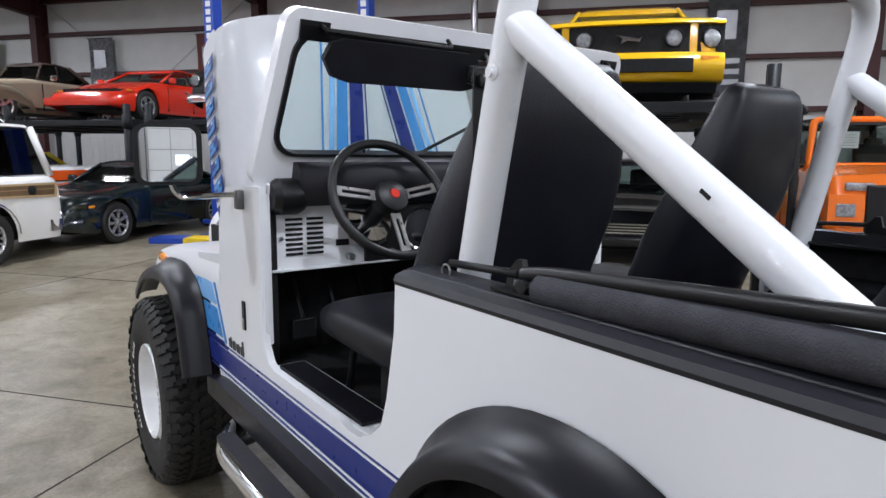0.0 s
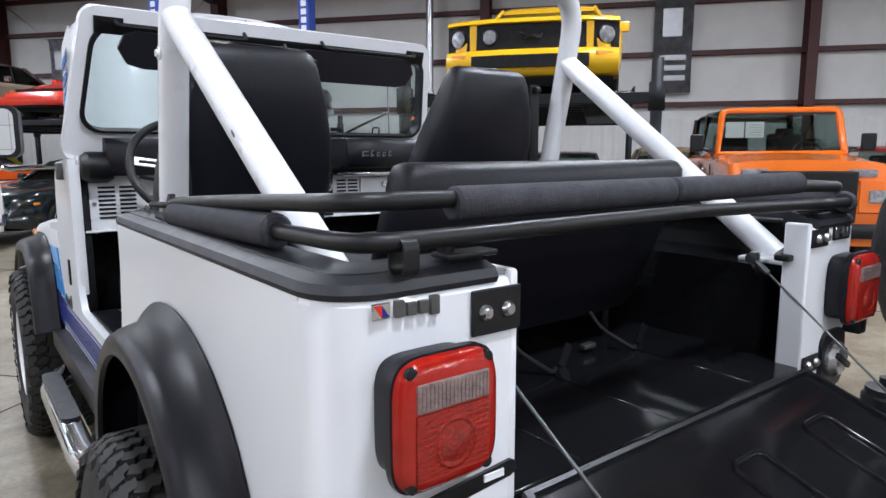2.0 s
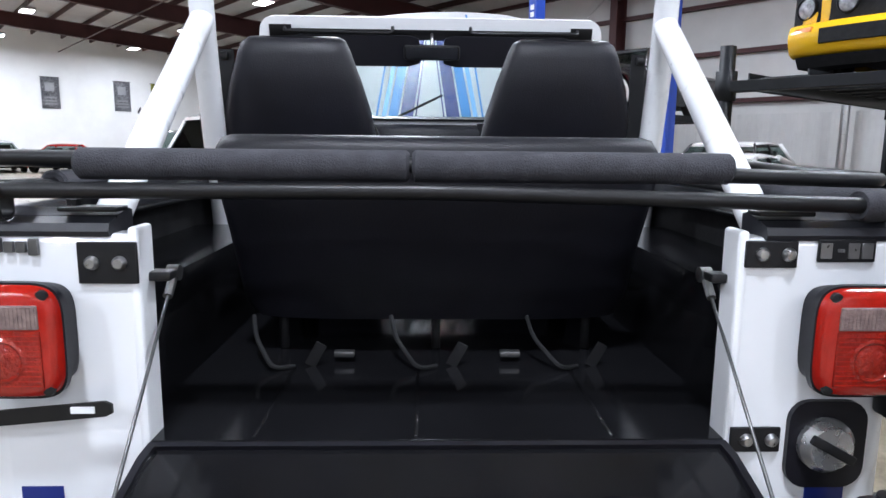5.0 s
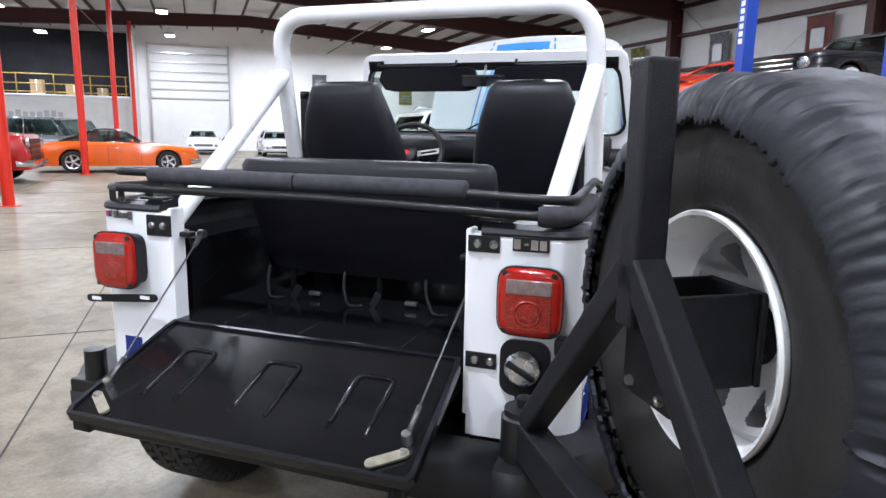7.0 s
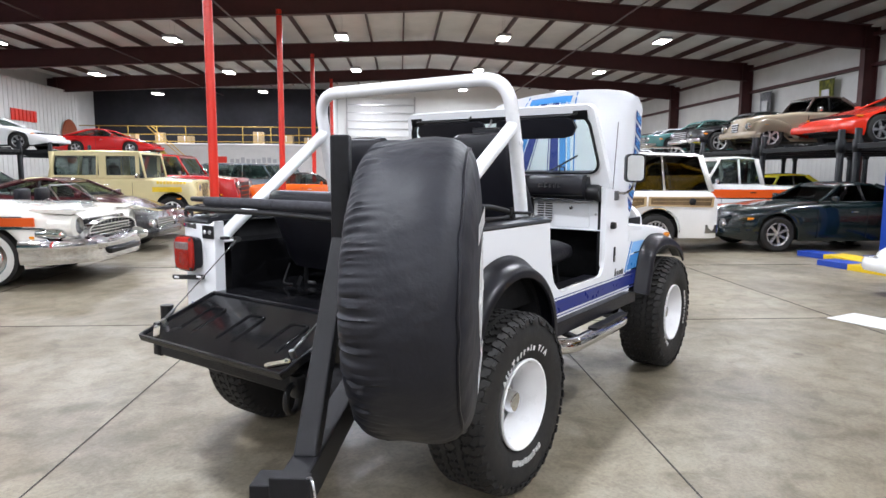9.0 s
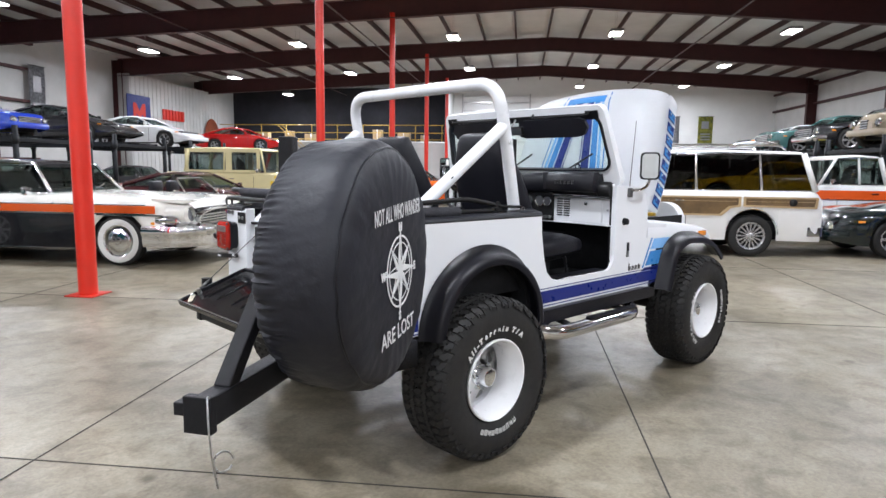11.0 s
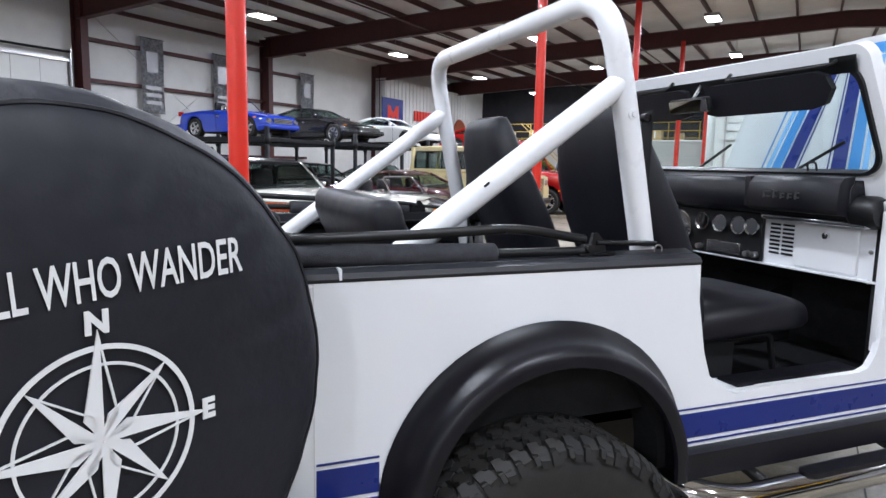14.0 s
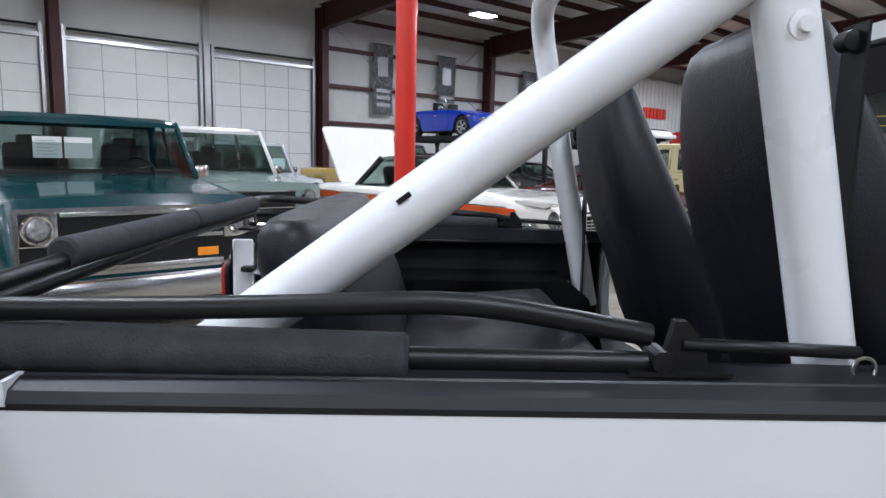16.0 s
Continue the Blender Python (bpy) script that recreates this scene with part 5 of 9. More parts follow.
def build_soft_top_bows():
    # two folded hoops of dark tube with foam sleeves
    r = 0.0125
    for nm in (0, 1):
        if nm == 0:
            full = [(0.18, 0.708, 1.266), (0.125, 0.708, 1.275), (-0.17, 0.71, 1.294), (-0.35, 0.712, 1.304), (-0.61, 0.72, 1.318), (-0.61, 0.0, 1.31),
                    (-0.61, -0.72, 1.292), (-0.30, -0.712, 1.297), (-0.07, -0.708, 1.306), (0.003, -0.708, 1.300), (0.157, -0.705, 1.273)]
        else:
            full = [(0.19, 0.712, 1.247), (-0.20, 0.713, 1.259), (-0.645, 0.715, 1.270), (-0.645, 0.0, 1.272), (-0.645, -0.715, 1.255), (-0.10, -0.708, 1.244), (0.16, -0.708, 1.243)]
        bow = jp("soft_top_bow", tube(rounded(full, 0.075, 7), r, 14), M_BLACKSATIN, label="folded black soft-top bow tube")
        if nm == 0:
            for y0, y1 in ((-0.45, 0.048), (0.052, 0.555)):
                foam = [(-0.61, y0, 1.309), (-0.61, y0 + 0.005, 1.309), (-0.61, y1 - 0.005, 1.309), (-0.61, y1, 1.309)]
                jp("foam_sleeve", tube(foam, [0.020, 0.0245, 0.0245, 0.020], 20), M_FOAM, bow, "grey-black foam sleeve")
        else:
            for s in (1, -1):
                foam = [(-0.640, -0.64, 1.256), (-0.638, -0.652, 1.256), (-0.622, -0.690, 1.255), (-0.585, -0.710, 1.254), (-0.52, -0.712, 1.253), (-0.108, -0.708, 1.245), (-0.103, -0.708, 1.245)] if s < 0 else [(-0.40, 0.714, 1.264), (-0.395, 0.714, 1.264), (0.135, 0.712, 1.249), (0.14, 0.712, 1.249)]
                jp("foam_sleeve", tube(foam, [0.022] + [0.0265] * (len(foam) - 2) + [0.022], 20), M_FOAM, bow, "grey-black foam sleeve")
    for s in (1, -1):
        pv = jp("bow_pivot", merge(prism([(0.155, 1.225), (0.225, 1.225), (0.215, 1.268), (0.195, 1.29), (0.182, 1.29), (0.175, 1.262)], "y", s * 0.70, s * 0.712, 0.002), box(0.13, 0.24, *sorted((s * 0.69, s * 0.73)), 1.234, 1.239),
                             moved(lathe([(0, -0.02), (0.012, -0.018), (0.012, 0.018), (0, 0.02)], 10, "y"), Matrix.Translation((0.165, s * 0.712, 1.25)))), M_BLACKSATIN, label="black steel bow pivot bracket")
        jp("pull_rod", tube([(0.19, s * 0.71, 1.265), (0.392, s * 0.70, 1.255)], 0.0075, 10), M_BLACKSATIN, pv)
        jp("pull_pin", merge(tube([(0.392 + 0.013 * math.cos(a * math.pi / 8), s * 0.712, 1.240 + 0.013 * math.sin(a * math.pi / 8)) for a in range(17)], 0.0022, 6, cap=False)), M_STEEL, pv, "steel pull-pin ring")
        # strap clamp at the rear corner
        if s > 0:
            jp("corner_clamp", ring_prism(round_rect(-0.663, -0.627, 1.226, 1.276, 0.015), round_rect(-0.660, -0.630, 1.229, 1.273, 0.013), "y", 0.645, 0.668), M_BLACKSATIN, label="black strap round the folded bows")
        jp("rail_clip", merge(box(-0.635, -0.595, *sorted((s * 0.49, s * 0.58)), TOP + 0.032, TOP + 0.040, 0.003), moved(lathe([(0, 0.0), (0.012, 0.0), (0.012, 0.012), (0, 0.014)], 10, "z"), Matrix.Translation((-0.61, s * 0.565, TOP + 0.038)))), M_BLACKSATIN)


def build_tail():
    for s in (1, -1):
        # box-shaped tail lamp: black body, red ribbed lens, clear strip
        yc, zc = s * 0.634, 1.058
        lamp = new("tail_lamp")
        lamp.parent = JEEP
        lamp["label"] = "square red tail lamp in a black housing"
        o = [(yc + y, zc + z) for y, z in soft_square(0.072, 0.078)]
        part("housing", prism(o, "x", -0.705, -0.662, 0.004), M_FLARE, lamp)
        o = [(yc + y, zc + z) for y, z in soft_square(0.0815, 0.0875)]
        part("bezel", prism(o, "x", -0.712, -0.700, 0.004), M_FLARE, lamp)
        rings = []
        for x, k in ((-0.706, 0.975), (-0.716, 0.955), (-0.724, 0.90), (-0.7285, 0.80), (-0.7295, 0.6)):
            rings.append([(x, yc + y * k, zc + z * k) for y, z in soft_square(0.0815, 0.0875)])
        part("lens", loft(rings), M_RED, lamp, "ribbed red lens", 50)
        rv = part("reverse_lens", box(-0.7325, -0.727, yc - 0.055, yc + 0.055, zc + 0.022, zc + 0.058, 0.003), M_CLEARLENS, lamp, "clear ribbed reversing lens")
        part("lens_rib", merge(*[box(-0.7335, -0.7322, yc - 0.052 + 0.0058 * k, yc - 0.0495 + 0.0058 * k, zc + 0.025, zc + 0.055) for k in range(18)]), M_CLEARLENS, rv)
        part("inner_lens", box(-0.7315, -0.7285, yc - 0.056, yc + 0.056, zc - 0.064, zc + 0.020, 0.001), M_REDDEEP, lamp, "dark red prism lens")
        rf = moved(lathe([(0.0, -0.7345), (0.022, -0.7335), (0.026, -0.7318), (0.030, -0.7340), (0.034, -0.7318)], 28, "x", cap=False), Matrix.Translation((0, yc, zc - 0.024)))
        part("inner_ring", rf, M_REDDEEP, lamp, "round red reflector")
        part("lens_rib", merge(*[box(-0.7325, -0.7312, yc - 0.054, yc + 0.054, zc - 0.062 + 0.0075 * k, zc - 0.060 + 0.0075 * k) for k in range(11)]), M_RED, lamp)
        for a in (-1, 1):
            for b in (-1, 1):
                part("screw", moved(lathe([(0, -0.004), (0.008, -0.002), (0.009, 0.004)], 10, "x"), Matrix.Translation((-0.7235, yc + a * 0.058, zc + b * 0.070))), M_BLACKSATIN, lamp)
        # hinge plates with bolts, upper and lower
        for z in (1.166 if s > 0 else 1.184, 0.880):
            if s > 0 and z < 1:
                continue
            pl = jp("hinge_plate", box(-0.667, -0.661, *sorted((s * 0.463, s * (0.552 if s > 0 else 0.545))), z - (0.032 if s > 0 else 0.021), z + (0.032 if s > 0 else 0.021), 0.002), M_BLACKSATIN, label="black bolted hinge plate")
            for y in (0.489, 0.53):
                jp("bolt", moved(lathe([(0, -0.010), (0.007, -0.0095), (0.0105, -0.005), (0.0115, 0.0)], 14, "x"), Matrix.Translation((-0.666, s * y, z))), M_STEEL, pl)
        # cable from the opening to the gate
        a, b = Vector((-0.53, s * 0.462, 1.125)), Vector((-0.955, s * 0.425, 0.802))
        cb = jp("gate_cable", tube([a, b], 0.0028, 8), M_DARKSTEEL, label="steel tailgate cable")
        jp("cable_end", merge(tube([a, a + (b - a) * 0.10], 0.008, 8), moved(lathe([(0, -0.012), (0.014, -0.01), (0.014, 0.01), (0, 0.012)], 12, "y"), Matrix.Translation(a))), M_DARKSTEEL, cb)
        jp("cable_end", tube([b, b + (a - b) * 0.12], 0.007, 8), M_DARKSTEEL, cb)
        # bent rubber bump at the opening's top edge
        jp("post_pad", box(-0.63, -0.595, *sorted((s * 0.43, s * 0.475)), 1.13, 1.145, 0.004), M_BLACKSATIN)
    # plate bracket under the left lamp
    jp("plate_bracket", merge(prism([(0.51, 0.937), (0.76, 0.914), (0.772, 0.920), (0.772, 0.934), (0.76, 0.938), (0.51, 0.961), (0.50, 0.956), (0.50, 0.942)], "x", -0.70, -0.695)), M_BLACKSATIN, label="black slotted plate bracket")
    for y, z in ((0.525, 0.943), (0.715, 0.9235)):
        jp("plate_slot", box(-0.7025, -0.6945, y, y + 0.035, z, z + 0.01), M_WHITE)
    # right lamp bracket and filler
    jp("lamp_bracket", box(-0.70, -0.655, -0.735, -0.695, 0.925, 0.97, 0.008), M_BLACKSATIN)
    fil = jp("fuel_filler", moved(prism(round_rect(-0.064, 0.064, -0.074, 0.074, 0.035), "x", -0.67, -0.655, 0.004), Matrix.Translation((0, -0.62, 0.873))), M_FLARE, label="black recessed fuel filler with silver cap")
    jp("fuel_cap", moved(lathe([(0, -0.03), (0.035, -0.028), (0.045, -0.015), (0.045, 0)], 24, "x"), Matrix.Translation((-0.665, -0.615, 0.875))), M_ALLOY, fil)
    jp("cap_grip", moved(box(-0.70, -0.69, -0.04, 0.04, -0.008, 0.008, 0.003), Matrix.Translation((0, -0.615, 0.875)) @ Matrix.Rotation(0.5, 4, "X")), M_BLACKSATIN, fil)
    # small badges
    bd = jp("rear_badge", box(-0.6655, -0.661, 0.682, 0.708, 1.182, 1.202, 0.001), M_CHROME, label="small tricolour badge with plain silver bars")
    jp("badge_field", prism([(0.684, 1.184), (0.695, 1.184), (0.695, 1.200)], "x", -0.6665, -0.6655), M_NAVY, bd)
    jp("badge_field", prism([(0.695, 1.184), (0.706, 1.200), (0.695, 1.200)], "x", -0.6665, -0.6655), M_POST, bd)
    for k, h in enumerate((0.022, 0.017, 0.017, 0.021)):
        y = 0.676 - 0.018 * k
        jp("badge_bar", box(-0.668, -0.661, y - 0.014, y, 1.181 - (0.004 if k == 3 else 0), 1.181 + h, 0.001), M_DARKSTEEL, bd)
    cb = jp("model_badge", box(-0.6655, -0.661, -0.668, -0.577, 1.172, 1.208, 0.002), M_BLACKSATIN, label="black model badge with silver bars")
    for k in range(4):
        jp("badge_bar", box(-0.668, -0.665, -0.662 + 0.0215 * k, -0.662 + 0.0215 * k + 0.017, 1.178, 1.202) if k != 2 else box(-0.668, -0.665, -0.617, -0.607, 1.188, 1.193), M_STEEL, cb)


def build_tailgate():
    hinge, edge = Vector((-0.672, 0, 0.876)), Vector((-1.056, 0, 0.736))
    along = (edge - hinge).normalized()
    M = frame_matrix(hinge, (0, 1, 0), along)   # local x across, y outwards
    sg = 1 if (M.to_3x3() @ Vector((0, 0, 1))).z > 0 else -1
    L = (edge - hinge).length
    o = [(-0.455, 0.0), (0.455, 0.0), (0.462, 0.03), (0.475, L - 0.02), (0.465, L), (-0.465, L), (-0.475, L - 0.02), (-0.462, 0.03)]
    gate = jp("tailgate", moved(prism(o, "z", -sg * 0.020, 0, 0.004), M), M_BLACKGLOSS, label="open black gloss tailgate")
    rim = [(x * 0.975, L / 2 + (y - L / 2) * 0.955) for x, y in o]
    jp("gate_flange", moved(ring_prism(o, rim, "z", 0.0005 * sg, 0.009 * sg), M), M_FLARE, gate, "black rubber edge seal", 35, 0.003)
    for x in (-0.27, 0.0, 0.27):
        u = rounded([(x - 0.05, 0.30, -0.002 * sg), (x - 0.05, 0.28, 0.0005 * sg), (x - 0.05, 0.11, 0.0005 * sg), (x + 0.05, 0.11, 0.0005 * sg), (x + 0.05, 0.28, 0.0005 * sg), (x + 0.05, 0.30, -0.002 * sg)], [0, 0, 0.025, 0.025, 0, 0], 5)
        jp("embossed_rib", moved(tube(u, 0.007, 12), M), M_BLACKGLOSS, gate)
    for s in (1, -1):
        jp("gate_latch", moved(moved(prism(round_rect(-0.05, 0.05, -0.013, 0.013, 0.012), "z", 0.004 * sg, 0.010 * sg, 0.001), Matrix.Translation((s * 0.40, L - 0.05, 0)) @ Matrix.Rotation(s * -0.6, 4, "Z")), M), M_ZINC, gate, "tarnished zinc tailgate latch")
        jp("latch_pin", moved(lathe([(0, 0), (0.008, 0.0), (0.008, 0.014), (0, 0.015)], 12, "z"), M @ Matrix.Translation((s * 0.43, L - 0.07, 0.004 * sg))), M_STEEL, gate)
        jp("cable_stud", moved(lathe([(0, 0), (0.012, 0.0), (0.012, 0.03), (0, 0.03)], 10, "z"), M @ Matrix.Translation((s * 0.425, 0.30, 0))), M_STEEL, gate)
    jp("gate_hinge", tube([(-0.672, -0.44, 0.866), (-0.672, 0.44, 0.866)], 0.009, 10), M_BLACKGLOSS, gate)


def build_bumper_carrier():
    # rear bumper: boxed centre with angled wings
    bp = jp("rear_bumper", prism([(-0.72, 0.575), (-0.84, 0.575), (-0.86, 0.59), (-0.86, 0.68), (-0.84, 0.695), (-0.72, 0.695)], "y", -0.64, 0.64, 0.006), M_TEXBLACK, label="black textured steel rear bumper")
    for s in (1, -1):
        w = prism([(-0.862, s * 0.60), (-0.862, s * 0.66), (-0.62, s * 0.86), (-0.50, s * 0.86), (-0.50, s * 0.78), (-0.72, s * 0.60)], "z", 0.578, 0.698, 0.006)
        jp("bumper_wing", w, M_TEXBLACK, bp)
        if s < 0:
            jp("shackle", merge(box(-0.905, -0.855, *sorted((s * 0.36, s * 0.40)), 0.59, 0.68, 0.008), moved(tube([(0.045 * math.cos(a * math.pi / 10), 0, 0.055 * math.sin(a * math.pi / 10)) for a in range(21)], 0.012, 10, cap=False), Matrix.Translation((-0.91, s * 0.38, 0.59)) @ Matrix.Rotation(0.3, 4, "Z"))), M_BLACKSATIN, bp)
    jp("latch_post", merge(moved(lathe([(0.03, 0.70), (0.03, 0.83), (0.0, 0.835)], 14, "z"), Matrix.Translation((-0.82, 0.60, -0.01))), box(-0.86, -0.78, 0.55, 0.66, 0.694, 0.735, 0.005)), M_BLACKSATIN, bp)
    # swing-out tyre carrier, opened far round
    pivot = Vector((-0.768, -0.652, 0))
    ad = Vector((-0.842, -0.539, 0)).normalized()
    nrm = Vector((0.539, -0.843, 0)).normalized()
    # hinge barrel
    jp("carrier_hinge", moved(lathe([(0.0, 0.60), (0.055, 0.60), (0.055, 0.80), (0.048, 0.805), (0.048, 0.82), (0.02, 0.825), (0.02, 0.845), (0, 0.85)], 20, "z"), Matrix.Translation(pivot)), M_BLACKSATIN, bp)

    def beam(a, b, w, h, name, parent, lab=""):
        d = b - a
        M = frame_matrix(a, d, Vector((0, 0, 1)) if abs(d.normalized().z) < 0.9 else ad)
        return jp(name, moved(box(0, d.length, -h / 2, h / 2, -w / 2, w / 2, 0.006), M), M_TEXBLACK, parent, lab)
    z0 = 0.755
    tip = pivot + ad * 1.03
    arm = beam(pivot + Vector((0, 0, z0)), tip + Vector((0, 0, z0)), 0.065, 0.09, "tyre_carrier", JEEP, "black textured swing-out tyre carrier")
    k = pivot + ad * 0.46
    beam(k + Vector((0, 0, 1.16)), k + Vector((0, 0, 1.565)), 0.055, 0.05, "carrier_post", arm)
    beam(pivot + ad * 0.03 + Vector((0, 0, z0 + 0.03)), k + Vector((0, 0, 1.26)), 0.055, 0.05, "carrier_leg", arm)
    beam(tip - ad * 0.13 + Vector((0, 0, z0 + 0.03)), k + Vector((0, 0, 1.26)), 0.055, 0.05, "carrier_leg", arm)
    # mounting plate and box between post and wheel
    pm = frame_matrix(k + Vector((0, 0, 1.10)) + nrm * 0.028, ad, (0, 0, 1))
    jp("mount_plate", moved(box(-0.07, 0.07, -0.07, 0.12, -0.006, 0.006, 0.003), pm), M_TEXBLACK, arm)
    sgn = 1 if (pm.to_3x3() @ Vector((0, 0, 1))).dot(nrm) > 0 else -1
    for bx in (box(-0.065, -0.055, -0.03, 0.12, *sorted((0.0, sgn * 0.14)), 0.003), box(0.055, 0.065, -0.03, 0.12, *sorted((0.0, sgn * 0.14)), 0.003),
               box(-0.055, 0.055, -0.03, -0.02, *sorted((0.0, sgn * 0.14)), 0.003), box(-0.07, 0.07, -0.03, 0.12, *sorted((sgn * 0.141, sgn * 0.151)), 0.003)):
        jp("mount_panel", moved(bx, pm), M_TEXBLACK, arm)
    for x in (-0.045, 0.045):
        for y in (-0.05, 0.09):
            jp("plate_bolt", moved(lathe([(0, 0.009), (0.008, 0.008), (0.010, 0)], 8, "z"), pm @ Matrix.Translation((x, y, 0.006 * -sgn))), M_STEEL, arm)
    # latch end with pin and ring
    tm = frame_matrix(tip + Vector((0, 0, z0)), ad, (0, 0, 1))
    jp("carrier_end", moved(merge(box(-0.02, 0.012, -0.055, 0.055, -0.045, 0.045, 0.004), box(-0.10, -0.02, -0.02, 0.02, 0.03, 0.10, 0.004), box(-0.14, -0.05, -0.045, -0.01, 0.05, 0.08, 0.01)), tm), M_TEXBLACK, arm)
    a = tip + Vector((0.02, -0.03, z0 + 0.05))
    jp("latch_cable", tube(rounded([a, a + Vector((-0.03, -0.05, 0.03)), a + Vector((-0.04, -0.08, -0.08)), a + Vector((-0.03, -0.075, -0.16)), a + Vector((-0.02, -0.08, -0.23))], 0.04, 5), 0.0028, 6), M_STEEL, arm, "thin steel lanyard")
    jp("latch_ring", moved(tube([Vector((0.028 * math.cos(q * math.pi / 10), 0.028 * math.sin(q * math.pi / 10), 0)) for q in range(19)], 0.0025, 6), Matrix.Translation(a + Vector((0.0, -0.075, -0.16))) @ Matrix.Rotation(radians(80), 4, "X")), M_STEEL, arm)
    # spare wheel in its cover
    face = Vector((-0.939, -1.238, 1.118))
    R, W = 0.430, 0.32
    ac = Vector((-0.866, -0.500, 0)).normalized()
    cm = frame_matrix(face, ac * -1, (0, 0, 1))       # x to the right when facing the cover, y up
    if (cm.to_3x3() @ Vector((0, 0, 1))).dot(nrm) < 0:
        cm = frame_matrix(face, ac, (0, 0, 1))
    prof = [(0.0, 0.004), (0.12, 0.004), (0.2, 0.004), (0.27, 0.002), (0.32, 0.0), (R - 0.075, -0.005), (R - 0.05, -0.011), (R - 0.034, -0.018), (R - 0.024, -0.026), (R - 0.016, -0.036), (R - 0.004, -0.052), (R + 0.004, -0.075), (R + 0.007, -0.10), (R + 0.009, -0.125), (R + 0.008, -0.15), (R + 0.006, -0.175), (R + 0.004, -0.195), (R + 0.003, -0.212), (R + 0.002, -0.228), (R + 0.001, -0.243), (R - 0.001, -0.257), (R - 0.004, -0.271), (R - 0.009, -0.285), (R - 0.018, -0.299), (R - 0.031, -0.311), (R - 0.048, -0.320), (R - 0.066, -0.325), (R - 0.072, -0.324), (R - 0.074, -0.316)]
    seg = 480

    def cover_point(r, h, a):
        ca, sa = math.cos(a), math.sin(a)
        wr = noise.noise(Vector((ca * 3.3, sa * 3.3, h * 10))) * 0.0035 + noise.noise(Vector((ca * 6, sa * 6, h * 24))) * 0.0022
        # long slack folds across the tread, leaning with the angle
        fold = noise.noise(Vector((math.cos(a + h * 0.9) * 9, math.sin(a + h * 0.9) * 9, h * 4.5 + 2)))
        wr += 0.0028 * (abs(fold) ** 0.7) * min(1, max(0, (-h - 0.03) / 0.05))
        # gathers drawn together by the elastic hem, of uneven length
        reach = 0.215 + 0.055 * noise.noise(Vector((ca * 7, sa * 7, 5)))
        g = max(0.0, min(1.0, (-h - reach) / 0.075))
        if g > 0:
            lean = a + 0.5 * (h + 0.25) * noise.noise(Vector((ca * 4, sa * 4, 1)))
            f1 = noise.noise(Vector((math.cos(lean) * 16, math.sin(lean) * 16, 3)))
            f2 = noise.noise(Vector((math.cos(lean) * 30, math.sin(lean) * 30, 9)))
            wr += g * (0.012 * (0.45 - min(1, abs(f1) * 1.6) ** 0.6) + 0.012 * (0.4 - min(1, abs(f2) * 1.6) ** 0.6))
        rr = r + (wr if r > 0.25 else 0)
        hh = h
        if h > -0.04:
            # the printed face ripples towards its seam
            k = max(0.0, min(1.0, (r - 0.20) / 0.15))
            hh += 0.004 * noise.noise(Vector((ca * r * 7, sa * r * 7, 8))) + k * 0.004 * noise.noise(Vector((ca * 8, sa * 8, r * 6)))
        return Vector((rr * ca, rr * sa, hh))
    bm = bmesh.new()
    rings = [[bm.verts.new(cover_point(r, h, 2 * math.pi * q / seg)) for q in range(seg)] for r, h in prof]
    for a, b in zip(rings, rings[1:]):
        for q in range(seg):
            bm.faces.new((a[q], a[(q + 1) % seg], b[(q + 1) % seg], b[q]))
    bmesh.ops.remove_doubles(bm, verts=bm.verts, dist=1e-5)
    cov = jp("tyre_cover", moved(bm, cm), M_COVER, label="black vinyl spare tyre cover with compass print", angle=60)
    jp("cover_piping", moved(tube([cover_point(R - 0.022, -0.028, a * math.pi / 90) for a in range(181)], 0.0045, 6, cap=False), cm), M_VINYL, cov)
    build_wheel("spare_wheel", cm @ Matrix.Translation((0, 0.014, -0.163)) @ Matrix.Rotation(radians(90), 4, "X") @ Matrix.Diagonal((0.985, 0.95, 0.985, 1)), JEEP, label="white spare wheel in its tyre")
    # print on the cover, a little off its middle
    cm = cm @ Matrix.Translation((0.024, -0.019, 0))
    def line_text(body, y, width, size, nm, x0=0.0):
        bm = text_mesh(body, size, 0.0008, 0.0004)
        xs = [v.co.x for v in bm.verts]
        k = width / (max(xs) - min(xs))
        mid = (max(xs) + min(xs)) / 2
        bm.transform(Matrix.Translation((x0, y, 0.009)) @ Matrix.Rotation(radians(3.5), 4, "Z") @ Matrix.Diagonal((k, 1, 1, 1)) @ Matrix.Translation((-mid, 0, 0)))
        jp(nm, moved(bm, cm), M_DECALW, cov, "white printed words")
    line_text("NOT ALL WHO WANDER", 0.208, 0.445, 0.074, "cover_lettering", -0.010)
    line_text("ARE LOST", -0.214, 0.325, 0.076, "cover_lettering", -0.014)
    for ch, x, y in (("N", 0, 0.156), ("S", 0, -0.160), ("E", 0.150, 0), ("W", -0.157, 0)):
        bm = text_mesh(ch, 0.04, 0.002, 0.001)
        bm.transform(Matrix.Translation((x, y, 0.009)))
        jp("compass_letter", moved(bm, cm), M_DECALW, cov)
    for r in (0.128, 0.104):
        o = [(r * math.cos(a * math.pi / 36), r * math.sin(a * math.pi / 36)) for a in range(72)]
        w = 0.007 if r > 0.11 else 0.004
        i = [((r - w) * math.cos(a * math.pi / 36), (r - w) * math.sin(a * math.pi / 36)) for a in range(72)]
        jp("compass_ring", moved(ring_prism(o, i, "z", 0.0075, 0.0095), cm), M_DECALW, cov)
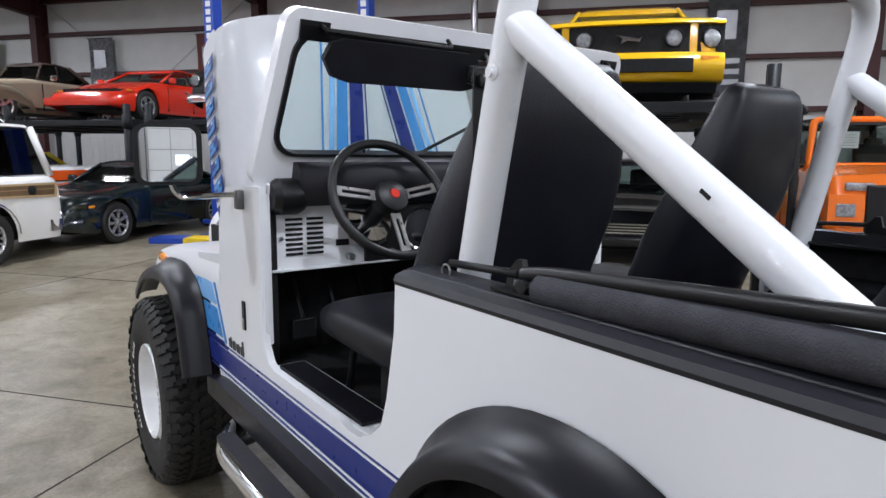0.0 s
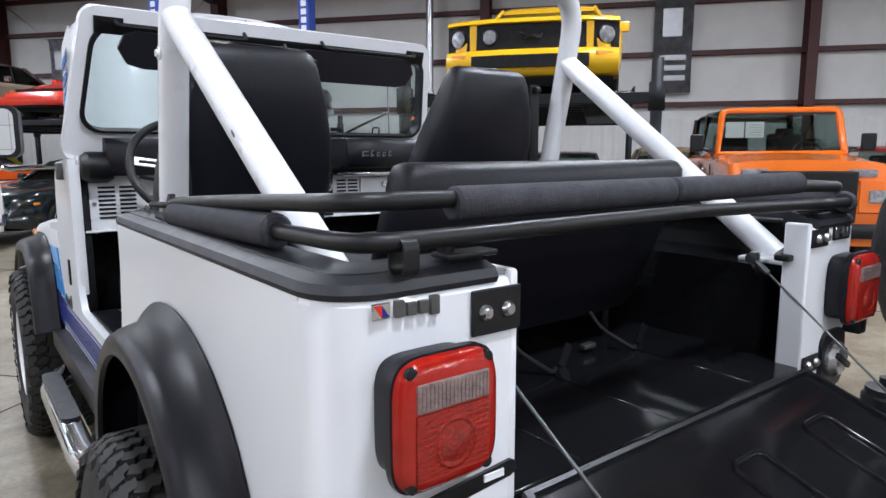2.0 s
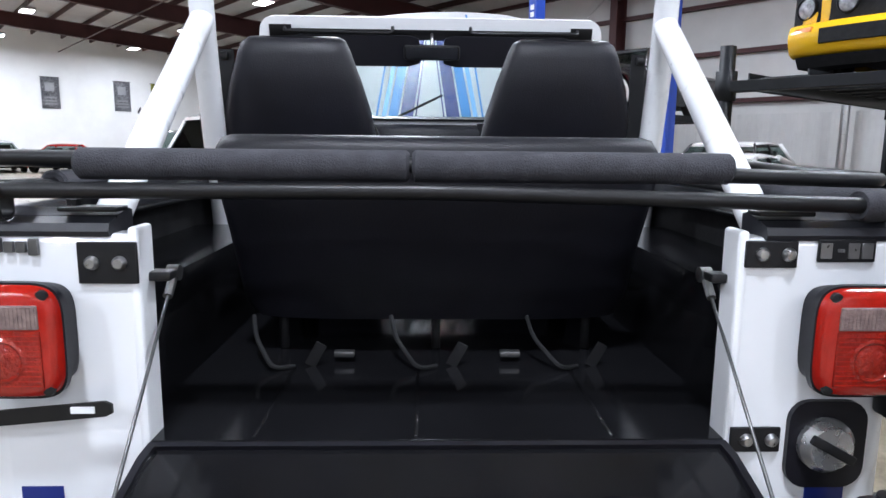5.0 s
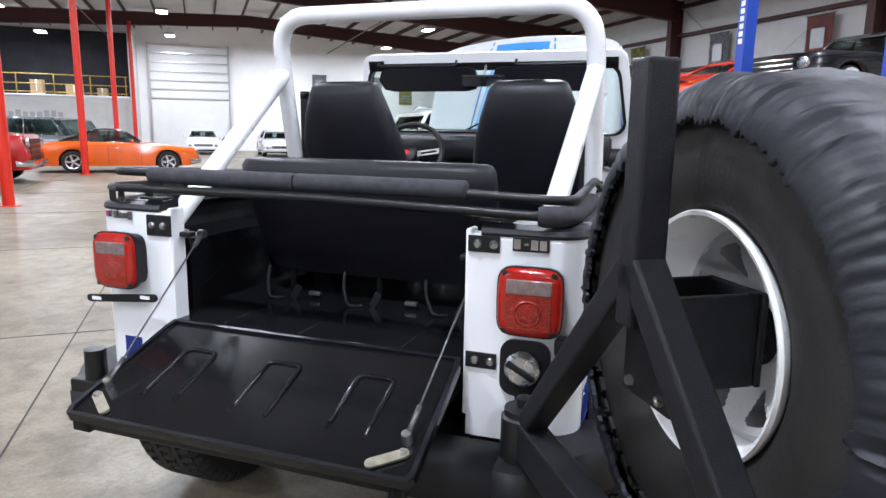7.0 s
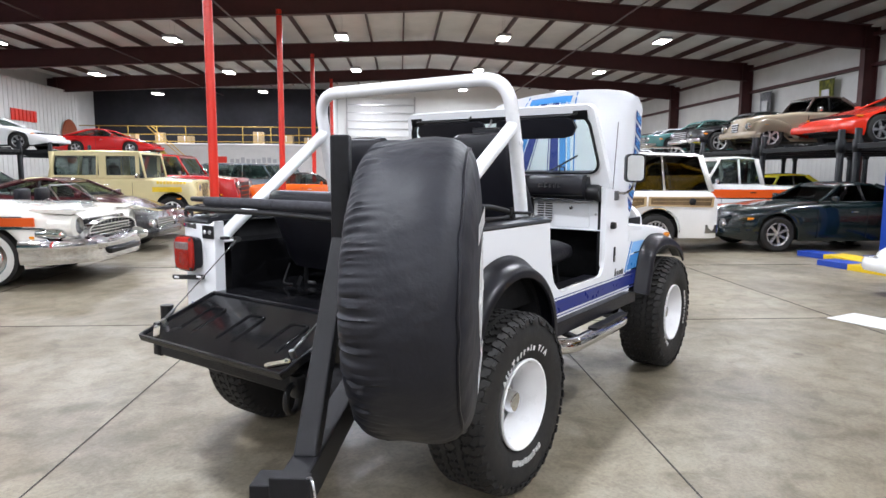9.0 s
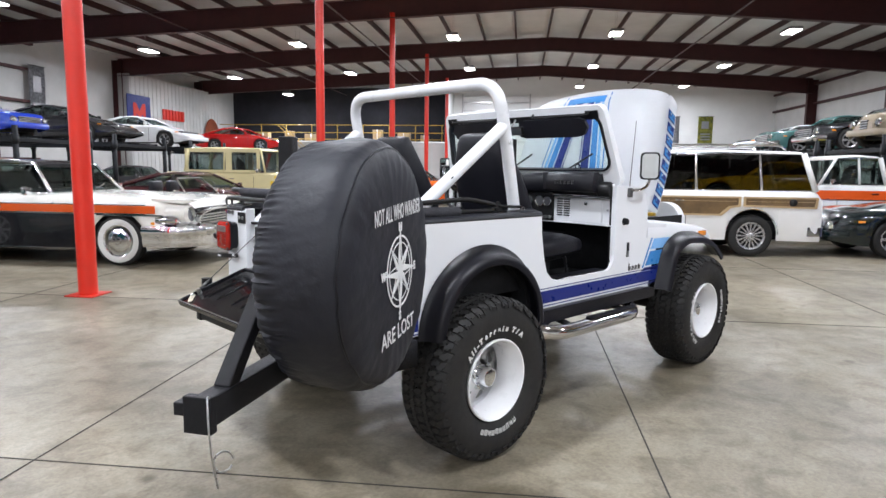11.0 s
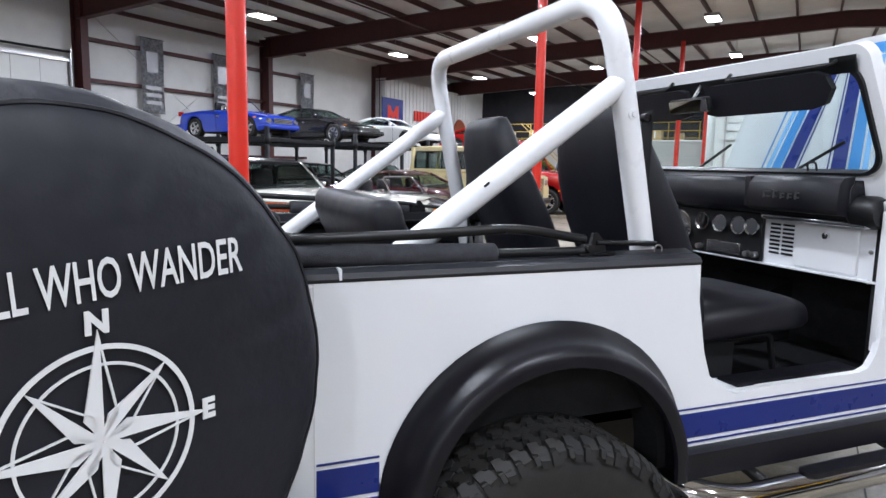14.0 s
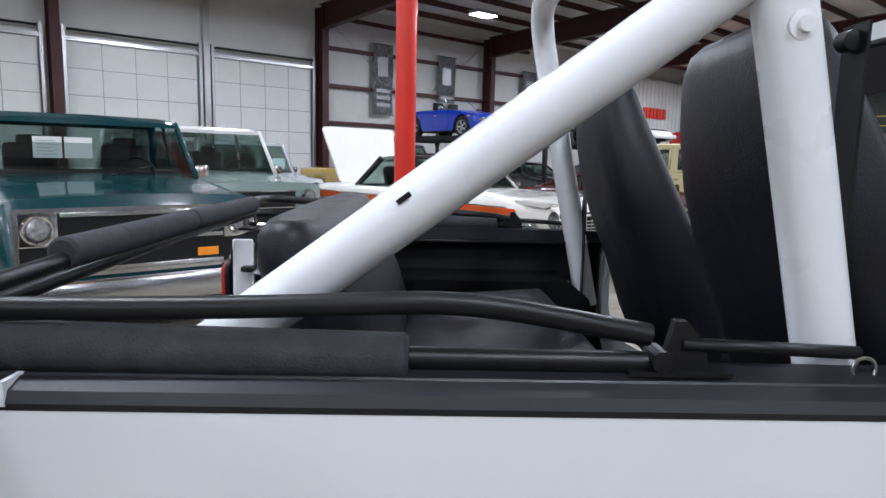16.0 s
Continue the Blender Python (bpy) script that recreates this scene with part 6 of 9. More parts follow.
    for k in range(8):
        a = math.pi / 2 + k * math.pi / 4
        long = k % 2 == 0
        r, w = (0.148, 0.026) if long else (0.122, 0.022)
        d, n_ = Vector((math.cos(a), math.sin(a))), Vector((-math.sin(a), math.cos(a)))
        base = 0.036 if long else 0.034
        tri = [(d.x * r, d.y * r), (d.x * base * 0.9 + n_.x * w * 0.85, d.y * base * 0.9 + n_.y * w * 0.85), (0, 0)]
        tri2 = [(d.x * r, d.y * r), (0.002 * d.x, 0.002 * d.y), (d.x * base * 0.9 - n_.x * w * 0.85, d.y * base * 0.9 - n_.y * w * 0.85)]
        jp("compass_point", moved(prism(tri, "z", 0.0075, 0.0105), cm), M_DECALW, cov)
        o = tri2
        c = (sum(p[0] for p in o) / 3, sum(p[1] for p in o) / 3)
        i = [(c[0] + (p[0] - c[0]) * 0.7, c[1] + (p[1] - c[1]) * 0.7) for p in o]
        jp("compass_point", moved(ring_prism(o, i, "z", 0.0075, 0.0105), cm), M_DECALW, cov)


def moved_builder(fn, shift):
    """Run a builder and move all that it made."""
    before = set(bpy.data.meshes)
    fn()
    for me in set(bpy.data.meshes) - before:
        me.transform(Matrix.Translation(shift))


def build_mirrors():
    for s in (1, -1):
        c = Vector((1.42, s * 0.965, 1.452)) if s > 0 else Vector((1.50, s * 0.845, 1.487))
        m = Matrix.Translation(c) @ Matrix.Rotation(radians(-s * (16 if s > 0 else 32)), 4, "Z")
        o = round_rect(-0.092, 0.092, -0.088, 0.088, 0.03) if s > 0 else round_rect(-0.06, 0.06, -0.088, 0.088, 0.026)
        mir = jp("side_mirror", moved(prism(o, "x", -0.015, 0.035, 0.010), m), M_BLACKSATIN, label="black framed side mirror on a chrome arm")
        i = [(x * 0.84, z * 0.885) for x, z in o]
        jp("mirror_glass", moved(prism(i, "x", -0.0185, -0.0145), m), M_MIRROR, mir)
        a = Vector((1.40, s * (HW - 0.0), 1.33))
        jp("mirror_arm", tube(rounded([a, a + Vector((0.02, s * 0.06, 0.0)), c + Vector((0.02, -s * 0.02, -0.13)), c + Vector((0.02, 0, -0.05))], 0.04, 5), 0.009, 10), M_CHROME, mir, "chrome mirror arm")
        jp("mirror_base", box(1.385, 1.42, *sorted((s * (HW - 0.005), s * (HW + 0.022))), 1.285, 1.345, 0.006), M_DARKSTEEL, mir)
        if s < 0:
            jp("cowl_vent", moved(lathe([(0, 0.03), (0.020, 0.026), (0.024, 0.0)], 16, "y"), Matrix.Translation((1.36, s * HW, 1.13)) @ Matrix.Rotation(0 if s > 0 else math.pi, 4, "Z")), M_BLACKSATIN)
    jp("antenna", tube([(1.50, -0.705, 1.33), (1.53, -0.715, 1.78)], 0.0028, 6), M_DARKSTEEL, label="thin steel whip antenna")


for fn in (build_tub, build_stripes, build_flares_fenders, build_wheels, build_roll_bar, build_windshield, build_hood, build_dash, build_seats,
           build_soft_top_bows, lambda: moved_builder(build_tail, (0.018, -0.004, -0.004)), lambda: moved_builder(build_tailgate, (0.018, 0, -0.004)), build_bumper_carrier, build_mirrors):
    fn()


# ---- other vehicles: x forward, wheels on z = 0 ----
PAINTS = {}


def car_paint(color):
    key = "paint_%02x%02x%02x" % tuple(int(c * 255) for c in color)
    if key not in PAINTS:
        PAINTS[key] = paint(key, color)
    return PAINTS[key]


CAR_WHEELS = {}


def car_wheel(r, w, kind, parent, m):
    key = (round(r, 3), round(w, 3), kind)
    if key not in CAR_WHEELS:
        ty = lathe([(r * 0.62, -w * 0.42), (r * 0.70, -w * 0.5), (r * 0.90, -w * 0.5), (r * 0.985, -w * 0.40), (r, 0), (r * 0.985, w * 0.40), (r * 0.90, w * 0.5), (r * 0.70, w * 0.5), (r * 0.62, w * 0.42)], 36, "y", cap=False)
        well = lathe([(r * 0.60, w * 0.36), (r * 0.56, w * 0.10), (0, w * 0.12)], 30, "y", cap=False)
        lip = lathe([(r * 0.62, w * 0.40), (r * 0.655, w * 0.47), (r * 0.64, w * 0.49), (r * 0.59, w * 0.45), (r * 0.57, w * 0.34)], 36, "y", cap=False)
        hubcap = lathe([(r * 0.17, w * 0.30), (r * 0.16, w * 0.42), (r * 0.10, w * 0.46), (0, w * 0.47)], 20, "y")
        n, half = {"spoke": (5, 0.085), "mesh": (16, 0.026), "white": (8, 0.05), "star": (7, 0.06)}.get(kind, (0, 0))
        sp = []
        for k in range(n):
            o = [(r * 0.12, -r * half * 0.8), (r * 0.60, -r * half * 1.25), (r * 0.60, r * half * 1.25), (r * 0.12, r * half * 0.8)]
            sp.append(moved(prism([(a, b) for a, b in o], "y", w * 0.28, w * 0.42, 0.003), Matrix.Rotation(2 * math.pi * k / n, 4, "Y")))
        if kind == "cap":
            sp.append(lathe([(r * 0.60, w * 0.40), (r * 0.52, w * 0.36), (r * 0.44, w * 0.44), (r * 0.30, w * 0.50), (r * 0.16, w * 0.52), (r * 0.13, w * 0.58), (0, w * 0.60)], 30, "y"))
        face = merge(lip, hubcap, *sp)
        o = {"tyre": (ty, M_RUBBER), "rim": (face, M_RIM if kind == "white" else M_CHROME if kind == "cap" else M_ALLOY), "wheel_well": (well, M_BLACKSATIN)}
        if kind == "cap":
            o["whitewall"] = (lathe([(r * 0.64, w * 0.50), (r * 0.72, w * 0.512), (r * 0.86, w * 0.512), (r * 0.88, w * 0.49)], 36, "y", cap=False), M_WHITEWALLTYRE)
        CAR_WHEELS[key] = {k: v for k, v in o.items()}
        objs = {}
        wh = new("wheel")
        for k, (bm, mt) in o.items():
            objs[k] = part(k, bm, mt, wh)
        CAR_WHEELS[key] = objs
    else:
        wh = new("wheel")
        for k, ob in CAR_WHEELS[key].items():
            c = ob.copy()
            scene.collection.objects.link(c)
            c.parent = wh
    wh.parent = parent
    wh.matrix_basis = m
    return wh


def lerp_table(tab, x):
    if x <= tab[0][0]:
        return tab[0][1]
    for (a, b), (c, d) in zip(tab, tab[1:]):
        if x <= c:
            f = (x - a) / (c - a)
            f = f * f * (3 - 2 * f)
            return b + (d - b) * f
    return tab[-1][1]


# length, width, wheelbase, front overhang, wheel radius, top-line table (x from nose as a share, height), cabin: (base front, top front, top rear, base rear) shares, roof height
STYLES = {
    "sedan": dict(L=4.9, W=1.80, wb=2.85, fo=0.90, r=0.33, top=[(0, 0.55), (0.03, 0.72), (0.30, 0.92), (0.34, 0.95), (0.80, 0.96), (0.97, 0.90), (1, 0.60)], cab=(0.33, 0.45, 0.70, 0.84), roof=1.38),
    "coupe": dict(L=4.5, W=1.82, wb=2.5, fo=0.95, r=0.33, top=[(0, 0.42), (0.03, 0.58), (0.32, 0.88), (0.36, 0.90), (0.78, 0.94), (0.97, 0.90), (1, 0.55)], cab=(0.34, 0.50, 0.66, 0.90), roof=1.26),
    "muscle": dict(L=4.75, W=1.86, wb=2.74, fo=0.92, r=0.34, top=[(0, 0.55), (0.02, 0.78), (0.34, 0.93), (0.38, 0.95), (0.80, 0.98), (0.98, 0.90), (1, 0.6)], cab=(0.37, 0.48, 0.66, 0.84), roof=1.36),
    "classic": dict(L=5.5, W=2.0, wb=3.1, fo=0.95, r=0.36, top=[(0, 0.60), (0.02, 0.92), (0.10, 0.98), (0.34, 1.02), (0.40, 1.01), (0.72, 1.0), (0.95, 0.99), (0.99, 0.88), (1, 0.6)], cab=(0.37, 0.44, 0.66, 0.74), roof=1.48),
    "suv": dict(L=4.75, W=1.90, wb=2.76, fo=0.85, r=0.36, top=[(0, 0.62), (0.02, 0.98), (0.27, 1.06), (0.32, 1.08), (0.97, 1.08), (1, 0.95)], cab=(0.29, 0.37, 0.93, 0.975), roof=1.74),
    "pickup": dict(L=4.9, W=1.98, wb=2.92, fo=0.85, r=0.38, top=[(0, 0.62), (0.015, 1.10), (0.28, 1.20), (0.32, 1.22), (0.56, 1.20), (0.60, 1.16), (0.99, 1.14), (1, 0.9)], cab=(0.29, 0.36, 0.53, 0.56), roof=1.80),
    "jeep": dict(L=3.75, W=1.62, wb=2.37, fo=0.60, r=0.40, top=[(0, 0.80), (0.015, 1.16), (0.30, 1.24), (0.34, 1.22), (0.97, 1.20), (1, 0.95)], cab=(0.33, 0.37, 0.93, 0.96), roof=1.82),
    "roadster": dict(L=3.9, W=1.52, wb=2.31, fo=0.75, r=0.31, top=[(0, 0.50), (0.02, 0.68), (0.34, 0.84), (0.40, 0.85), (0.72, 0.86), (0.96, 0.80), (1, 0.5)], cab=(0.38, 0.46, 0.60, 0.70), roof=1.18),
    "tourer": dict(L=4.76, W=1.79, wb=2.59, fo=0.98, r=0.33, top=[(0, 0.52), (0.015, 0.70), (0.05, 0.78), (0.14, 0.83), (0.38, 0.92), (0.42, 0.93), (0.76, 0.95), (0.97, 0.84), (1, 0.58)], cab=(0.375, 0.485, 0.63, 0.80), roof=1.27),
    "long_jeep": dict(L=4.45, W=1.62, wb=2.63, fo=0.62, r=0.38, top=[(0, 0.80), (0.012, 1.10), (0.27, 1.17), (0.30, 1.17), (0.97, 1.17), (1, 0.95)], cab=(0.285, 0.315, 0.80, 0.83), roof=1.86),
    "hotrod": dict(L=4.3, W=1.70, wb=2.85, fo=0.55, r=0.34, top=[(0, 0.62), (0.03, 0.84), (0.15, 0.92), (0.36, 1.0), (0.40, 1.0), (0.70, 1.0), (0.90, 0.78), (1, 0.45)], cab=(0.38, 0.44, 0.62, 0.84), roof=1.42),
}


def cabin_glass(c, X, cab, zb0, zb3, zr, bw, tw, style, pane_mat):
    """Separate see-through panes over seats, dash and steering wheel."""
    f0, f1, f2, f3 = cab
    zt = zr - 0.05
    def pane(name, pts):
        bm = bmesh.new()
        bm.faces.new([bm.verts.new(p) for p in pts])
        bmesh.ops.solidify(bm, geom=bm.faces[:], thickness=0.005)
        part(name, bm, pane_mat, c).visible_shadow = False
    pane("windshield", [(X(f0), bw, zb0), (X(f1), tw, zt), (X(f1), -tw, zt), (X(f0), -bw, zb0)])
    pane("rear_window", [(X(f3), bw * 0.97, zb3), (X(f2), tw, zt), (X(f2), -tw, zt), (X(f3), -bw * 0.97, zb3)])
    for s in (1, -1):
        pane("side_window", [(X(f0), s * bw, zb0), (X(f1), s * tw, zt), (X(f2), s * tw, zt), (X(f3), s * bw * 0.97, zb3)])
    zb = min(zb0, zb3)
    part("cabin_trim", box(X(f3) + 0.10, X(f0) - 0.16, -bw * 0.93, bw * 0.93, zb - 0.05, zb + 0.034, 0.01), M_CARPET, c)
    part("dashboard", box(X(f0) - 0.50, X(f0) - 0.28, -bw * 0.86, bw * 0.86, zb - 0.02, zb + 0.08, 0.03), M_VINYL, c)
    part("steering_wheel", moved(tube([(0, 0.18 * math.cos(a * math.pi / 10), 0.18 * math.sin(a * math.pi / 10)) for a in range(21)], 0.014, 8, cap=False), Matrix.Translation((X(f1) + 0.08, bw * 0.45, zb + 0.04)) @ Matrix.Rotation(-0.4, 4, "Y")), M_BLACKSATIN, c)
    rows = [(f1 + f2) / 2 - (0.05 if style == "suv" else 0.0)]
    if style in ("sedan", "classic", "suv"):
        rows.append(f2 - 0.02 if style != "suv" else (f1 + f2) / 2 + 0.13)
    for k, f in enumerate(rows):
        for s in (1, -1):
            part("seat_back", moved(box(-0.06, 0.06, -0.24, 0.24, -0.04, min(0.34, zr - zb - 0.16), 0.05), Matrix.Translation((X(f), s * bw * 0.48, zb)) @ Matrix.Rotation(-0.18, 4, "Y")), M_SEATGREY, c)
            part("headrest", moved(box(-0.045, 0.045, -0.12, 0.12, 0.30, 0.42, 0.035), Matrix.Translation((X(f), s * bw * 0.48, zb)) @ Matrix.Rotation(-0.18, 4, "Y")), M_SEATGREY, c) if k == 0 and zr - zb > 0.5 and style not in ("classic", "hotrod") else None


M_SEATGREY = material("dark_seat_cloth", (0.03, 0.028, 0.026), 0.7, var=0.3, scale=8)


def car(name, style, color, u, v, heading, label, z=0.0, roof_color=None, wheel="spoke", lower=None, stripe=None, glass=True, lift=0.0, group="parked show vehicles", face="round", wood=False, upper=None, hardtop=False):
    st = STYLES[style]
    L, W, wb, fo, r = st["L"], st["W"], st["wb"], st["fo"], st["r"]
    hw = W / 2
    body_mat = car_paint(color)
    c = thing(name, label, "car", HALL @ Matrix.Translation((u, v, z)) @ Matrix.Rotation(radians(heading), 4, "Z"), group)
    xf = L / 2 - fo
    xr = xf - wb
    bot = r * 0.62 + lift
    wr = r * 1.16
    xs = sorted(set([L / 2 - L * k / 46 for k in range(47)] + [xf + wr * math.cos(math.pi * k / 10) for k in range(11)] + [xr + wr * math.cos(math.pi * k / 10) for k in range(11)]), reverse=True)
    boxy = style in ("suv", "pickup", "jeep", "long_jeep")
    rings = []
    for x in xs:
        f = (L / 2 - x) / L
        zt = lerp_table(st["top"], f) + lift
        end = max(0.0, (abs(x) / (L / 2) - (0.93 if boxy else 0.80)) / (0.07 if boxy else 0.20))
        w = hw * (1 - (0.07 if boxy else 0.16) * end ** 2)
        if style == "hotrod":
            w *= 0.80 - 0.22 * max(0.0, 1 - f / 0.36)
        zb = bot + (0.08 * end if not boxy else 0)
        for xc in (xf, xr):
            d = abs(x - xc)
            if d < wr and style != "hotrod":
                zb = max(zb, r + lift * 0.6 + math.sqrt(max(0.0, wr * wr - d * d)))
        zb = min(zb, zt - 0.08)
        sh = min(zt - 0.05, max(zb + 0.02, zt - (0.07 if boxy else 0.13)))
        mid = (zb + sh) / 2
        half = [(w * 0.955, zb), (w * 0.99, zb + (sh - zb) * 0.25), (w, zb + (sh - zb) * 0.6), (w * 0.985, sh), (w * 0.95, sh + (zt - sh) * 0.62), (w * 0.86, zt - 0.006), (w * 0.45, zt + 0.012), (0, zt + 0.02)]
        ring = [(x, y, zz) for y, zz in half] + [(x, -y, zz) for y, zz in reversed(half[:-1])]
        rings.append(ring)
    bm = loft(rings, cap=True, closed_ring=False)
    body = part("body", bm, body_mat, c, "", 42)
    part("underbody", merge(box(-L / 2 + 0.3, L / 2 - 0.3, -hw * 0.72, hw * 0.72, bot, min(bot + 0.45, 0.8 + lift)), box(xr - wr, xr + wr, -hw * 0.9, hw * 0.9, r + 0.05, r + wr * 0.6), box(xf - wr, xf + wr, -hw * 0.88, hw * 0.88, r + 0.05, r + wr * 0.6)), M_CARPET, c)
    # lower colour and side strips
    for s in (1, -1):
        if lower is not None:
            zt = r * 2.05 + lift
            part("lower_panel", box(xr + wr + 0.02, xf - wr - 0.02, *sorted((s * (hw - 0.01), s * (hw + 0.006))), bot + 0.02, 0.74, 0.004), car_paint(lower), c)
            part("lower_panel", box(-L / 2 + 0.25, xr - wr - 0.02, *sorted((s * (hw * 0.96), s * (hw + 0.004))), bot + 0.05, 0.74, 0.004), car_paint(lower), c)
        if stripe is not None:
            part("side_stripe", box(-L / 2 + 0.3, L / 2 - 0.36, *sorted((s * (hw - 0.012), s * (hw + 0.01))), 0.76, 0.87, 0.004), car_paint(stripe), c)
            part("chrome_trim", merge(box(-L / 2 + 0.3, L / 2 - 0.5, *sorted((s * (hw - 0.01), s * (hw + 0.014))), 0.745, 0.757), box(-L / 2 + 0.3, L / 2 - 0.5, *sorted((s * (hw - 0.01), s * (hw + 0.014))), 0.873, 0.885)), M_CHROME, c)
        if wood:
            # two framed panels: the front one climbs over the rear wheel arch
            xb = xr + wr * 0.72
            for o in ([(xf - wr - 0.08, 0.70), (xb + 0.20, 0.70), (xb + 0.06, 0.83), (xb - 0.10, 0.86), (xb - 0.10, 1.03), (xf - wr - 0.08, 1.03)], [(xb - 0.14, 0.86), (-L / 2 + 0.12, 0.84), (-L / 2 + 0.10, 1.03), (xb - 0.14, 1.03)]):
                cx, cz = sum(q[0] for q in o) / len(o), 0.935
                inn = [(q[0] + (0.04 if q[0] < cx else -0.04), q[1] + (0.028 if q[1] < cz else -0.028)) for q in o]
                part("wood_panel", prism(o, "y", *sorted((s * (hw - 0.02), s * (hw + 0.005)))), M_WOODPANEL, c, "wood-grain side panel")
                part("wood_trim", ring_prism(o, inn, "y", *sorted((s * (hw - 0.01), s * (hw + 0.012)))), M_TANTRIM, c, "light oak border")
                part("grain_line", merge(*[box(min(q[0] for q in inn) + 0.03, max(q[0] for q in inn) - 0.03, *sorted((s * hw, s * (hw + 0.007))), z_, z_ + 0.006) for z_ in (0.945,)]), M_TANTRIM, c)
        if upper is not None:
            part("upper_panel", box(-L / 2 + 0.03, L / 2 - 0.04, *sorted((s * (hw - 0.02), s * (hw + 0.005))), 0.90 + lift, 1.085 + lift, 0.004), car_paint(upper), c, "orange painted upper side")
            part("side_trim", box(-L / 2 + 0.03, L / 2 - 0.04, *sorted((s * (hw - 0.02), s * (hw + 0.010))), 0.88 + lift, 0.90 + lift, 0.003), M_CHROME, c)
        # door seams and handle
        for sx in ((0.36, 0.56) if style in ("coupe", "muscle", "pickup", "hotrod", "jeep", "long_jeep", "tourer") else (0.35, 0.53, 0.70)):
            x = L / 2 - L * sx
            if abs(x - xr) > wr and abs(x - xf) > wr:
                part("door_seam", box(x - 0.004, x + 0.004, *sorted((s * (hw - 0.03), s * (hw + 0.0015))), bot + 0.06, lerp_table(st["top"], sx) - 0.12 + lift), M_CARPET, c)
        part("door_handle", box(L / 2 - L * 0.52, L / 2 - L * 0.52 + 0.14, *sorted((s * (hw - 0.02), s * (hw + 0.02))), lerp_table(st["top"], 0.5) - 0.20 + lift, lerp_table(st["top"], 0.5) - 0.17 + lift, 0.006), M_CHROME, c)
        part("wing_mirror", box(L / 2 - L * (st["cab"][0] + 0.05), L / 2 - L * (st["cab"][0] + 0.05) + 0.09, *sorted((s * (hw - 0.02), s * (hw + 0.13))), lerp_table(st["top"], 0.4) - 0.02 + lift, lerp_table(st["top"], 0.4) + 0.11 + lift, 0.03), body_mat if style in ("coupe", "sedan", "muscle", "tourer") else M_CHROME, c)
    if upper is not None:
        rows = []
        for k in range(9):
            f = 0.004 + 0.30 * k / 8
            zt = lerp_table(st["top"], f) + lift
            rows.append([(L / 2 - L * f, y * hw, zt + dz) for y, dz in ((-0.93, -0.012), (-0.84, 0.006), (-0.45, 0.022), (0, 0.030), (0.45, 0.022), (0.84, 0.006), (0.93, -0.012))])
        part("hood_top", loft(rows, cap=False, closed_ring=False), car_paint(upper), c, "orange painted hood")
    # cabin: glass body, roof and pillars
    f0, f1, f2, f3 = st["cab"]
    zr = st["roof"] + lift
    zb0 = lerp_table(st["top"], f0) - 0.01 + lift
    zb3 = lerp_table(st["top"], f3) - 0.01 + lift
    X = lambda f: L / 2 - L * f
    bw, tw = hw * (0.93 if boxy else 0.86), hw * (0.84 if boxy else 0.66)
    if style == "hotrod":
        bw, tw = hw * 0.68, hw * 0.58
    if hardtop:
        tw = bw * 0.97
    if glass:
        cabin_glass(c, X, st["cab"], zb0, zb3, zr, bw, tw, style, M_DARKGLASS if wood or style in ("tourer", "hotrod") else M_CARGLASS)
        rm = car_paint(roof_color) if roof_color else body_mat
        # roof slab
        rr = []
        for f, dz, k in ((f1 - 0.012, -0.055, 0.97), (f1 + 0.01, -0.012, 1.0), ((f1 + f2) / 2, 0.012, 1.02), (f2 - 0.01, -0.012, 1.0), (f2 + 0.012, -0.06, 0.97)):
            w = tw * k + 0.015
            rr.append([(X(f), w, zr + dz - 0.035), (X(f), w * 0.97, zr + dz - 0.005), (X(f), w * 0.8, zr + dz + 0.012), (X(f), 0, zr + dz + 0.02), (X(f), -w * 0.8, zr + dz + 0.012), (X(f), -w * 0.97, zr + dz - 0.005), (X(f), -w, zr + dz - 0.035)])
        part("roof", loft(rr, cap=True), rm, c, "", 50)
        for s in (1, -1):
            pil = [((X(f0), s * bw, zb0), (X(f1), s * tw, zr - 0.04)), ((X(f3), s * bw * 0.97, zb3), (X(f2), s * tw, zr - 0.04))]
            fm = (f1 + f2) / 2 - (0.0 if style != "suv" else 0.09)
            pil.append(((X(fm + 0.005), s * (bw + 0.004), (zb0 + zb3) / 2), (X(fm), s * (tw + 0.004), zr - 0.04)))
            if style in ("suv",):
                pil.append(((X(fm + 0.23), s * (bw + 0.004), (zb0 + zb3) / 2), (X(fm + 0.22), s * (tw + 0.004), zr - 0.04)))
            for k, (a, b) in enumerate(pil):
                pm = body_mat if style in ("jeep", "long_jeep") and k == 0 else M_CHROME if (style == "classic" and k == 0) or (style == "suv" and k >= 2) else M_BLACKSATIN if k >= 2 and not boxy else rm
                part("pillar", tube([a, b], 0.030 if k == 0 else 0.05 if k == 1 else 0.024, 8), pm, c)
            if style in ("classic", "suv", "pickup") and not hardtop:
                part("window_trim", tube([(X(f0), s * (bw + 0.012), zb0 + 0.02), (X(f1), s * (tw + 0.016), zr - 0.055), (X(f2), s * (tw + 0.016), zr - 0.055), (X(f3), s * (bw * 0.97 + 0.012), zb3 + 0.02)], 0.010, 6), M_CHROME, c)
            part("belt_trim", tube([(X(f0) , s * (bw + 0.006), zb0 + 0.012), (X(f3), s * (bw * 0.97 + 0.006), zb3 + 0.012)], 0.012, 6), M_CHROME if style in ("classic", "sedan", "suv", "pickup", "muscle") else M_BLACKSATIN, c)
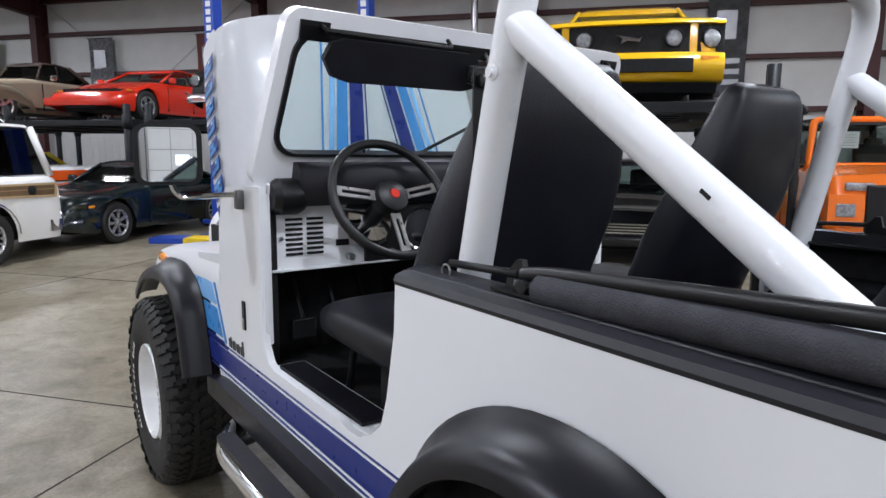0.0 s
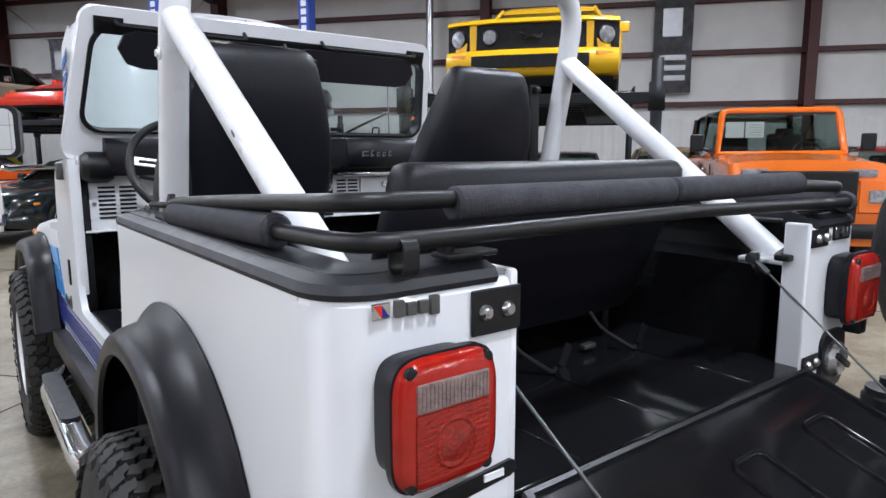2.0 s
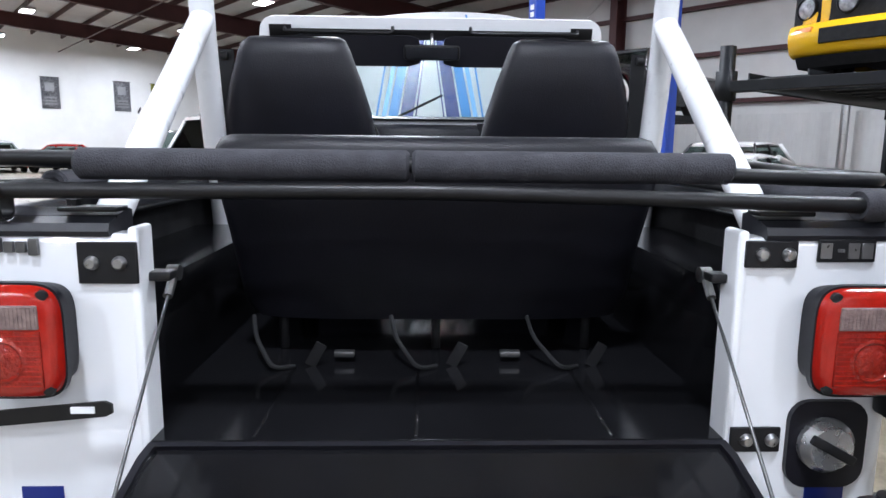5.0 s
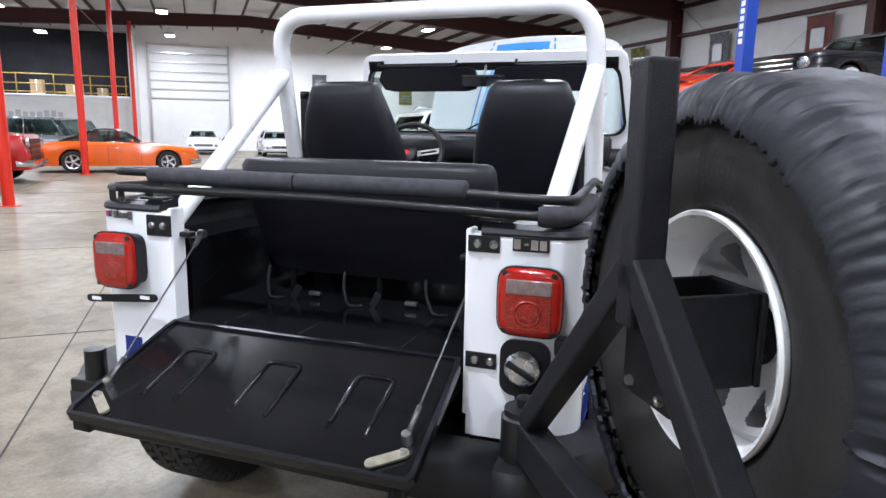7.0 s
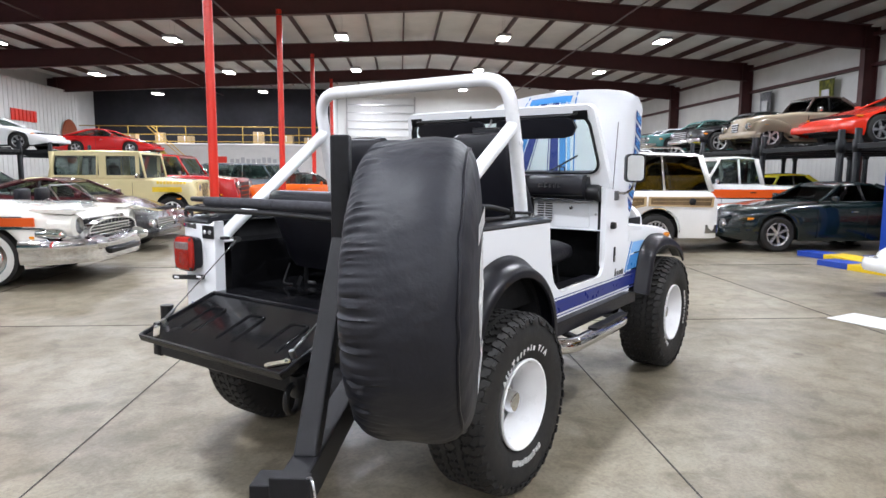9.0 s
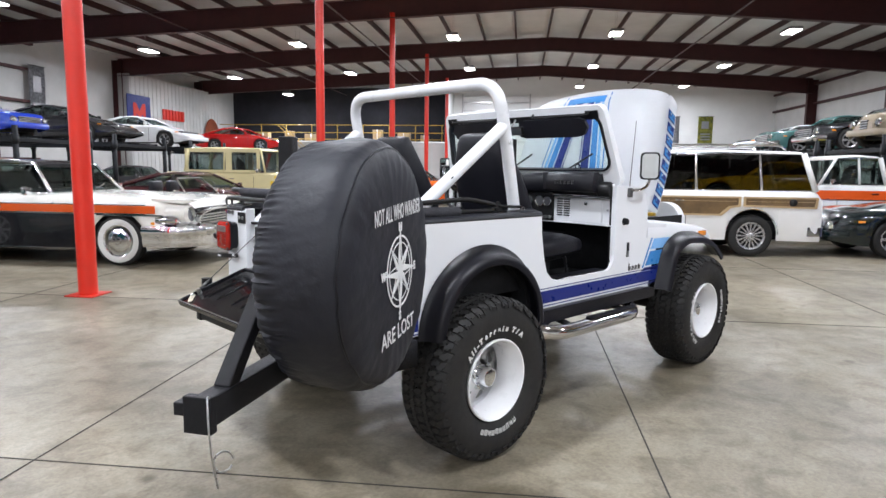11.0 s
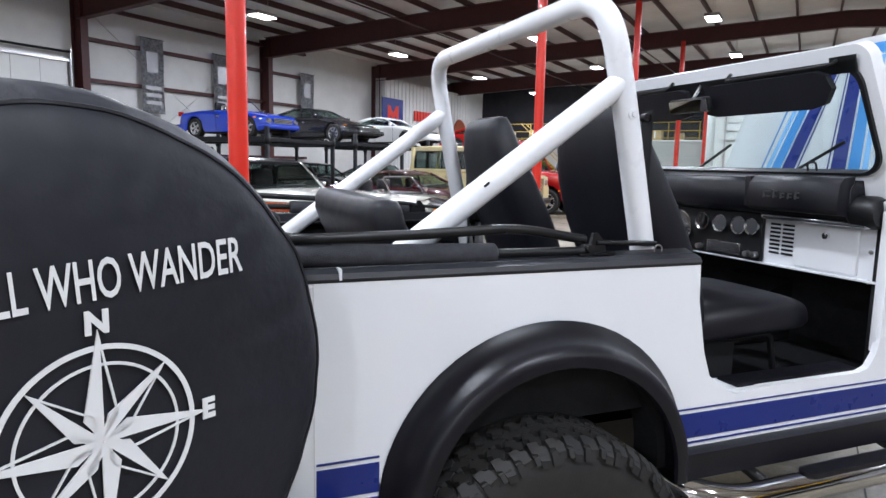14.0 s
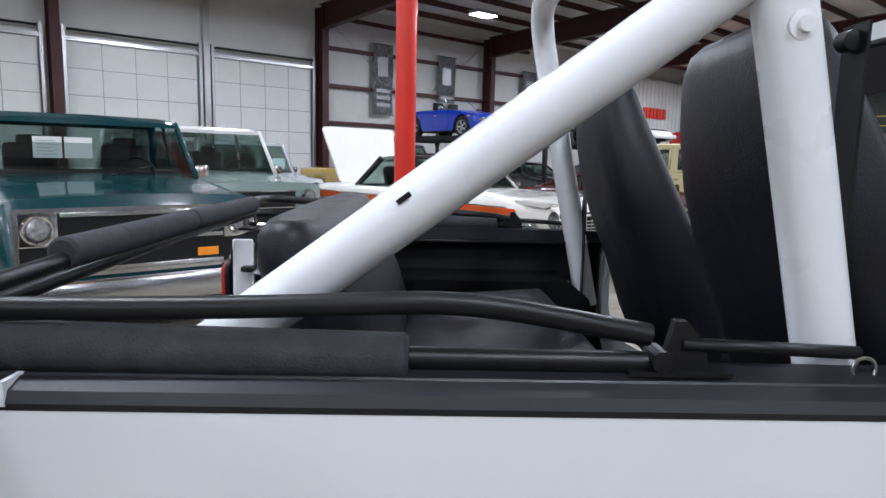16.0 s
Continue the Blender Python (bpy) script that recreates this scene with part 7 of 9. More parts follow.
        if hardtop:
            # moulded hard top: two framed side windows
            zm = (zb0 + zb3) / 2
            xa, xm, xe = X(f1) - 0.02, X(f1) - 0.95, X(f3) + 0.02
            for s in (1, -1):
                for x0, x1, rad in ((xm, xa, 0.05), (xe, xm, 0.10)):
                    o = round_rect(x0, x1, zm, zr - 0.02, 0.02)
                    part("top_side", ring_prism(o, round_rect(x0 + 0.09, x1 - 0.09, zm + 0.07, zr - 0.13, 0.0198 if rad < 0.06 else 0.02), "y", *sorted((s * (bw - 0.02), s * (bw + 0.015)))), rm, c)
        part("wiper", tube([(X(f0) + 0.01, 0.1, zb0 + 0.03), (X(f0) - 0.10, 0.5, zb0 + 0.12)], 0.008, 5), M_BLACKSATIN, c)
    if style == "roadster":
        ws = part("windshield", tube(rounded([(X(f0), bw, zb0), (X(f1), tw, zr), (X(f1), -tw, zr), (X(f0), -bw, zb0)], 0.08, 5), 0.016, 8), M_CHROME, c)
        part("cockpit", box(X(f3), X(f0) - 0.05, -bw * 0.85, bw * 0.85, zb0 - 0.02, zb0 + 0.035, 0.02), M_VINYL, c)
        for s in (1, -1):
            part("seat_back", box(X(0.60) - 0.06, X(0.60) + 0.06, *sorted((s * 0.12, s * 0.52)), zb0, zb0 + 0.28, 0.05), M_VINYL, c)
    # nose
    zn = lerp_table(st["top"], 0.02) + lift
    nose = L / 2
    if face == "round":
        gz0, gz1 = bot + 0.22, zn - 0.10
        gw = {"hotrod": 0.20, "tourer": 0.34}.get(style, 0.52)
        part("grille", box(nose - 0.06, nose + 0.012, -hw * gw, hw * gw, gz0, gz1, 0.01), M_BLACKSATIN, c)
        part("grille_bar", merge(*[box(nose - 0.02, nose + 0.022, -hw * gw * 1.04, hw * gw * 1.04, gz0 + (gz1 - gz0) * k / 4 - 0.008, gz0 + (gz1 - gz0) * k / 4 + 0.008) for k in range(5)]), M_CHROME, c)
    elif face == "band":
        def nx(y):
            return nose + 0.10 - 0.17 * abs(y / hw) ** 3

        def curved(prof, y0, y1, n=18):
            return loft([[(nx(y0 + (y1 - y0) * k / n) + px, y0 + (y1 - y0) * k / n, pz) for px, pz in prof] for k in range(n + 1)])
        e = hw * 0.95
        part("nose_lip", curved([(-0.40, zn + 0.045), (-0.12, zn + 0.01), (-0.01, zn - 0.03), (0.0, zn - 0.055), (-0.06, zn - 0.065), (-0.40, zn - 0.065)], -e, e), body_mat, c, "", 50)
        part("bumper_cover", curved([(-0.40, zn - 0.315), (-0.03, zn - 0.315), (0.03, zn - 0.335), (0.07, zn - 0.40), (0.08, bot + 0.12), (0.03, bot + 0.0), (-0.06, bot - 0.03), (-0.40, bot - 0.03)], -e, e), body_mat, c, "", 50)
        part("grille", curved([(-0.40, zn - 0.066), (-0.045, zn - 0.066), (-0.035, zn - 0.314), (-0.40, zn - 0.314)], -hw * 0.95, hw * 0.95), M_CARPET, c, "black mesh grille")
        part("lower_intake", curved([(0.0, bot + 0.19), (0.083, bot + 0.18), (0.086, bot + 0.06), (0.0, bot + 0.05)], -hw * 0.64, hw * 0.64), M_CARPET, c)
        part("chin", curved([(-0.40, bot - 0.03), (-0.02, bot - 0.03), (-0.10, bot - 0.12), (-0.40, bot - 0.12)], -hw * 0.9, hw * 0.9), M_CARPET, c)
        part("emblem", prism([(-0.12, zn - 0.15), (0.10, zn - 0.19), (0.13, zn - 0.17), (0.11, zn - 0.22), (0.0, zn - 0.205), (-0.07, zn - 0.235), (-0.05, zn - 0.19)], "x", nx(0) - 0.04, nx(0) - 0.02), M_CHROME, c)
        for s in (1, -1):
            part("grille_divider", box(nx(hw * 0.63) - 0.2, nx(hw * 0.63) - 0.03, *sorted((s * hw * 0.60, s * hw * 0.68)), zn - 0.33, zn - 0.05, 0.01), body_mat, c)
            for y, rr_ in ((0.45, 0.078), (0.82, 0.088)):
                part("headlight", moved(lathe([(0, 0.022), (rr_ * 0.6, 0.02), (rr_ * 0.92, 0.010), (rr_, 0.0)], 24, "x"), Matrix.Translation((nx(hw * y) - 0.03, s * hw * y, zn - 0.19)) @ Matrix.Rotation(radians(s * (6 if y < 0.5 else 22)), 4, "Z")), M_HEADLAMP, c)
                part("headlight_ring", moved(lathe([(rr_, 0.0), (rr_ * 1.04, 0.02), (rr_ * 1.1, 0.018), (rr_ * 1.1, -0.02)], 24, "x", cap=False), Matrix.Translation((nx(hw * y) - 0.03, s * hw * y, zn - 0.19)) @ Matrix.Rotation(radians(s * (6 if y < 0.5 else 22)), 4, "Z")), M_BLACKSATIN, c)
            part("turn_signal", moved(box(-0.02, 0.012, -0.09, 0.09, -0.02, 0.02, 0.006), Matrix.Translation((nx(hw * 0.8) + 0.055, s * hw * 0.8, zn - 0.385)) @ Matrix.Rotation(radians(s * 26), 4, "Z")), M_AMBER, c)
        part("hood_scoop", box(nose - 1.35, nose - 0.90, -0.26, 0.26, zn + 0.06, zn + 0.16, 0.04), body_mat, c)
        part("scoop_mouth", box(nose - 0.92, nose - 0.893, -0.22, 0.22, zn + 0.085, zn + 0.145, 0.01), M_CARPET, c)
    elif face == "truck":
        part("grille", box(nose - 0.06, nose + 0.012, -hw * 0.90, hw * 0.90, bot + 0.30, zn - 0.10, 0.01), M_BLACKSATIN, c)
        for q in (bot + 0.32, (bot + zn) / 2 + 0.11, zn - 0.12):
            part("grille_bar", box(nose - 0.02, nose + 0.03, -hw * 0.62, hw * 0.62, q - 0.018, q + 0.018, 0.006), M_BRIGHT, c)
        part("grille_frame", ring_prism(round_rect(-hw * 0.92, hw * 0.92, bot + 0.27, zn - 0.07, 0.03), round_rect(-hw * 0.89, hw * 0.89, bot + 0.30, zn - 0.10, 0.025), "x", nose - 0.03, nose + 0.03), M_BRIGHT, c, "chrome grille surround")
        part("deep_bumper", box(nose + 0.02, nose + 0.14, -hw * 1.0, hw * 1.0, bot + 0.02, bot + 0.25, 0.05), M_BRIGHT, c, "deep chrome front bumper")
        part("grille_emblem", box(nose + 0.03, nose + 0.045, -0.09, 0.09, (bot + zn) / 2 + 0.085, (bot + zn) / 2 + 0.135, 0.01), M_POST, c)
        for s in (1, -1):
            part("park_light", box(nose, nose + 0.02, *sorted((s * hw * 0.40, s * hw * 0.58)), bot + 0.36, bot + 0.43, 0.005), M_AMBER, c)
            part("headlight_bezel", box(nose - 0.05, nose + 0.022, *sorted((s * hw * 0.63, s * hw * 0.90)), zn - 0.36, zn - 0.09, 0.015), M_CHROME, c)
    elif face == "slots":
        gz0, gz1 = bot + 0.2, zn - 0.08
        part("grille", box(nose - 0.05, nose + 0.015, -hw * 0.72, hw * 0.72, gz0 - 0.05, gz1 + 0.05, 0.01), body_mat, c)
        for k in range(7):
            part("grille_slot", box(nose + 0.01, nose + 0.019, -0.24 + 0.08 * k - 0.018, -0.24 + 0.08 * k + 0.018, gz0, gz1), M_CARPET, c)
    else:
        part("grille", box(nose - 0.08, nose + 0.008, -hw * 0.45, hw * 0.45, bot + 0.06, bot + 0.16, 0.01), M_BLACKSATIN, c)
    for s in (1, -1):
        if face == "flat":
            part("headlight", box(nose - 0.32, nose - 0.02, *sorted((s * hw * 0.50, s * hw * 0.84)), zn - 0.17, zn - 0.08, 0.02), M_HEADLAMP, c)
        elif face != "band":
            lr = 0.095 if style in ("pickup", "classic", "suv") else 0.08
            y = s * hw * (0.74 if face == "round" else 0.765 if face == "truck" else 0.55)
            part("headlight", moved(lathe([(0, 0.05), (lr * 0.6, 0.042), (lr * 0.9, 0.02), (lr, 0.0)], 20, "x"), Matrix.Translation((nose + (0.012 if face == "truck" else -0.01), y, zn - (0.225 if face == "truck" else 0.19)))), M_HEADLAMP, c)
            part("headlight_ring", moved(lathe([(lr * 0.9, 0.03), (lr * 1.05, 0.035), (lr * 1.2, 0.01), (lr * 1.2, -0.03)], 20, "x", cap=False), Matrix.Translation((nose + (0.012 if face == "truck" else -0.01), y, zn - (0.225 if face == "truck" else 0.19)))), M_CHROME, c)
        part("tail_light", box(-L / 2 - 0.01, -L / 2 + 0.05, *sorted((s * hw * 0.62, s * hw * 0.86)), 0.70 + lift, 0.84 + lift, 0.01), M_RED, c)
        part("side_marker", box(nose - 0.5, nose - 0.38, *sorted((s * (hw * 0.93), s * (hw * 0.99))), 0.60 + lift, 0.64 + lift, 0.006), M_AMBER, c)
    bmat = M_CHROME if style in ("classic", "pickup", "suv", "muscle") and face != "band" else (M_BLACKSATIN if style in ("jeep", "long_jeep") else body_mat)
    for sgn in ((1, -1) if face != "band" and not (style == "classic" and stripe is not None) else (-1,)):
        pts = rounded([(sgn * (L / 2 - 0.25), -hw * 0.97, bot + 0.16), (sgn * (L / 2 + 0.06), -hw * 0.90, bot + 0.16), (sgn * (L / 2 + 0.06), hw * 0.90, bot + 0.16), (sgn * (L / 2 - 0.25), hw * 0.97, bot + 0.16)], 0.12, 5)
        rr = []
        for i, p in enumerate(pts):
            a, b = pts[max(0, i - 1)], pts[min(len(pts) - 1, i + 1)]
            d = (b - a).normalized()
            n = Vector((d.y, -d.x, 0))
            rr.append([p + n * q[0] + Vector((0, 0, q[1])) for q in ((0.02, -0.07), (0.045, -0.02), (0.04, 0.04), (0.015, 0.085), (-0.03, 0.085), (-0.03, -0.07))])
        part("bumper", loft(rr), bmat, c, "", 50)
    for x in (xf, xr):
        for s in (1, -1):
            car_wheel(r, 0.24 if style in ("pickup", "jeep", "long_jeep", "coupe") else 0.21, wheel, c, Matrix.Translation((x, s * (hw - 0.125), r)) @ Matrix.Rotation(0 if s > 0 else math.pi, 4, "Z"))
    if style == "classic" and stripe is not None:
        # broad wrap-round bumper, arched egg-crate grille, bullet guards and peaked lamp hoods
        path = rounded([(xf + wr * 0.98, -hw * 1.0, 0), (nose - 0.12, -hw * 1.0, 0), (nose + 0.20, -hw * 0.72, 0), (nose + 0.24, 0, 0), (nose + 0.20, hw * 0.72, 0), (nose - 0.12, hw * 1.0, 0), (xf + wr * 0.98, hw * 1.0, 0)], [0, 0.18, 0.22, 0.4, 0.22, 0.18, 0], 6)
        rr = []
        for i, q in enumerate(path):
            a, b = path[max(0, i - 1)], path[min(len(path) - 1, i + 1)]
            d = (b - a).normalized()
            n = Vector((d.y, -d.x, 0))
            rr.append([q + n * w + Vector((0, 0, z_)) for w, z_ in ((-0.05, 0.28), (0.03, 0.29), (0.055, 0.37), (0.05, 0.44), (0.075, 0.47), (0.085, 0.53), (0.06, 0.58), (-0.05, 0.60))])
        part("wrap_bumper", loft(rr), M_CHROME, c, "massive chrome wrap-round bumper", 50)
        part("bumper_slot", box(nose + 0.24, nose + 0.315, -hw * 0.46, hw * 0.46, 0.36, 0.43, 0.02), M_BLACKSATIN, c)
        mouth = [(-0.74, 0.60), (0.74, 0.60), (0.72, 0.70), (0.60, 0.76), (0.35, 0.80), (0.0, 0.815), (-0.35, 0.80), (-0.60, 0.76), (-0.72, 0.70)]
        inn = [(y * 0.94, 0.62 + (z_ - 0.60) * 0.82) for y, z_ in mouth]
        part("grille_shell", ring_prism(mouth, inn, "x", nose - 0.10, nose + 0.16), M_CHROME, c, "arched chrome grille shell")
        part("grille_backing", prism([(y * 0.97, 0.61 + (z_ - 0.60) * 0.92) for y, z_ in mouth], "x", nose - 0.05, nose + 0.06), M_BLACKSATIN, c)
        part("grille_bar", merge(*[box(nose + 0.06, nose + 0.12, -0.69, 0.69, z_ - 0.008, z_ + 0.008) for z_ in (0.645, 0.685, 0.725)], *[box(nose + 0.06, nose + 0.125, y - 0.007, y + 0.007, 0.61, 0.79 - 0.12 * (y / 0.7) ** 4) for y in [-0.66 + 0.11 * k for k in range(13)]]), M_CHROME, c, "chrome egg-crate bars")
        part("hood_mark", box(nose - 0.28, nose - 0.10, -0.015, 0.015, zn + 0.02, zn + 0.10, 0.01), M_CHROME, c)
        for s in (1, -1):
            part("bumper_pod", moved(lathe([(0, 0.24), (0.05, 0.22), (0.10, 0.10), (0.12, -0.1)], 20, "x"), Matrix.Translation((nose + 0.13, s * hw * 0.62, 0.53))), M_CHROME, c)
            part("headlamp_hood", moved(lathe([(0.105, 0.10), (0.14, 0.06), (0.145, -0.36)], 22, "x", cap=False), Matrix.Translation((nose - 0.02, s * hw * 0.80, zn - 0.16))), body_mat, c)
            part("lamp_peak", prism([(nose + 0.16, zn + 0.03), (nose + 0.02, zn - 0.02), (nose - 0.50, zn + 0.02), (nose - 0.45, zn + 0.05)], "y", *sorted((s * hw * 0.70, s * hw * 0.90)), 0.012), body_mat, c)
            part("parking_lamp", moved(lathe([(0, 0.10), (0.05, 0.08), (0.075, 0.0), (0.06, -0.25), (0, -0.3)], 18, "x"), Matrix.Translation((nose - 0.12, s * hw * 0.93, 0.665))), M_CHROME, c)
            part("fender_trim", box(xf - wr * 0.7, nose - 0.25, *sorted((s * (hw * 0.96), s * (hw + 0.012))), 0.725, 0.745, 0.003), M_CHROME, c)
            part("rocker_trim", box(xr + wr, xf - wr, *sorted((s * (hw - 0.01), s * (hw + 0.016))), bot + 0.0, bot + 0.03, 0.004), M_CHROME, c)
    if wood:
        for s in (1, -1):
            part("fuel_door", moved(lathe([(0, 0.016), (0.05, 0.016), (0.062, 0.008), (0.065, 0.0)], 20, "y"), Matrix.Translation((-L / 2 + 0.50, s * (hw + 0.005), 0.94)) @ Matrix.Rotation(0 if s > 0 else math.pi, 4, "Z")), M_BLACKSATIN, c)
            part("rack_rail", tube(rounded([(X(f1) - 0.2, s * tw * 0.86, zr + 0.02), (X(f1) - 0.3, s * tw * 0.86, zr + 0.10), (X(f2) + 0.35, s * tw * 0.86, zr + 0.10), (X(f2) + 0.25, s * tw * 0.86, zr + 0.02)], 0.06, 4), 0.018, 8), M_CHROME, c)
            for xx in (xf, xr):
                part("arch_trim", tube([(xx + wr * 1.02 * math.cos(math.pi * k / 12), s * (hw + 0.004), r + lift * 0.6 + wr * 1.02 * math.sin(math.pi * k / 12)) for k in range(13)], 0.010, 6), M_CHROME, c)
        for k in range(4):
            part("rack_bar", tube([(X(f1) - 0.5 - 0.45 * k, -tw * 0.86, zr + 0.10), (X(f1) - 0.5 - 0.45 * k, tw * 0.86, zr + 0.10)], 0.012, 8), M_CHROME, c)
    if style == "long_jeep":
        # yellow side decal bars on the hood, clear of its edges
        for s in (1, -1):
            part("hood_decal", merge(*[box(L / 2 - 0.98 + 0.085 * k, L / 2 - 0.92 + 0.085 * k, *sorted((s * (hw - 0.02), s * (hw + 0.004))), 1.0 + lift, 1.075 + lift) for k in range(9)]), M_YELLOWPAINT, c, "yellow lettering bars")
            part("hood_decal", box(L / 2 - 1.10, L / 2 - 0.35, *sorted((s * (hw - 0.02), s * (hw + 0.003))), 0.80 + lift, 0.93 + lift), M_YELLOWPAINT, c, "yellow lower stripe")
    if style == "hotrod":
        # separate rounded fenders over each wheel, joined by a running board
        for s in (1, -1):
            for xx, la, lb, top in ((xf, 0.50, 0.80, 0.47), (xr, 0.55, 0.60, 0.50)):
                rows = []
                for k in range(17):
                    q = -1 + 2 * k / 16
                    x = xx + q * (la if q > 0 else lb)
                    hgt = r * 0.75 + (r * 0.25 + top) * math.sqrt(max(0.02, 1 - abs(q) ** 2.4))
                    y0, y1 = hw * 0.42, hw * 1.0
                    rows.append([(x, s * y0, hgt * 0.99)] + [(x, s * (y1 - 0.20 + 0.20 * math.sin(a)), hgt - 0.24 * (hgt / (r + top)) * (1 - math.cos(a))) for a in [math.pi / 2 * j / 6 for j in range(7)]] + [(x, s * y1 * 0.995, max(r * 0.75, hgt - 0.34))])
                bm = loft(rows, cap=False, closed_ring=False)
                bmesh.ops.solidify(bm, geom=bm.faces[:], thickness=0.01)
                part("fender", bm, body_mat, c, "rounded separate fender", 60)
            part("running_board", box(xr + 0.5, xf - 0.6, *sorted((s * hw * 0.6, s * hw * 0.97)), 0.30, 0.34, 0.01), M_BLACKSATIN, c)
    if style == "jeep":
        wf = rounded([(X(f0) + 0.01, bw * 0.98, zb0 + 0.03), (X(f1) + 0.01, tw, zr - 0.03), (X(f1) + 0.01, -tw, zr - 0.03), (X(f0) + 0.01, -bw * 0.98, zb0 + 0.03)], 0.08, 4)
        part("windshield_frame", tube(wf + [wf[0]], 0.045, 8), body_mat, c, "orange painted windshield frame", 50)
        part("grille_panel", box(nose - 0.02, nose + 0.025, -hw * 0.60, hw * 0.60, 0.50 + lift, 1.06 + lift, 0.02), M_BLACKSATIN, c, "black grille panel")
        part("hood_seam", box(X(f0) + 0.05, X(f0) + 0.075, -bw * 0.95, bw * 0.95, zb0 - 0.03, zb0 + 0.02), M_BLACKSATIN, c)
        for s in (1, -1):
            part("side_mirror", merge(box(X(f0) - 0.02, X(f0) + 0.03, *sorted((s * (hw + 0.10), s * (hw + 0.27))), zb0 + 0.06, zb0 + 0.28, 0.02), tube([(X(f0), s * hw * 0.95, zb0 + 0.05), (X(f0), s * (hw + 0.15), zb0 + 0.10)], 0.012, 8)), M_BLACKSATIN, c)
            part("fender_nose", prism([(nose - 0.55, 0.98 + lift), (nose + 0.02, 0.95 + lift), (nose + 0.04, 0.62 + lift), (nose - 0.08, 0.58 + lift)], "y", *sorted((s * hw * 0.62, s * hw * 1.04)), 0.03), body_mat, c, "rounded orange fender nose")
            part("square_headlight", box(nose + 0.02, nose + 0.055, *sorted((s * hw * 0.72, s * hw * 0.95)), 0.72 + lift, 0.86 + lift, 0.02), M_HEADLAMP, c)
        for s in (1, -1):
            for xx in (xf, xr):
                rr = []
                for k in range(13):
                    a = math.pi * k / 12
                    px, pz = xx + wr * 1.03 * math.cos(a), r + lift * 0.6 + wr * 1.03 * math.sin(a)
                    rr.append([(px, s * (hw - 0.02), pz), (px, s * (hw + 0.10), pz - 0.01), (px, s * (hw + 0.10), pz - 0.035), (px, s * (hw - 0.02), pz - 0.03)])
                part("flare", loft(rr), M_FLARE, c)
    return c


M_WOODPANEL = material("wood_grain_vinyl", (0.135, 0.082, 0.034), 0.4, var=0.35, scale=4, coat=0.3)
M_TANTRIM = material("light_oak_trim", (0.42, 0.30, 0.16), 0.4, var=0.1)
M_PAPER = material("white_paper", (0.75, 0.75, 0.74), 0.7, var=0.03)
M_BANNER_D = material("dark_banner_print", (0.05, 0.05, 0.055), 0.6, var=0.9, scale=3.0, color2=(0.16, 0.16, 0.17))
M_BANNER_G = material("grey_banner_print", (0.10, 0.10, 0.11), 0.6, color2=(0.34, 0.34, 0.36), scale=9)
M_BANNER_Y = material("yellow_green_banner_print", (0.42, 0.40, 0.05), 0.6, color2=(0.03, 0.05, 0.02), scale=4)
M_BANNER_R = material("red_banner_print", (0.40, 0.09, 0.06), 0.6, color2=(0.12, 0.10, 0.10), scale=3)


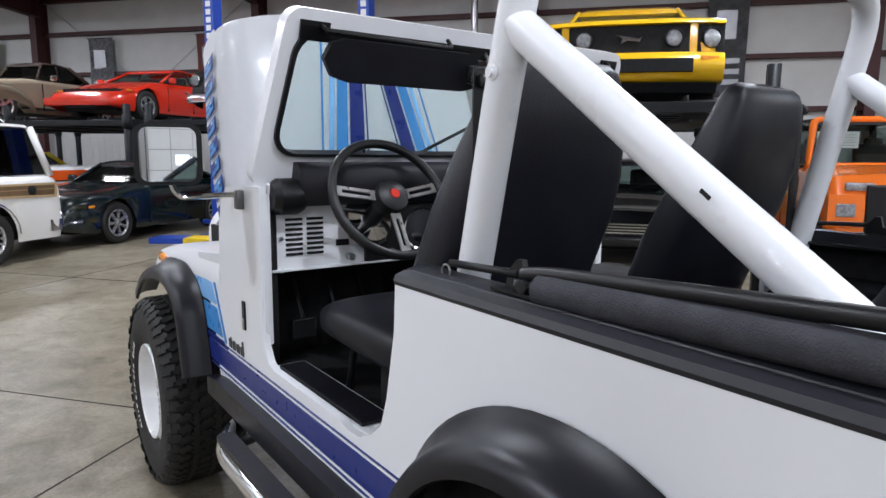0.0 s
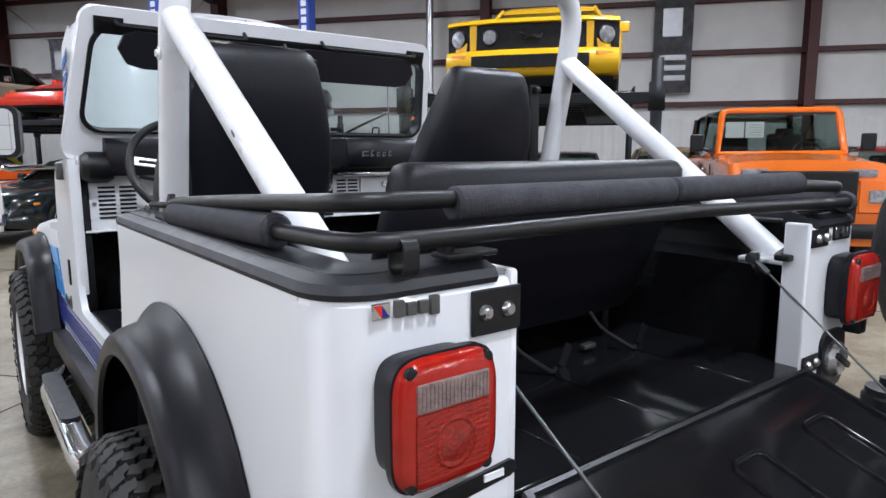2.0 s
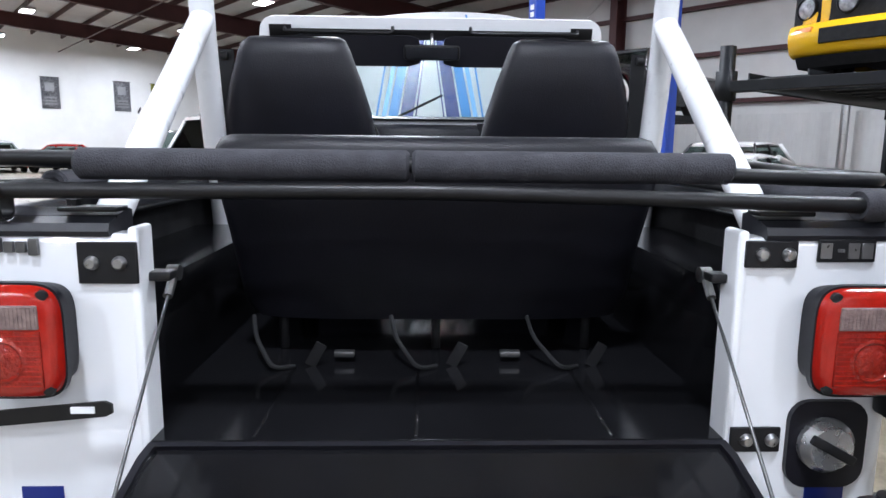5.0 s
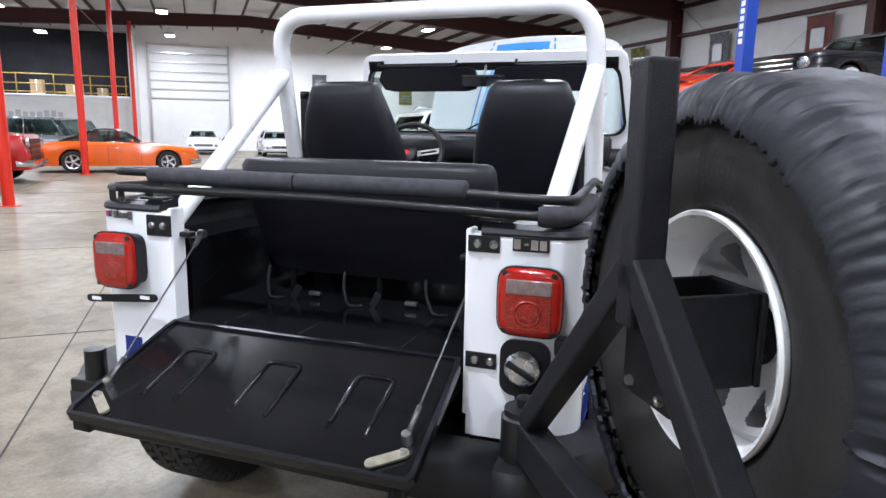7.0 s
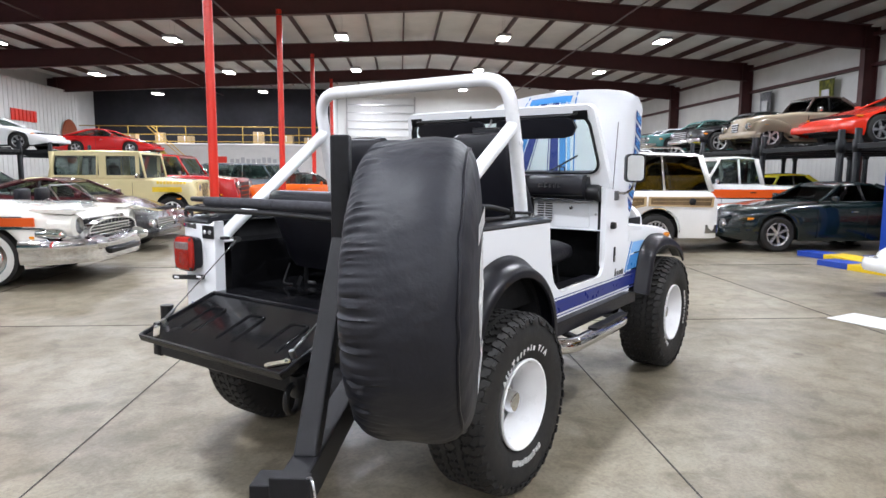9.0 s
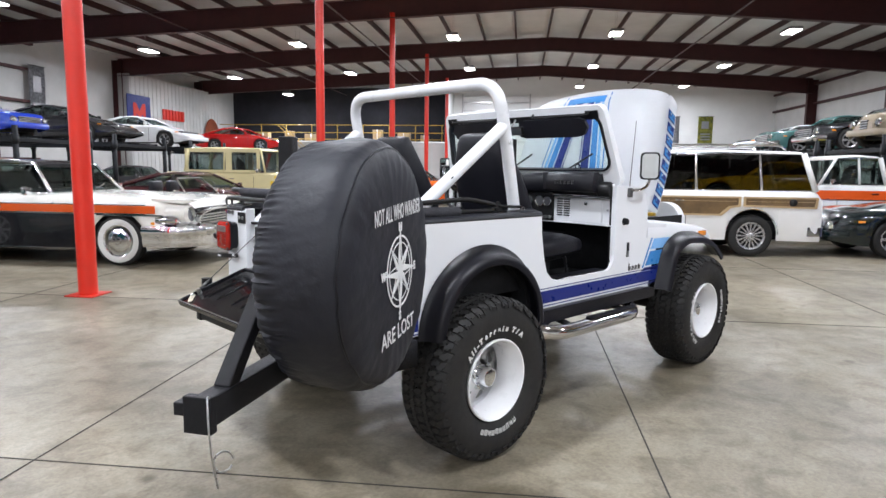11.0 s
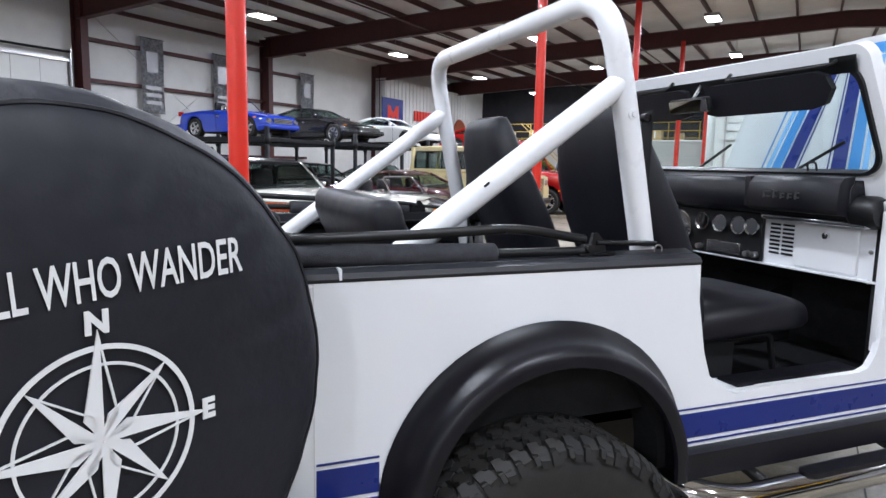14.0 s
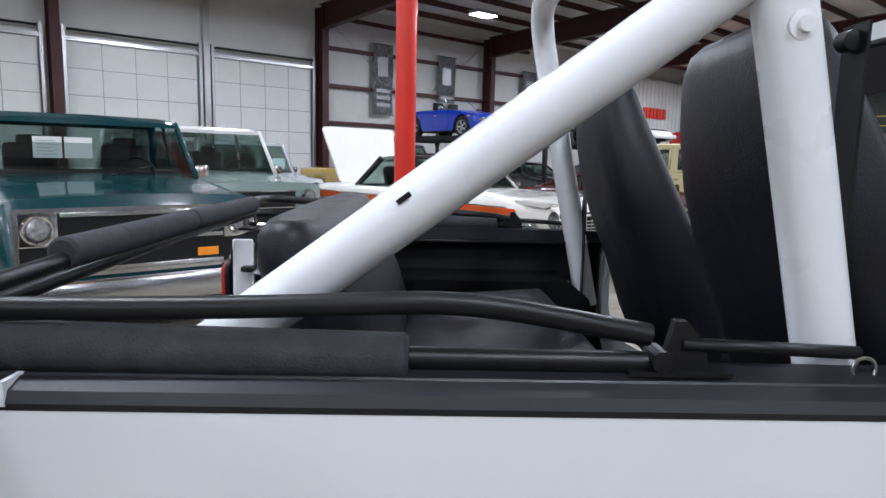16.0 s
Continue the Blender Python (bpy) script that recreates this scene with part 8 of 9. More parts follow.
def build_vehicles():
    white, black = (0.74, 0.74, 0.72), (0.010, 0.010, 0.012)
    # south side, noses towards the aisle
    car("station_wagon", "suv", (0.78, 0.77, 0.75), 8.75, -3.45, 90, "white vintage station wagon with wood-grain sides", wood=True, wheel="mesh", lift=0.06)
    car("coupe", "tourer", (0.002, 0.008, 0.009), 8.9, -8.48, 90, "very dark green luxury coupe with polished alloy wheels", face="round", wheel="star")
    car("pickup_truck", "pickup", (0.74, 0.74, 0.72), 11.55, -7.95, 90, "orange and white vintage pickup truck", roof_color=white, wheel="cap", upper=(0.72, 0.10, 0.015))
    car("hot_rod", "hotrod", (0.62, 0.55, 0.03), 14.0, -10.6, 90, "yellow vintage hot rod under the rack", wheel="spoke")
    car("classic_car", "classic", (0.32, 0.012, 0.015), 5.2, -12.6, 90, "dark red classic car under the lift", wheel="cap", roof_color=white)
    car("race_car", "coupe", (0.76, 0.76, 0.76), 3.3, -8.1, 90, "white low race car with black splitter", face="flat", wheel="spoke")
    car("sports_car", "coupe", (0.62, 0.03, 0.012), 11.1, -11.9, 90, "red sports coupe on a storage rack", z=2.08, face="flat")
    car("street_rod", "hotrod", (0.30, 0.25, 0.18), 14.1, -11.5, 90, "tan and brown street rod coupe on a storage rack", z=2.08, roof_color=(0.045, 0.03, 0.025))
    car("roadster", "classic", black, 7.6, -12.4, 90, "black classic hardtop on a storage rack", z=2.08, wheel="cap")
    car("coupe", "muscle", black, 18.0, -11.9, 90, "black muscle coupe on a storage rack", z=2.08)
    car("coupe", "muscle", (0.06, 0.16, 0.15), 21.6, -11.9, 90, "green muscle coupe on a storage rack", z=2.08)
    car("suv", "suv", (0.012, 0.014, 0.016), 19.5, -6.5, 90, "black sport utility vehicle parked on the floor", wheel="spoke")
    car("coupe", "coupe", (0.55, 0.56, 0.58), 25.2, -11.9, 90, "silver coupe on a storage rack", z=2.08, face="flat")
    car("muscle_car", "muscle", (0.80, 0.47, 0.012), 0.38, -7.6, 90, "bright yellow muscle car raised on a four-post lift", z=1.97, face="band")
    car("off_roader", "jeep", (0.75, 0.16, 0.012), -2.58, -8.0, 90, "orange off-road vehicle with black fender flares", roof_color=black, face="flat", wheel="spoke", lift=0.12)
    car("coupe", "sedan", black, 0.3, -9.6, 90, "black car parked under the four-post lift")
    car("classic_car", "classic", (0.25, 0.16, 0.03), -1.9, -13.2, 90, "brown and tan classic car by the wall", roof_color=(0.2, 0.13, 0.06), wheel="cap")
    car("classic_car", "classic", (0.22, 0.01, 0.012), -5.6, -12.5, 90, "dark red classic car by the wall", wheel="cap")
    # north side, noses towards the aisle
    car("pickup_truck", "pickup", (0.004, 0.045, 0.052), 0.62, 6.9, -90, "dark teal vintage pickup truck with chrome grille", wheel="cap", face="truck")
    car("suv", "suv", (0.20, 0.27, 0.25), 2.75, 9.3, -90, "pale green vintage utility vehicle", roof_color=white, wheel="white", lift=0.1)
    car("classic_car", "classic", (0.72, 0.70, 0.64), 5.8, 6.72, -90, "white, orange and black classic sedan with whitewall tyres", roof_color=black, stripe=(0.66, 0.10, 0.018), lower=black, wheel="cap")
    car("roadster", "roadster", (0.012, 0.012, 0.014), 8.95, 6.2, -90, "black open roadster parked between classics", wheel="white", glass=False)
    car("coupe", "coupe", (0.045, 0.005, 0.008), 11.2, 6.95, -90, "dark maroon coupe with alloy wheels", face="flat")
    car("off_roader", "long_jeep", (0.62, 0.54, 0.30), 14.8, 7.45, -90, "cream hardtop off-road vehicle with yellow hood stripes", face="slots", wheel="white", lift=0.08, hardtop=True)
    car("pickup_truck", "pickup", (0.36, 0.010, 0.012), 17.4, 7.2, -90, "dark red vintage pickup truck", wheel="spoke", lift=0.1)
    car("muscle_car", "muscle", (0.72, 0.12, 0.010), 21.6, 3.2, -88, "orange muscle car with black vinyl roof", roof_color=black)
    car("suv", "suv", (0.10, 0.12, 0.14), 27.0, 6.6, -90, "grey-blue utility vehicle in the distance")
    car("suv", "suv", (0.12, 0.15, 0.18), 30.5, 6.0, -90, "slate utility vehicle in the distance")
    car("sedan", "sedan", white, 38.0, 0.6, 180, "white sedan by the open roll-up door")
    car("sedan", "sedan", (0.5, 0.5, 0.5), 35.0, -3.2, 180, "silver sedan near the end wall")
    car("coupe", "coupe", (0.40, 0.01, 0.01), 33.5, -5.6, 150, "red coupe near the end wall", face="flat")
    car("roadster", "roadster", (0.012, 0.045, 0.42), 13.1, 14.9, -90, "blue open roadster on a storage rack", z=2.12, glass=False, face="round")
    car("coupe", "coupe", black, 17.2, 14.9, -90, "black coupe on a storage rack", z=2.12, face="flat", wheel="star")
    car("coupe", "coupe", (0.72, 0.72, 0.72), 22.0, 14.9, -90, "white coupe on a storage rack", z=2.12, face="flat")
    car("sports_car", "coupe", (0.50, 0.012, 0.012), 29.5, 14.0, -90, "red sports car on a storage rack", z=2.12, face="flat")
    car("sedan", "sedan", (0.02, 0.02, 0.022), 16.8, 14.9, -90, "black sedan stored under the rack")
    car("sedan", "muscle", (0.10, 0.10, 0.11), 21.4, 14.9, -90, "grey car stored under the rack")
    car("pickup_truck", "pickup", (0.30, 0.20, 0.03), 8.6, 12.6, -90, "mustard vintage truck with a wooden body", roof_color=(0.03, 0.03, 0.03), wheel="cap")
    car("suv", "suv", (0.45, 0.47, 0.48), 5.2, 13.4, -90, "white and chrome vintage truck in the back row", wheel="cap")
    car("sedan", "sedan", (0.03, 0.035, 0.05), -4.5, 7.2, -90, "dark blue sedan parked by the posts")
    # raised trunk lid of the classic sedan
    lid = thing("trunk_lid", "raised white trunk lid of the classic sedan", "car part", HALL @ Matrix.Translation((5.8, 8.95, 0.98)))
    o = [(x * (0.78 + 0.22 * y), y) for x, y in round_rect(-0.78, 0.78, 0.0, 1.05, 0.08)]
    part("lid_panel", moved(prism(o, "z", 0, 0.04, 0.01), Matrix.Rotation(radians(70), 4, "X")), car_paint((0.76, 0.74, 0.69)), lid)
    part("lid_hinge", merge(tube([(-0.5, 0, 0), (-0.5, -0.1, -0.1)], 0.015, 8), tube([(0.5, 0, 0), (0.5, -0.1, -0.1)], 0.015, 8)), M_BLACKSATIN, lid)
    # price papers behind windshields
    for (u, v, z, w) in ((0.36, 6.08, 1.38, 0.5), (-2.18, -7.50, 1.57, 0.46)):
        pp = thing("price_sheet", "white paper price sheet in a windshield", "paper", HALL @ Matrix.Translation((u, v, z)))
        part("sheet", box(-w / 2, -0.01, -0.003, 0.003, 0, 0.20), M_PAPER, pp)
        part("sheet", box(0.01, w / 2, -0.003, 0.003, 0, 0.20), M_PAPER, pp)
        for q in range(5):
            part("print_bar", box(-w / 2 + 0.03, -0.05 - 0.02 * (q % 3), -0.005, 0.005, 0.03 + 0.032 * q, 0.036 + 0.032 * q), M_LAMPBODY, pp)


build_vehicles()


def lift_rack(u, v, z, along=5.2, wide=2.9, mat=None, label="black steel four-post storage lift"):
    mat = mat or M_RACK
    k = thing("storage_lift", label, "lift", HALL @ Matrix.Translation((u, v, 0)), "storage lifts")
    for x in (-wide / 2, wide / 2):
        for y in (-along / 2, along / 2):
            part("post", merge(box(x - 0.05, x + 0.05, y - 0.05, y + 0.05, 0, z + 0.28), box(x - 0.07, x + 0.07, y - 0.065, y + 0.065, z - 0.2, z + 0.06), box(x - 0.14, x + 0.14, y - 0.14, y + 0.14, 0, 0.012)), mat, k)
    for s in (-1, 1):
        xc = s * 0.78
        part("runway", merge(box(xc - 0.24, xc + 0.24, -along / 2 + 0.1, along / 2 - 0.1, z - 0.11, z - 0.005), box(xc - 0.25, xc - 0.235, -along / 2, along / 2, z - 0.12, z + 0.03), box(xc + 0.235, xc + 0.25, -along / 2, along / 2, z - 0.12, z + 0.03)), mat, k)
        y = s * along / 2
        part("cross_beam", box(-wide / 2, wide / 2, y - 0.06, y + 0.06, z - 0.13, z - 0.03, 0.008), mat, k)
    return k


def build_lifts():
    for u in (7.7, 11.1, 14.4, 18.0, 21.6, 25.2):
        lift_rack(u, -11.9, 2.08)
    lift_rack(0.38, -7.3, 1.97, 5.0, 2.45)
    for u in (13.1, 17.2, 22.0, 29.5):
        lift_rack(u, 14.8, 2.12)
    # drip tray under the yellow car
    tr = thing("drip_tray", "ribbed dark drip tray between lift runways", "tray", HALL @ Matrix.Translation((0.38, -7.3, 1.86)))
    part("tray", box(-0.53, 0.53, -2.2, 2.2, 0.0, 0.03, 0.004), M_RACK, tr)
    for k in range(12):
        part("tray_rib", box(-0.53, 0.53, -2.2 + 0.4 * k, -2.15 + 0.4 * k, -0.02, -0.001), M_RACK, tr)
    # two-post lift
    tp = thing("two_post_lift", "blue two-post car lift with overhead bar", "lift", HALL @ Matrix.Translation((0, -8.6, 0)))
    for u in (4.4, 7.2):
        col = part("column", merge(box(u - 0.09, u + 0.09, -0.02, 0.12, 0, 4.4, 0.01), box(u - 0.09, u - 0.07, -0.14, 0.02, 0, 4.4), box(u + 0.07, u + 0.09, -0.14, 0.02, 0, 4.4), box(u - 0.26, u + 0.26, -0.28, 0.28, 0, 0.015)), M_LIFTBLUE, tp)
        part("lettering_bar", merge(*[box(u - 0.045, u + 0.045, 0.121, 0.124, 3.1 + 0.13 * k, 3.19 + 0.13 * k) for k in range(7)]), M_DECALW, col, "white upright lettering bars")
        part("arm", box(u - 0.7 if u < 6 else u - 0.1, u + 0.1 if u < 6 else u + 0.7, -0.55, -0.45, 0.12, 0.2, 0.01), M_LIFTBLUE, tp)
    part("overhead_bar", box(4.3, 7.4, -0.06, 0.06, 4.33, 4.45, 0.01), M_LIFTBLUE, tp)
    # yellow drive-on ramps by the lift
    for u, v in ((6.75, -7.6), (5.6, -7.2)):
        rp = thing("ramp", "low yellow steel drive-on ramp on the floor", "ramp", HALL @ Matrix.Translation((u, v, 0)) @ Matrix.Rotation(radians(15), 4, "Z"), "yellow ramps")
        part("ramp_body", prism([(-0.7, 0.0), (0.35, 0.0), (0.35, 0.09), (0.1, 0.09), (-0.7, 0.01)], "y", -0.22, 0.22, 0.005), M_YELLOWPAINT, rp)
        part("ramp_strip", box(0.36, 0.9, -0.20, 0.20, 0.0, 0.09, 0.006), M_LIFTBLUE, rp)
    mat = thing("floor_sheet", "white paper sheet lying on the floor", "sheet", HALL @ Matrix.Translation((2.45, -4.85, 0.0)) @ Matrix.Rotation(radians(25), 4, "Z"))
    part("sheet", box(-0.45, 0.45, -0.25, 0.25, 0.003, 0.007), M_PAPER, mat)


build_lifts()


def build_end_wall():
    # loft across the end: white front wall, yellow railing, near-black sheet for the unlit store above
    um = 38.5
    hall_part("loft_front_wall", box(um, um + 0.2, 4.3, V1, 0, 2.95), M_WHITEWALL, "white loft front wall with sign bars", "wall")
    hall_part("loft_floor", box(um, U1, 4.3, V1, 2.95, 3.1), M_WHITEWALL, "white loft deck edge", "floor")
    hall_part("loft_back", box(U1 - 0.5, U1 - 0.4, 4.3, V1, 3.1, 7.0), M_DARKVOID, "near-black sheet standing for the unlit depth of the loft", "wall")
    hall_part("loft_side", box(um, U1, 4.2, 4.3, 0, 7.0), M_WHITEWALL, "white partition beside the loft", "wall")
    rail = thing("loft_railing", "yellow steel tube railing along the loft", "railing", HALL @ Matrix.Translation((um + 0.05, 0, 3.1)))
    for k in range(10):
        v = 4.5 + 1.75 * k
        part("railing_post", tube([(0, v, 0), (0, v, 1.05)], 0.028, 8), M_YELLOW, rail)
    for z in (0.12, 0.55, 1.05):
        part("rail", tube([(0, 4.4, z), (0, V1 - 0.1, z)], 0.025, 8), M_YELLOW, rail)
    stair = thing("loft_stair", "yellow steel stair up to the loft", "stair", HALL @ Matrix.Translation((um - 0.6, 12.0, 0)))
    for s in (-0.45, 0.45):
        part("stringer", moved(box(-0.03, 0.03, 0, 4.4, -0.1, 0.1), Matrix.Translation((s, 0, 0.1)) @ Matrix.Rotation(radians(43), 4, "X")), M_YELLOW, stair)
        part("handrail", moved(tube([(0, 0, 0), (0, 4.4, 0)], 0.025, 8), Matrix.Translation((s, 0, 1.1)) @ Matrix.Rotation(radians(43), 4, "X")), M_YELLOW, stair)
    for k in range(15):
        part("tread", box(-0.42, 0.42, 0.2 * k, 0.2 * k + 0.24, 0.19 * k + 0.12, 0.19 * k + 0.15), M_RACK, stair)
    boxes = [(5.8, 0.5, 0.45), (7.2, 0.8, 0.6), (9.0, 0.6, 0.8), (13.6, 0.9, 0.5), (15.2, 0.5, 0.7), (17.0, 0.7, 0.6)]
    for v, w, h in boxes:
        cb = thing("storage_box", "brown cardboard storage box on the loft", "box", HALL @ Matrix.Translation((um + 1.2, v, 3.1)), "loft boxes")
        part("carton", box(-0.3, 0.3, -w / 2, w / 2, 0, h, 0.01), M_TANTRIM, cb)
        part("tape", box(-0.305, 0.305, -0.03, 0.03, h * 0.2, h + 0.004), M_PAPER, cb)
    sign = thing("wall_sign", "white wall sign with red and grey lettering bars", "sign", HALL @ Matrix.Translation((um - 0.02, 9.0, 1.75)))
    part("panel", box(-0.02, 0.0, -3.4, 3.4, -0.95, 0.95), M_WHITEWALL, sign)
    part("red_bar", box(-0.026, -0.021, 1.75, 2.35, 0.15, 0.55), M_POST, sign)
    for k in range(9):
        part("grey_bar", box(-0.026, -0.021, 1.55 - 0.33 * k - 0.24, 1.55 - 0.33 * k, 0.15, 0.5 if k in (2, 6, 7) else 0.40), M_LAMPBODY, sign)
    part("small_bar", box(-0.026, -0.021, 0.3, 2.3, -0.12, -0.05), M_LAMPBODY, sign)
    # roll-up door in the end wall: half raised, a white sheet below it standing for the bright room beyond
    d = thing("roll_up_door", "white ribbed overhead door, half raised", "door", HALL @ Matrix.Translation((U1 - 0.05, 1.2, 0)), kind="structure")
    for k in range(6):
        part("door_section", box(-0.10, -0.02, -2.3, 2.3, 3.2 + 0.55 * k, 3.2 + 0.55 * k + 0.53, 0.012), M_DOORPANEL, d)
    part("door_track", merge(box(-0.16, -0.02, -2.42, -2.32, 0, 6.6), box(-0.16, -0.02, 2.32, 2.42, 0, 6.6)), M_STEEL, d)
    part("door_leaf", box(-0.06, -0.02, -2.3, 2.3, 0.0, 3.18), M_DOORPANEL, d)
    part("rib", merge(*[box(-0.16, -0.10, -2.3, 2.3, 3.25 + 0.55 * k, 3.31 + 0.55 * k) for k in range(6)]), M_STEEL, d)
    for v, mt, lab in ((-7.0, M_BANNER_G, "grey printed banner hanging on the end wall"), (-10.9, M_BANNER_G, "grey printed banner on the end wall"), (-13.1, M_BANNER_Y, "yellow and black printed banner on the end wall")):
        hang_banner(U1 - 0.03, v, 3.3, 0.95, 1.8, 180, mt, lab)


def hang_banner(u, v, z, w, h, facing, mat, label):
    """A thin cloth banner with a top rod and a plain printed figure; facing: where its front looks, in the hall."""
    b = thing("wall_banner", label, "banner", HALL @ Matrix.Translation((u, v, z)) @ Matrix.Rotation(radians(facing), 4, "Z"), "wall banners")
    bm = bmesh.new()
    rows = []
    for k in range(9):
        zz = h * k / 8
        rows.append([bm.verts.new((0.03 + 0.02 * math.sin(k * 0.9 + j * 1.7), -w / 2 + w * j / 5, zz)) for j in range(6)])
    for a, c in zip(rows, rows[1:]):
        for j in range(5):
            bm.faces.new((a[j], a[j + 1], c[j + 1], c[j]))
    bmesh.ops.solidify(bm, geom=bm.faces[:], thickness=0.004)
    part("cloth", bm, mat, b)
    part("rod", tube([(0.03, -w / 2 - 0.05, h), (0.03, w / 2 + 0.05, h)], 0.015, 8), M_BLACKSATIN, b)
    part("print_block", box(0.058, 0.064, -w * 0.28, w * 0.22, h * 0.55, h * 0.82), M_LAMPBODY, b)
    part("print_bar", merge(*[box(0.058, 0.064, -w * 0.34, w * 0.34, h * (0.12 + 0.1 * k), h * (0.17 + 0.1 * k)) for k in range(3)]), M_LAMPBODY, b)


build_end_wall()


def sectional_door(u0, u1, top):
    d = thing("garage_door", "white sectional overhead garage door, closed", "door", HALL @ Matrix.Translation((0, V1 - 0.05, 0)), "garage doors", kind="structure")
    n = 8
    rows = 6
    w = (u1 - u0) / 4
    h = top / rows
    for r in range(rows):
        for k in range(4):
            part("panel", box(u0 + w * k + 0.012, u0 + w * (k + 1) - 0.012, -0.06, -0.015, h * r + 0.012, h * (r + 1) - 0.012, 0.008), M_DOORPANEL, d)
    part("frame", merge(*[box(u0 + w * k - 0.012, u0 + w * k + 0.012, -0.05, -0.02, 0, top) for k in range(5)], *[box(u0, u1, -0.05, -0.02, h * r - 0.012, h * r + 0.012) for r in range(rows + 1)]), M_LAMPBODY, d)
    part("track", merge(box(u0 - 0.12, u0 - 0.03, -0.2, 0, 0, top + 0.4), box(u1 + 0.03, u1 + 0.12, -0.2, 0, 0, top + 0.4)), M_STEEL, d)
    part("header", box(u0 - 0.15, u1 + 0.15, -0.16, 0, top, top + 0.10), M_STEEL, d)
    part("spring_shaft", tube([(u0, -0.2, top + 0.3), (u1, -0.2, top + 0.3)], 0.04, 10), M_BLACKSATIN, d)
    for k in (1, 2):
        part("window", box(u0 + w * k + 0.18, u0 + w * (k + 1) - 0.18, -0.066, -0.06, h * 1.25, h * 1.75), M_LAMPLOW, d, "small bright daylight window")


M_LAMPLOW = material("daylight_pane", (0.8, 0.85, 0.9), 0.3, var=0, emit=(0.85, 0.93, 1.0), strength=1.6)


def build_north_wall():
    for a, b in ((3.2, 6.9), (7.45, 11.0), (-5.3, -1.6), (-1.1, 2.5), (-13.8, -10.1), (-9.6, -6.0)):
        sectional_door(a, b, 4.55)
    post = []
    for u in (7.18, -1.35, -9.85):
        post.append(box(u - 0.10, u + 0.10, V1 - 0.25, V1, 0, EAVE))
    hall_part("door_jambs", merge(*post), M_STEEL, "grey steel jambs between garage doors", "jamb")
    hang_banner(14.1, V1 - 0.22, 3.1, 0.95, 2.7, -90, M_BANNER_G, "grey and white patterned banner on the wall")
    hang_banner(17.4, V1 - 0.22, 3.1, 0.95, 2.6, -90, M_BANNER_G, "grey printed banner on the wall")
    hang_banner(22.6, V1 - 0.22, 3.1, 0.95, 2.5, -90, M_BANNER_G, "grey printed banner on the wall")
    hall_part("wall_liner_north", box(28.3, 38.4, 19.6, V1 - 0.25, 0, 6.1), M_WHITEWALL, "white ribbed sheet wall", "wall")
    ribs = [box(28.4 + 0.40 * k, 28.44 + 0.40 * k, 19.575, 19.6, 0, 6.1) for k in range(25)]
    tagged(hall_part("wall_ribs", merge(*ribs), M_WHITEWALL, "white ribs of the sheet wall", "rib"), kind="structure")
    s1 = thing("fuel_sign", "square blue sign with a red letter-like shape", "sign", HALL @ Matrix.Translation((28.95, 19.56, 3.2)) @ Matrix.Diagonal((1.0, 1, 0.92, 1)))
    part("panel", box(-1.05, 1.05, -0.06, 0.0, 0, 2.0, 0.02), M_NAVY, s1)
    part("red_shape", prism([(-0.55, 0.45), (-0.55, 1.55), (-0.3, 1.55), (0, 1.1), (0.3, 1.55), (0.55, 1.55), (0.55, 0.45), (0.3, 0.45), (0.3, 1.0), (0, 0.65), (-0.3, 1.0), (-0.3, 0.45)], "y", -0.075, -0.06), M_POST, s1)
    s2 = thing("oil_sign", "red lettering bars mounted on the wall", "sign", HALL @ Matrix.Translation((32.4, 19.56, 3.95)) @ Matrix.Diagonal((0.95, 1, 0.85, 1)))
    for k in range(7):
        part("letter_bar", box(-1.2 + 0.36 * k, -1.2 + 0.36 * k + 0.27, -0.06, 0, 0, 0.7, 0.01), M_POST, s2)
    s3 = thing("round_sign", "round brown and red porcelain sign", "sign", HALL @ Matrix.Translation((37.0, 19.5, 3.1)) @ Matrix.Diagonal((1.15, 1, 1.15, 1)))
    part("disc", moved(lathe([(0, -0.05), (0.85, -0.05), (0.88, 0.0)], 36, "y"), Matrix.Diagonal((1, 1, 1.3, 1))), material("brown_enamel", (0.22, 0.06, 0.03), 0.3, var=0.2, scale=5), s3)
    part("disc_bar", box(-0.4, 0.4, -0.07, -0.05, -0.3, 0.3, 0.01), M_POST, s3)


build_north_wall()


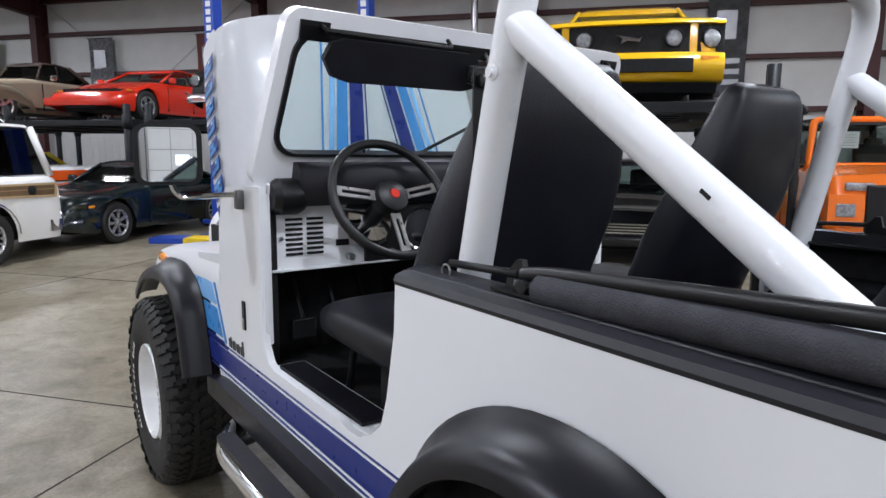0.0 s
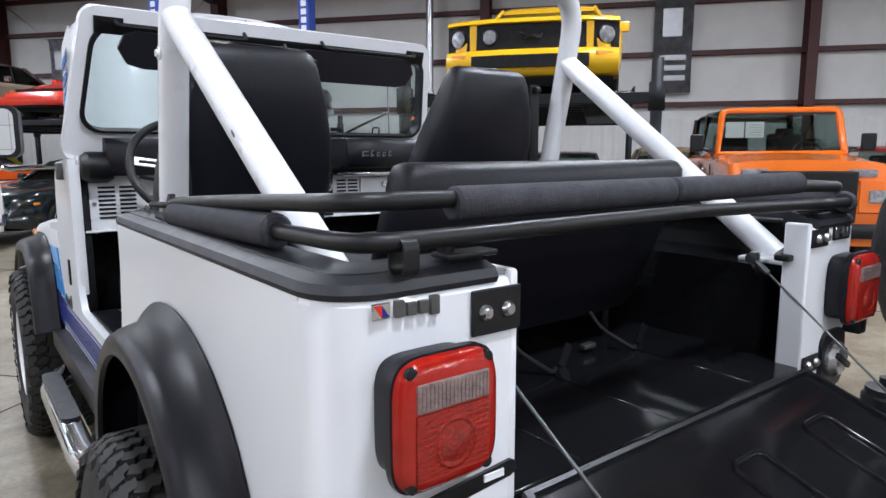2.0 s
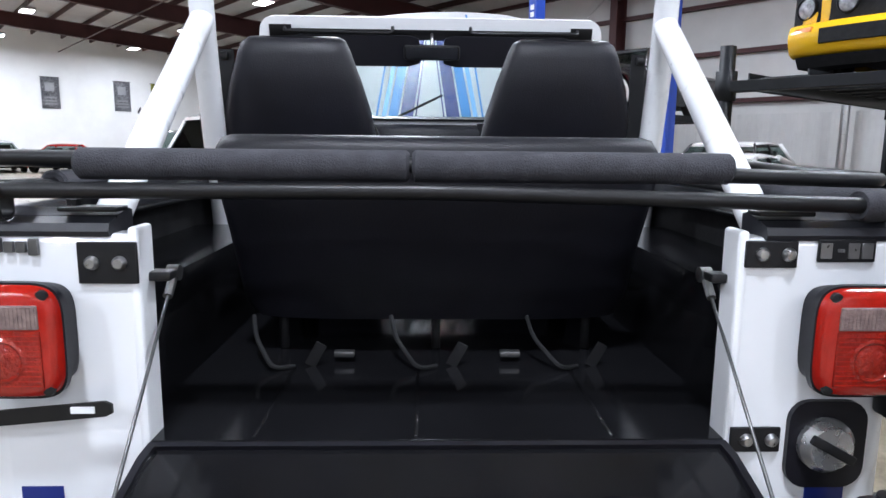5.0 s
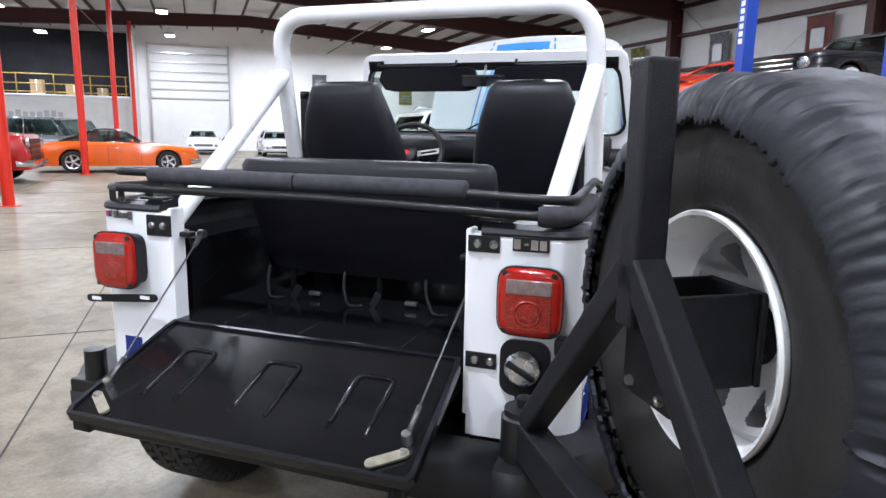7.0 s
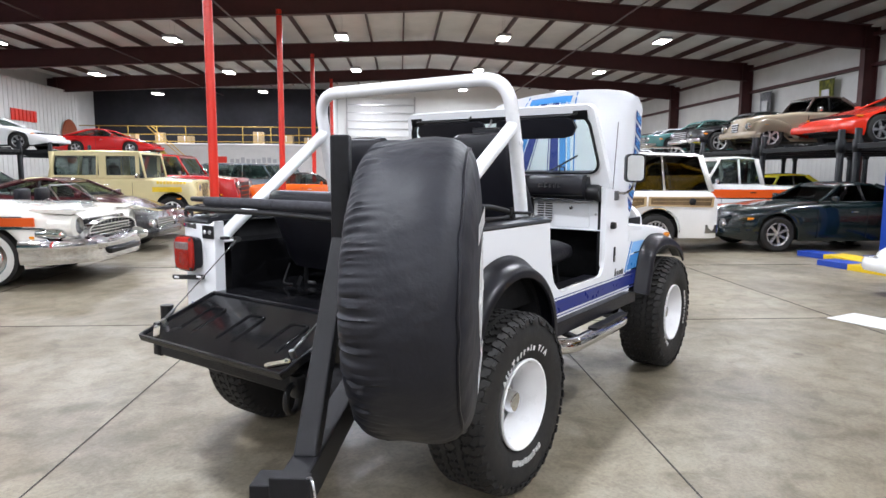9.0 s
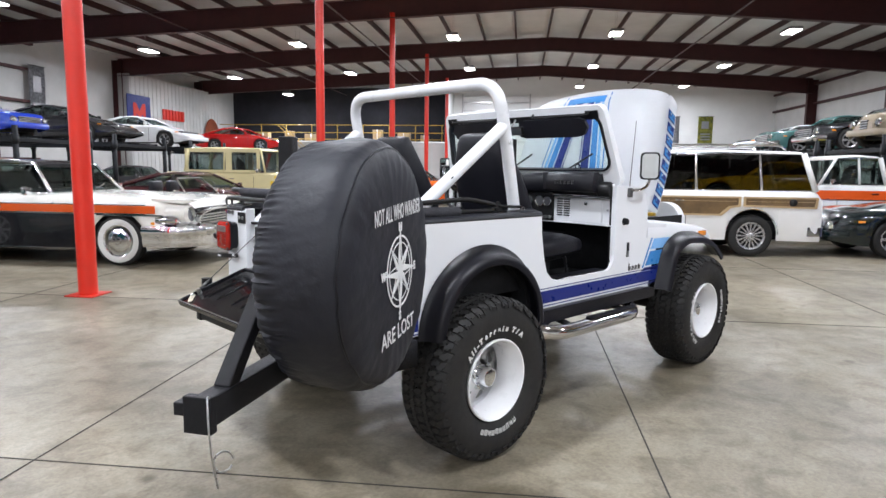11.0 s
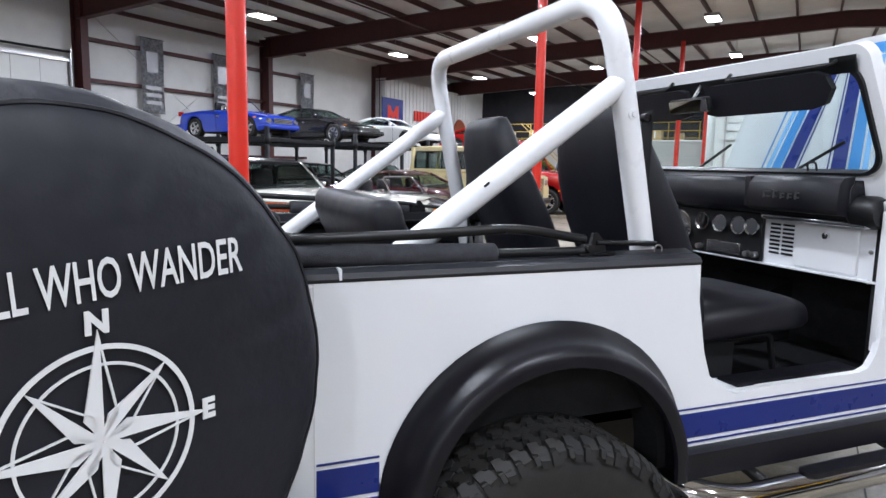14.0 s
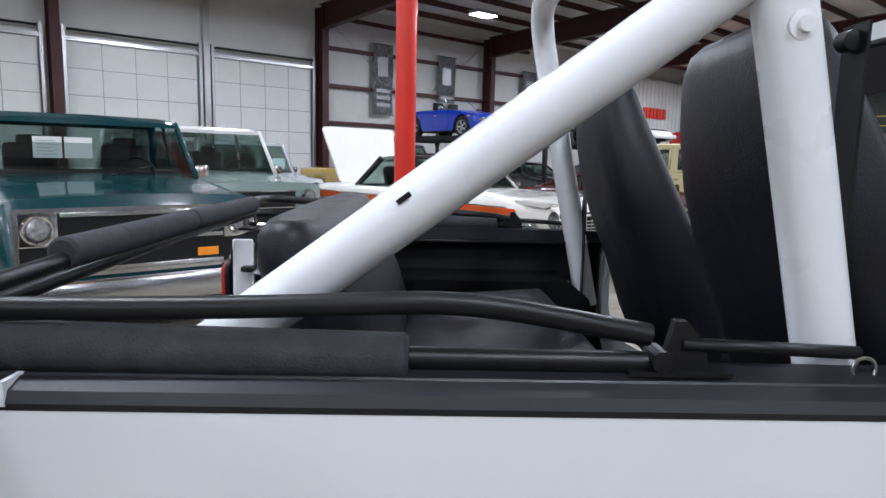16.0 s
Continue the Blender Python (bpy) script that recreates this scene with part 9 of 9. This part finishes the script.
def build_south_wall():
    for u, mt, w, h, lab in ((-2.25, M_BANNER_D, 1.0, 2.7, "black printed banner hanging on the wall"), (13.2, M_BANNER_R, 0.95, 2.2, "red printed banner on the wall"), (17.4, M_BANNER_G, 0.95, 2.2, "grey printed banner on the wall"),
                             (22.2, M_BANNER_Y, 0.95, 2.2, "green and black printed banner on the wall"), (26.6, M_BANNER_G, 0.95, 2.2, "grey printed banner on the wall")):
        hang_banner(u, V0 + 0.22, 3.0, w, h, 90, mt, lab)
    # ribbed lower liner
    ribs = [box(-7.6, 27.0, V0 + 0.205, V0 + 0.212, 0, 2.3)] + [prism([(-7.5 + 0.3 * k, V0 + 0.2115), (-7.44 + 0.3 * k, V0 + 0.232), (-7.40 + 0.3 * k, V0 + 0.232), (-7.34 + 0.3 * k, V0 + 0.2115)], "z", 0, 2.3) for k in range(114)]
    hall_part("wall_liner_south", merge(*ribs), M_WHITEWALL, "white ribbed sheet liner on the lower wall", "wall")
    # overhead door beside the orange vehicle
    dm = thing("side_door", "white sectional overhead door in the far wall", "door", HALL @ Matrix.Translation((0, V0 + 0.24, 0)), kind="structure")
    for r in range(7):
        part("panel", box(-12.2, -7.9, 0, 0.05, 0.6 * r, 0.6 * r + 0.585, 0.008), M_DOORPANEL, dm)
    part("track", merge(box(-7.85, -7.75, 0, 0.12, 0, 5.2), box(-12.35, -12.25, 0, 0.12, 0, 5.2)), M_STEEL, dm)
    ex = thing("exit_sign", "small red lit exit sign on the wall", "sign", HALL @ Matrix.Translation((2.0, V0 + 0.24, 2.45)))
    part("sign_box", box(-0.2, 0.2, 0, 0.06, 0, 0.2, 0.01), M_POST, ex)
    # wall bracing rods
    br = []
    for a, b in ((11.4, 19.9), (-14.1, -5.6)):
        br.append(tube([(a, V0 + 0.12, 0.3), (b, V0 + 0.12, 6.6)], 0.012, 6))
        br.append(tube([(a, V0 + 0.14, 6.6), (b, V0 + 0.14, 0.3)], 0.012, 6))
    hall_part("bracing_rods", merge(*br), M_STEEL, "thin steel cross-bracing rods", "rod")
    br = [tube([(11.4, V1 - 0.12, 0.3), (19.9, V1 - 0.12, 6.6)], 0.012, 6), tube([(11.4, V1 - 0.14, 6.6), (19.9, V1 - 0.14, 0.3)], 0.012, 6)]
    hall_part("bracing_rods", merge(*br), M_STEEL, "thin steel cross-bracing rods", "rod")
    # conduits and sprinkler pipes under the roof
    pp = [tube([(U0 + 1, v, 6.45), (U1 - 1, v, 6.45)], 0.03, 8) for v in (-7.4, 5.4, 11.8)]
    hall_part("ceiling_pipes", merge(*pp), M_PURLIN, "dark sprinkler pipes under the roof", "pipe")
    # exhaust stack of the lift bay
    st = thing("vent_pipe", "bright galvanised vent pipe by the wall", "pipe", HALL @ Matrix.Translation((4.4, V0 + 0.8, 0)))
    part("pipe", lathe([(0.10, 0), (0.10, 7.0)], 18, "z"), M_STEEL, st)
    part("collar", lathe([(0.125, 3.0), (0.125, 3.12), (0.10, 3.13), (0.10, 2.99)], 18, "z", closed=True), M_STEEL, st)


build_south_wall()
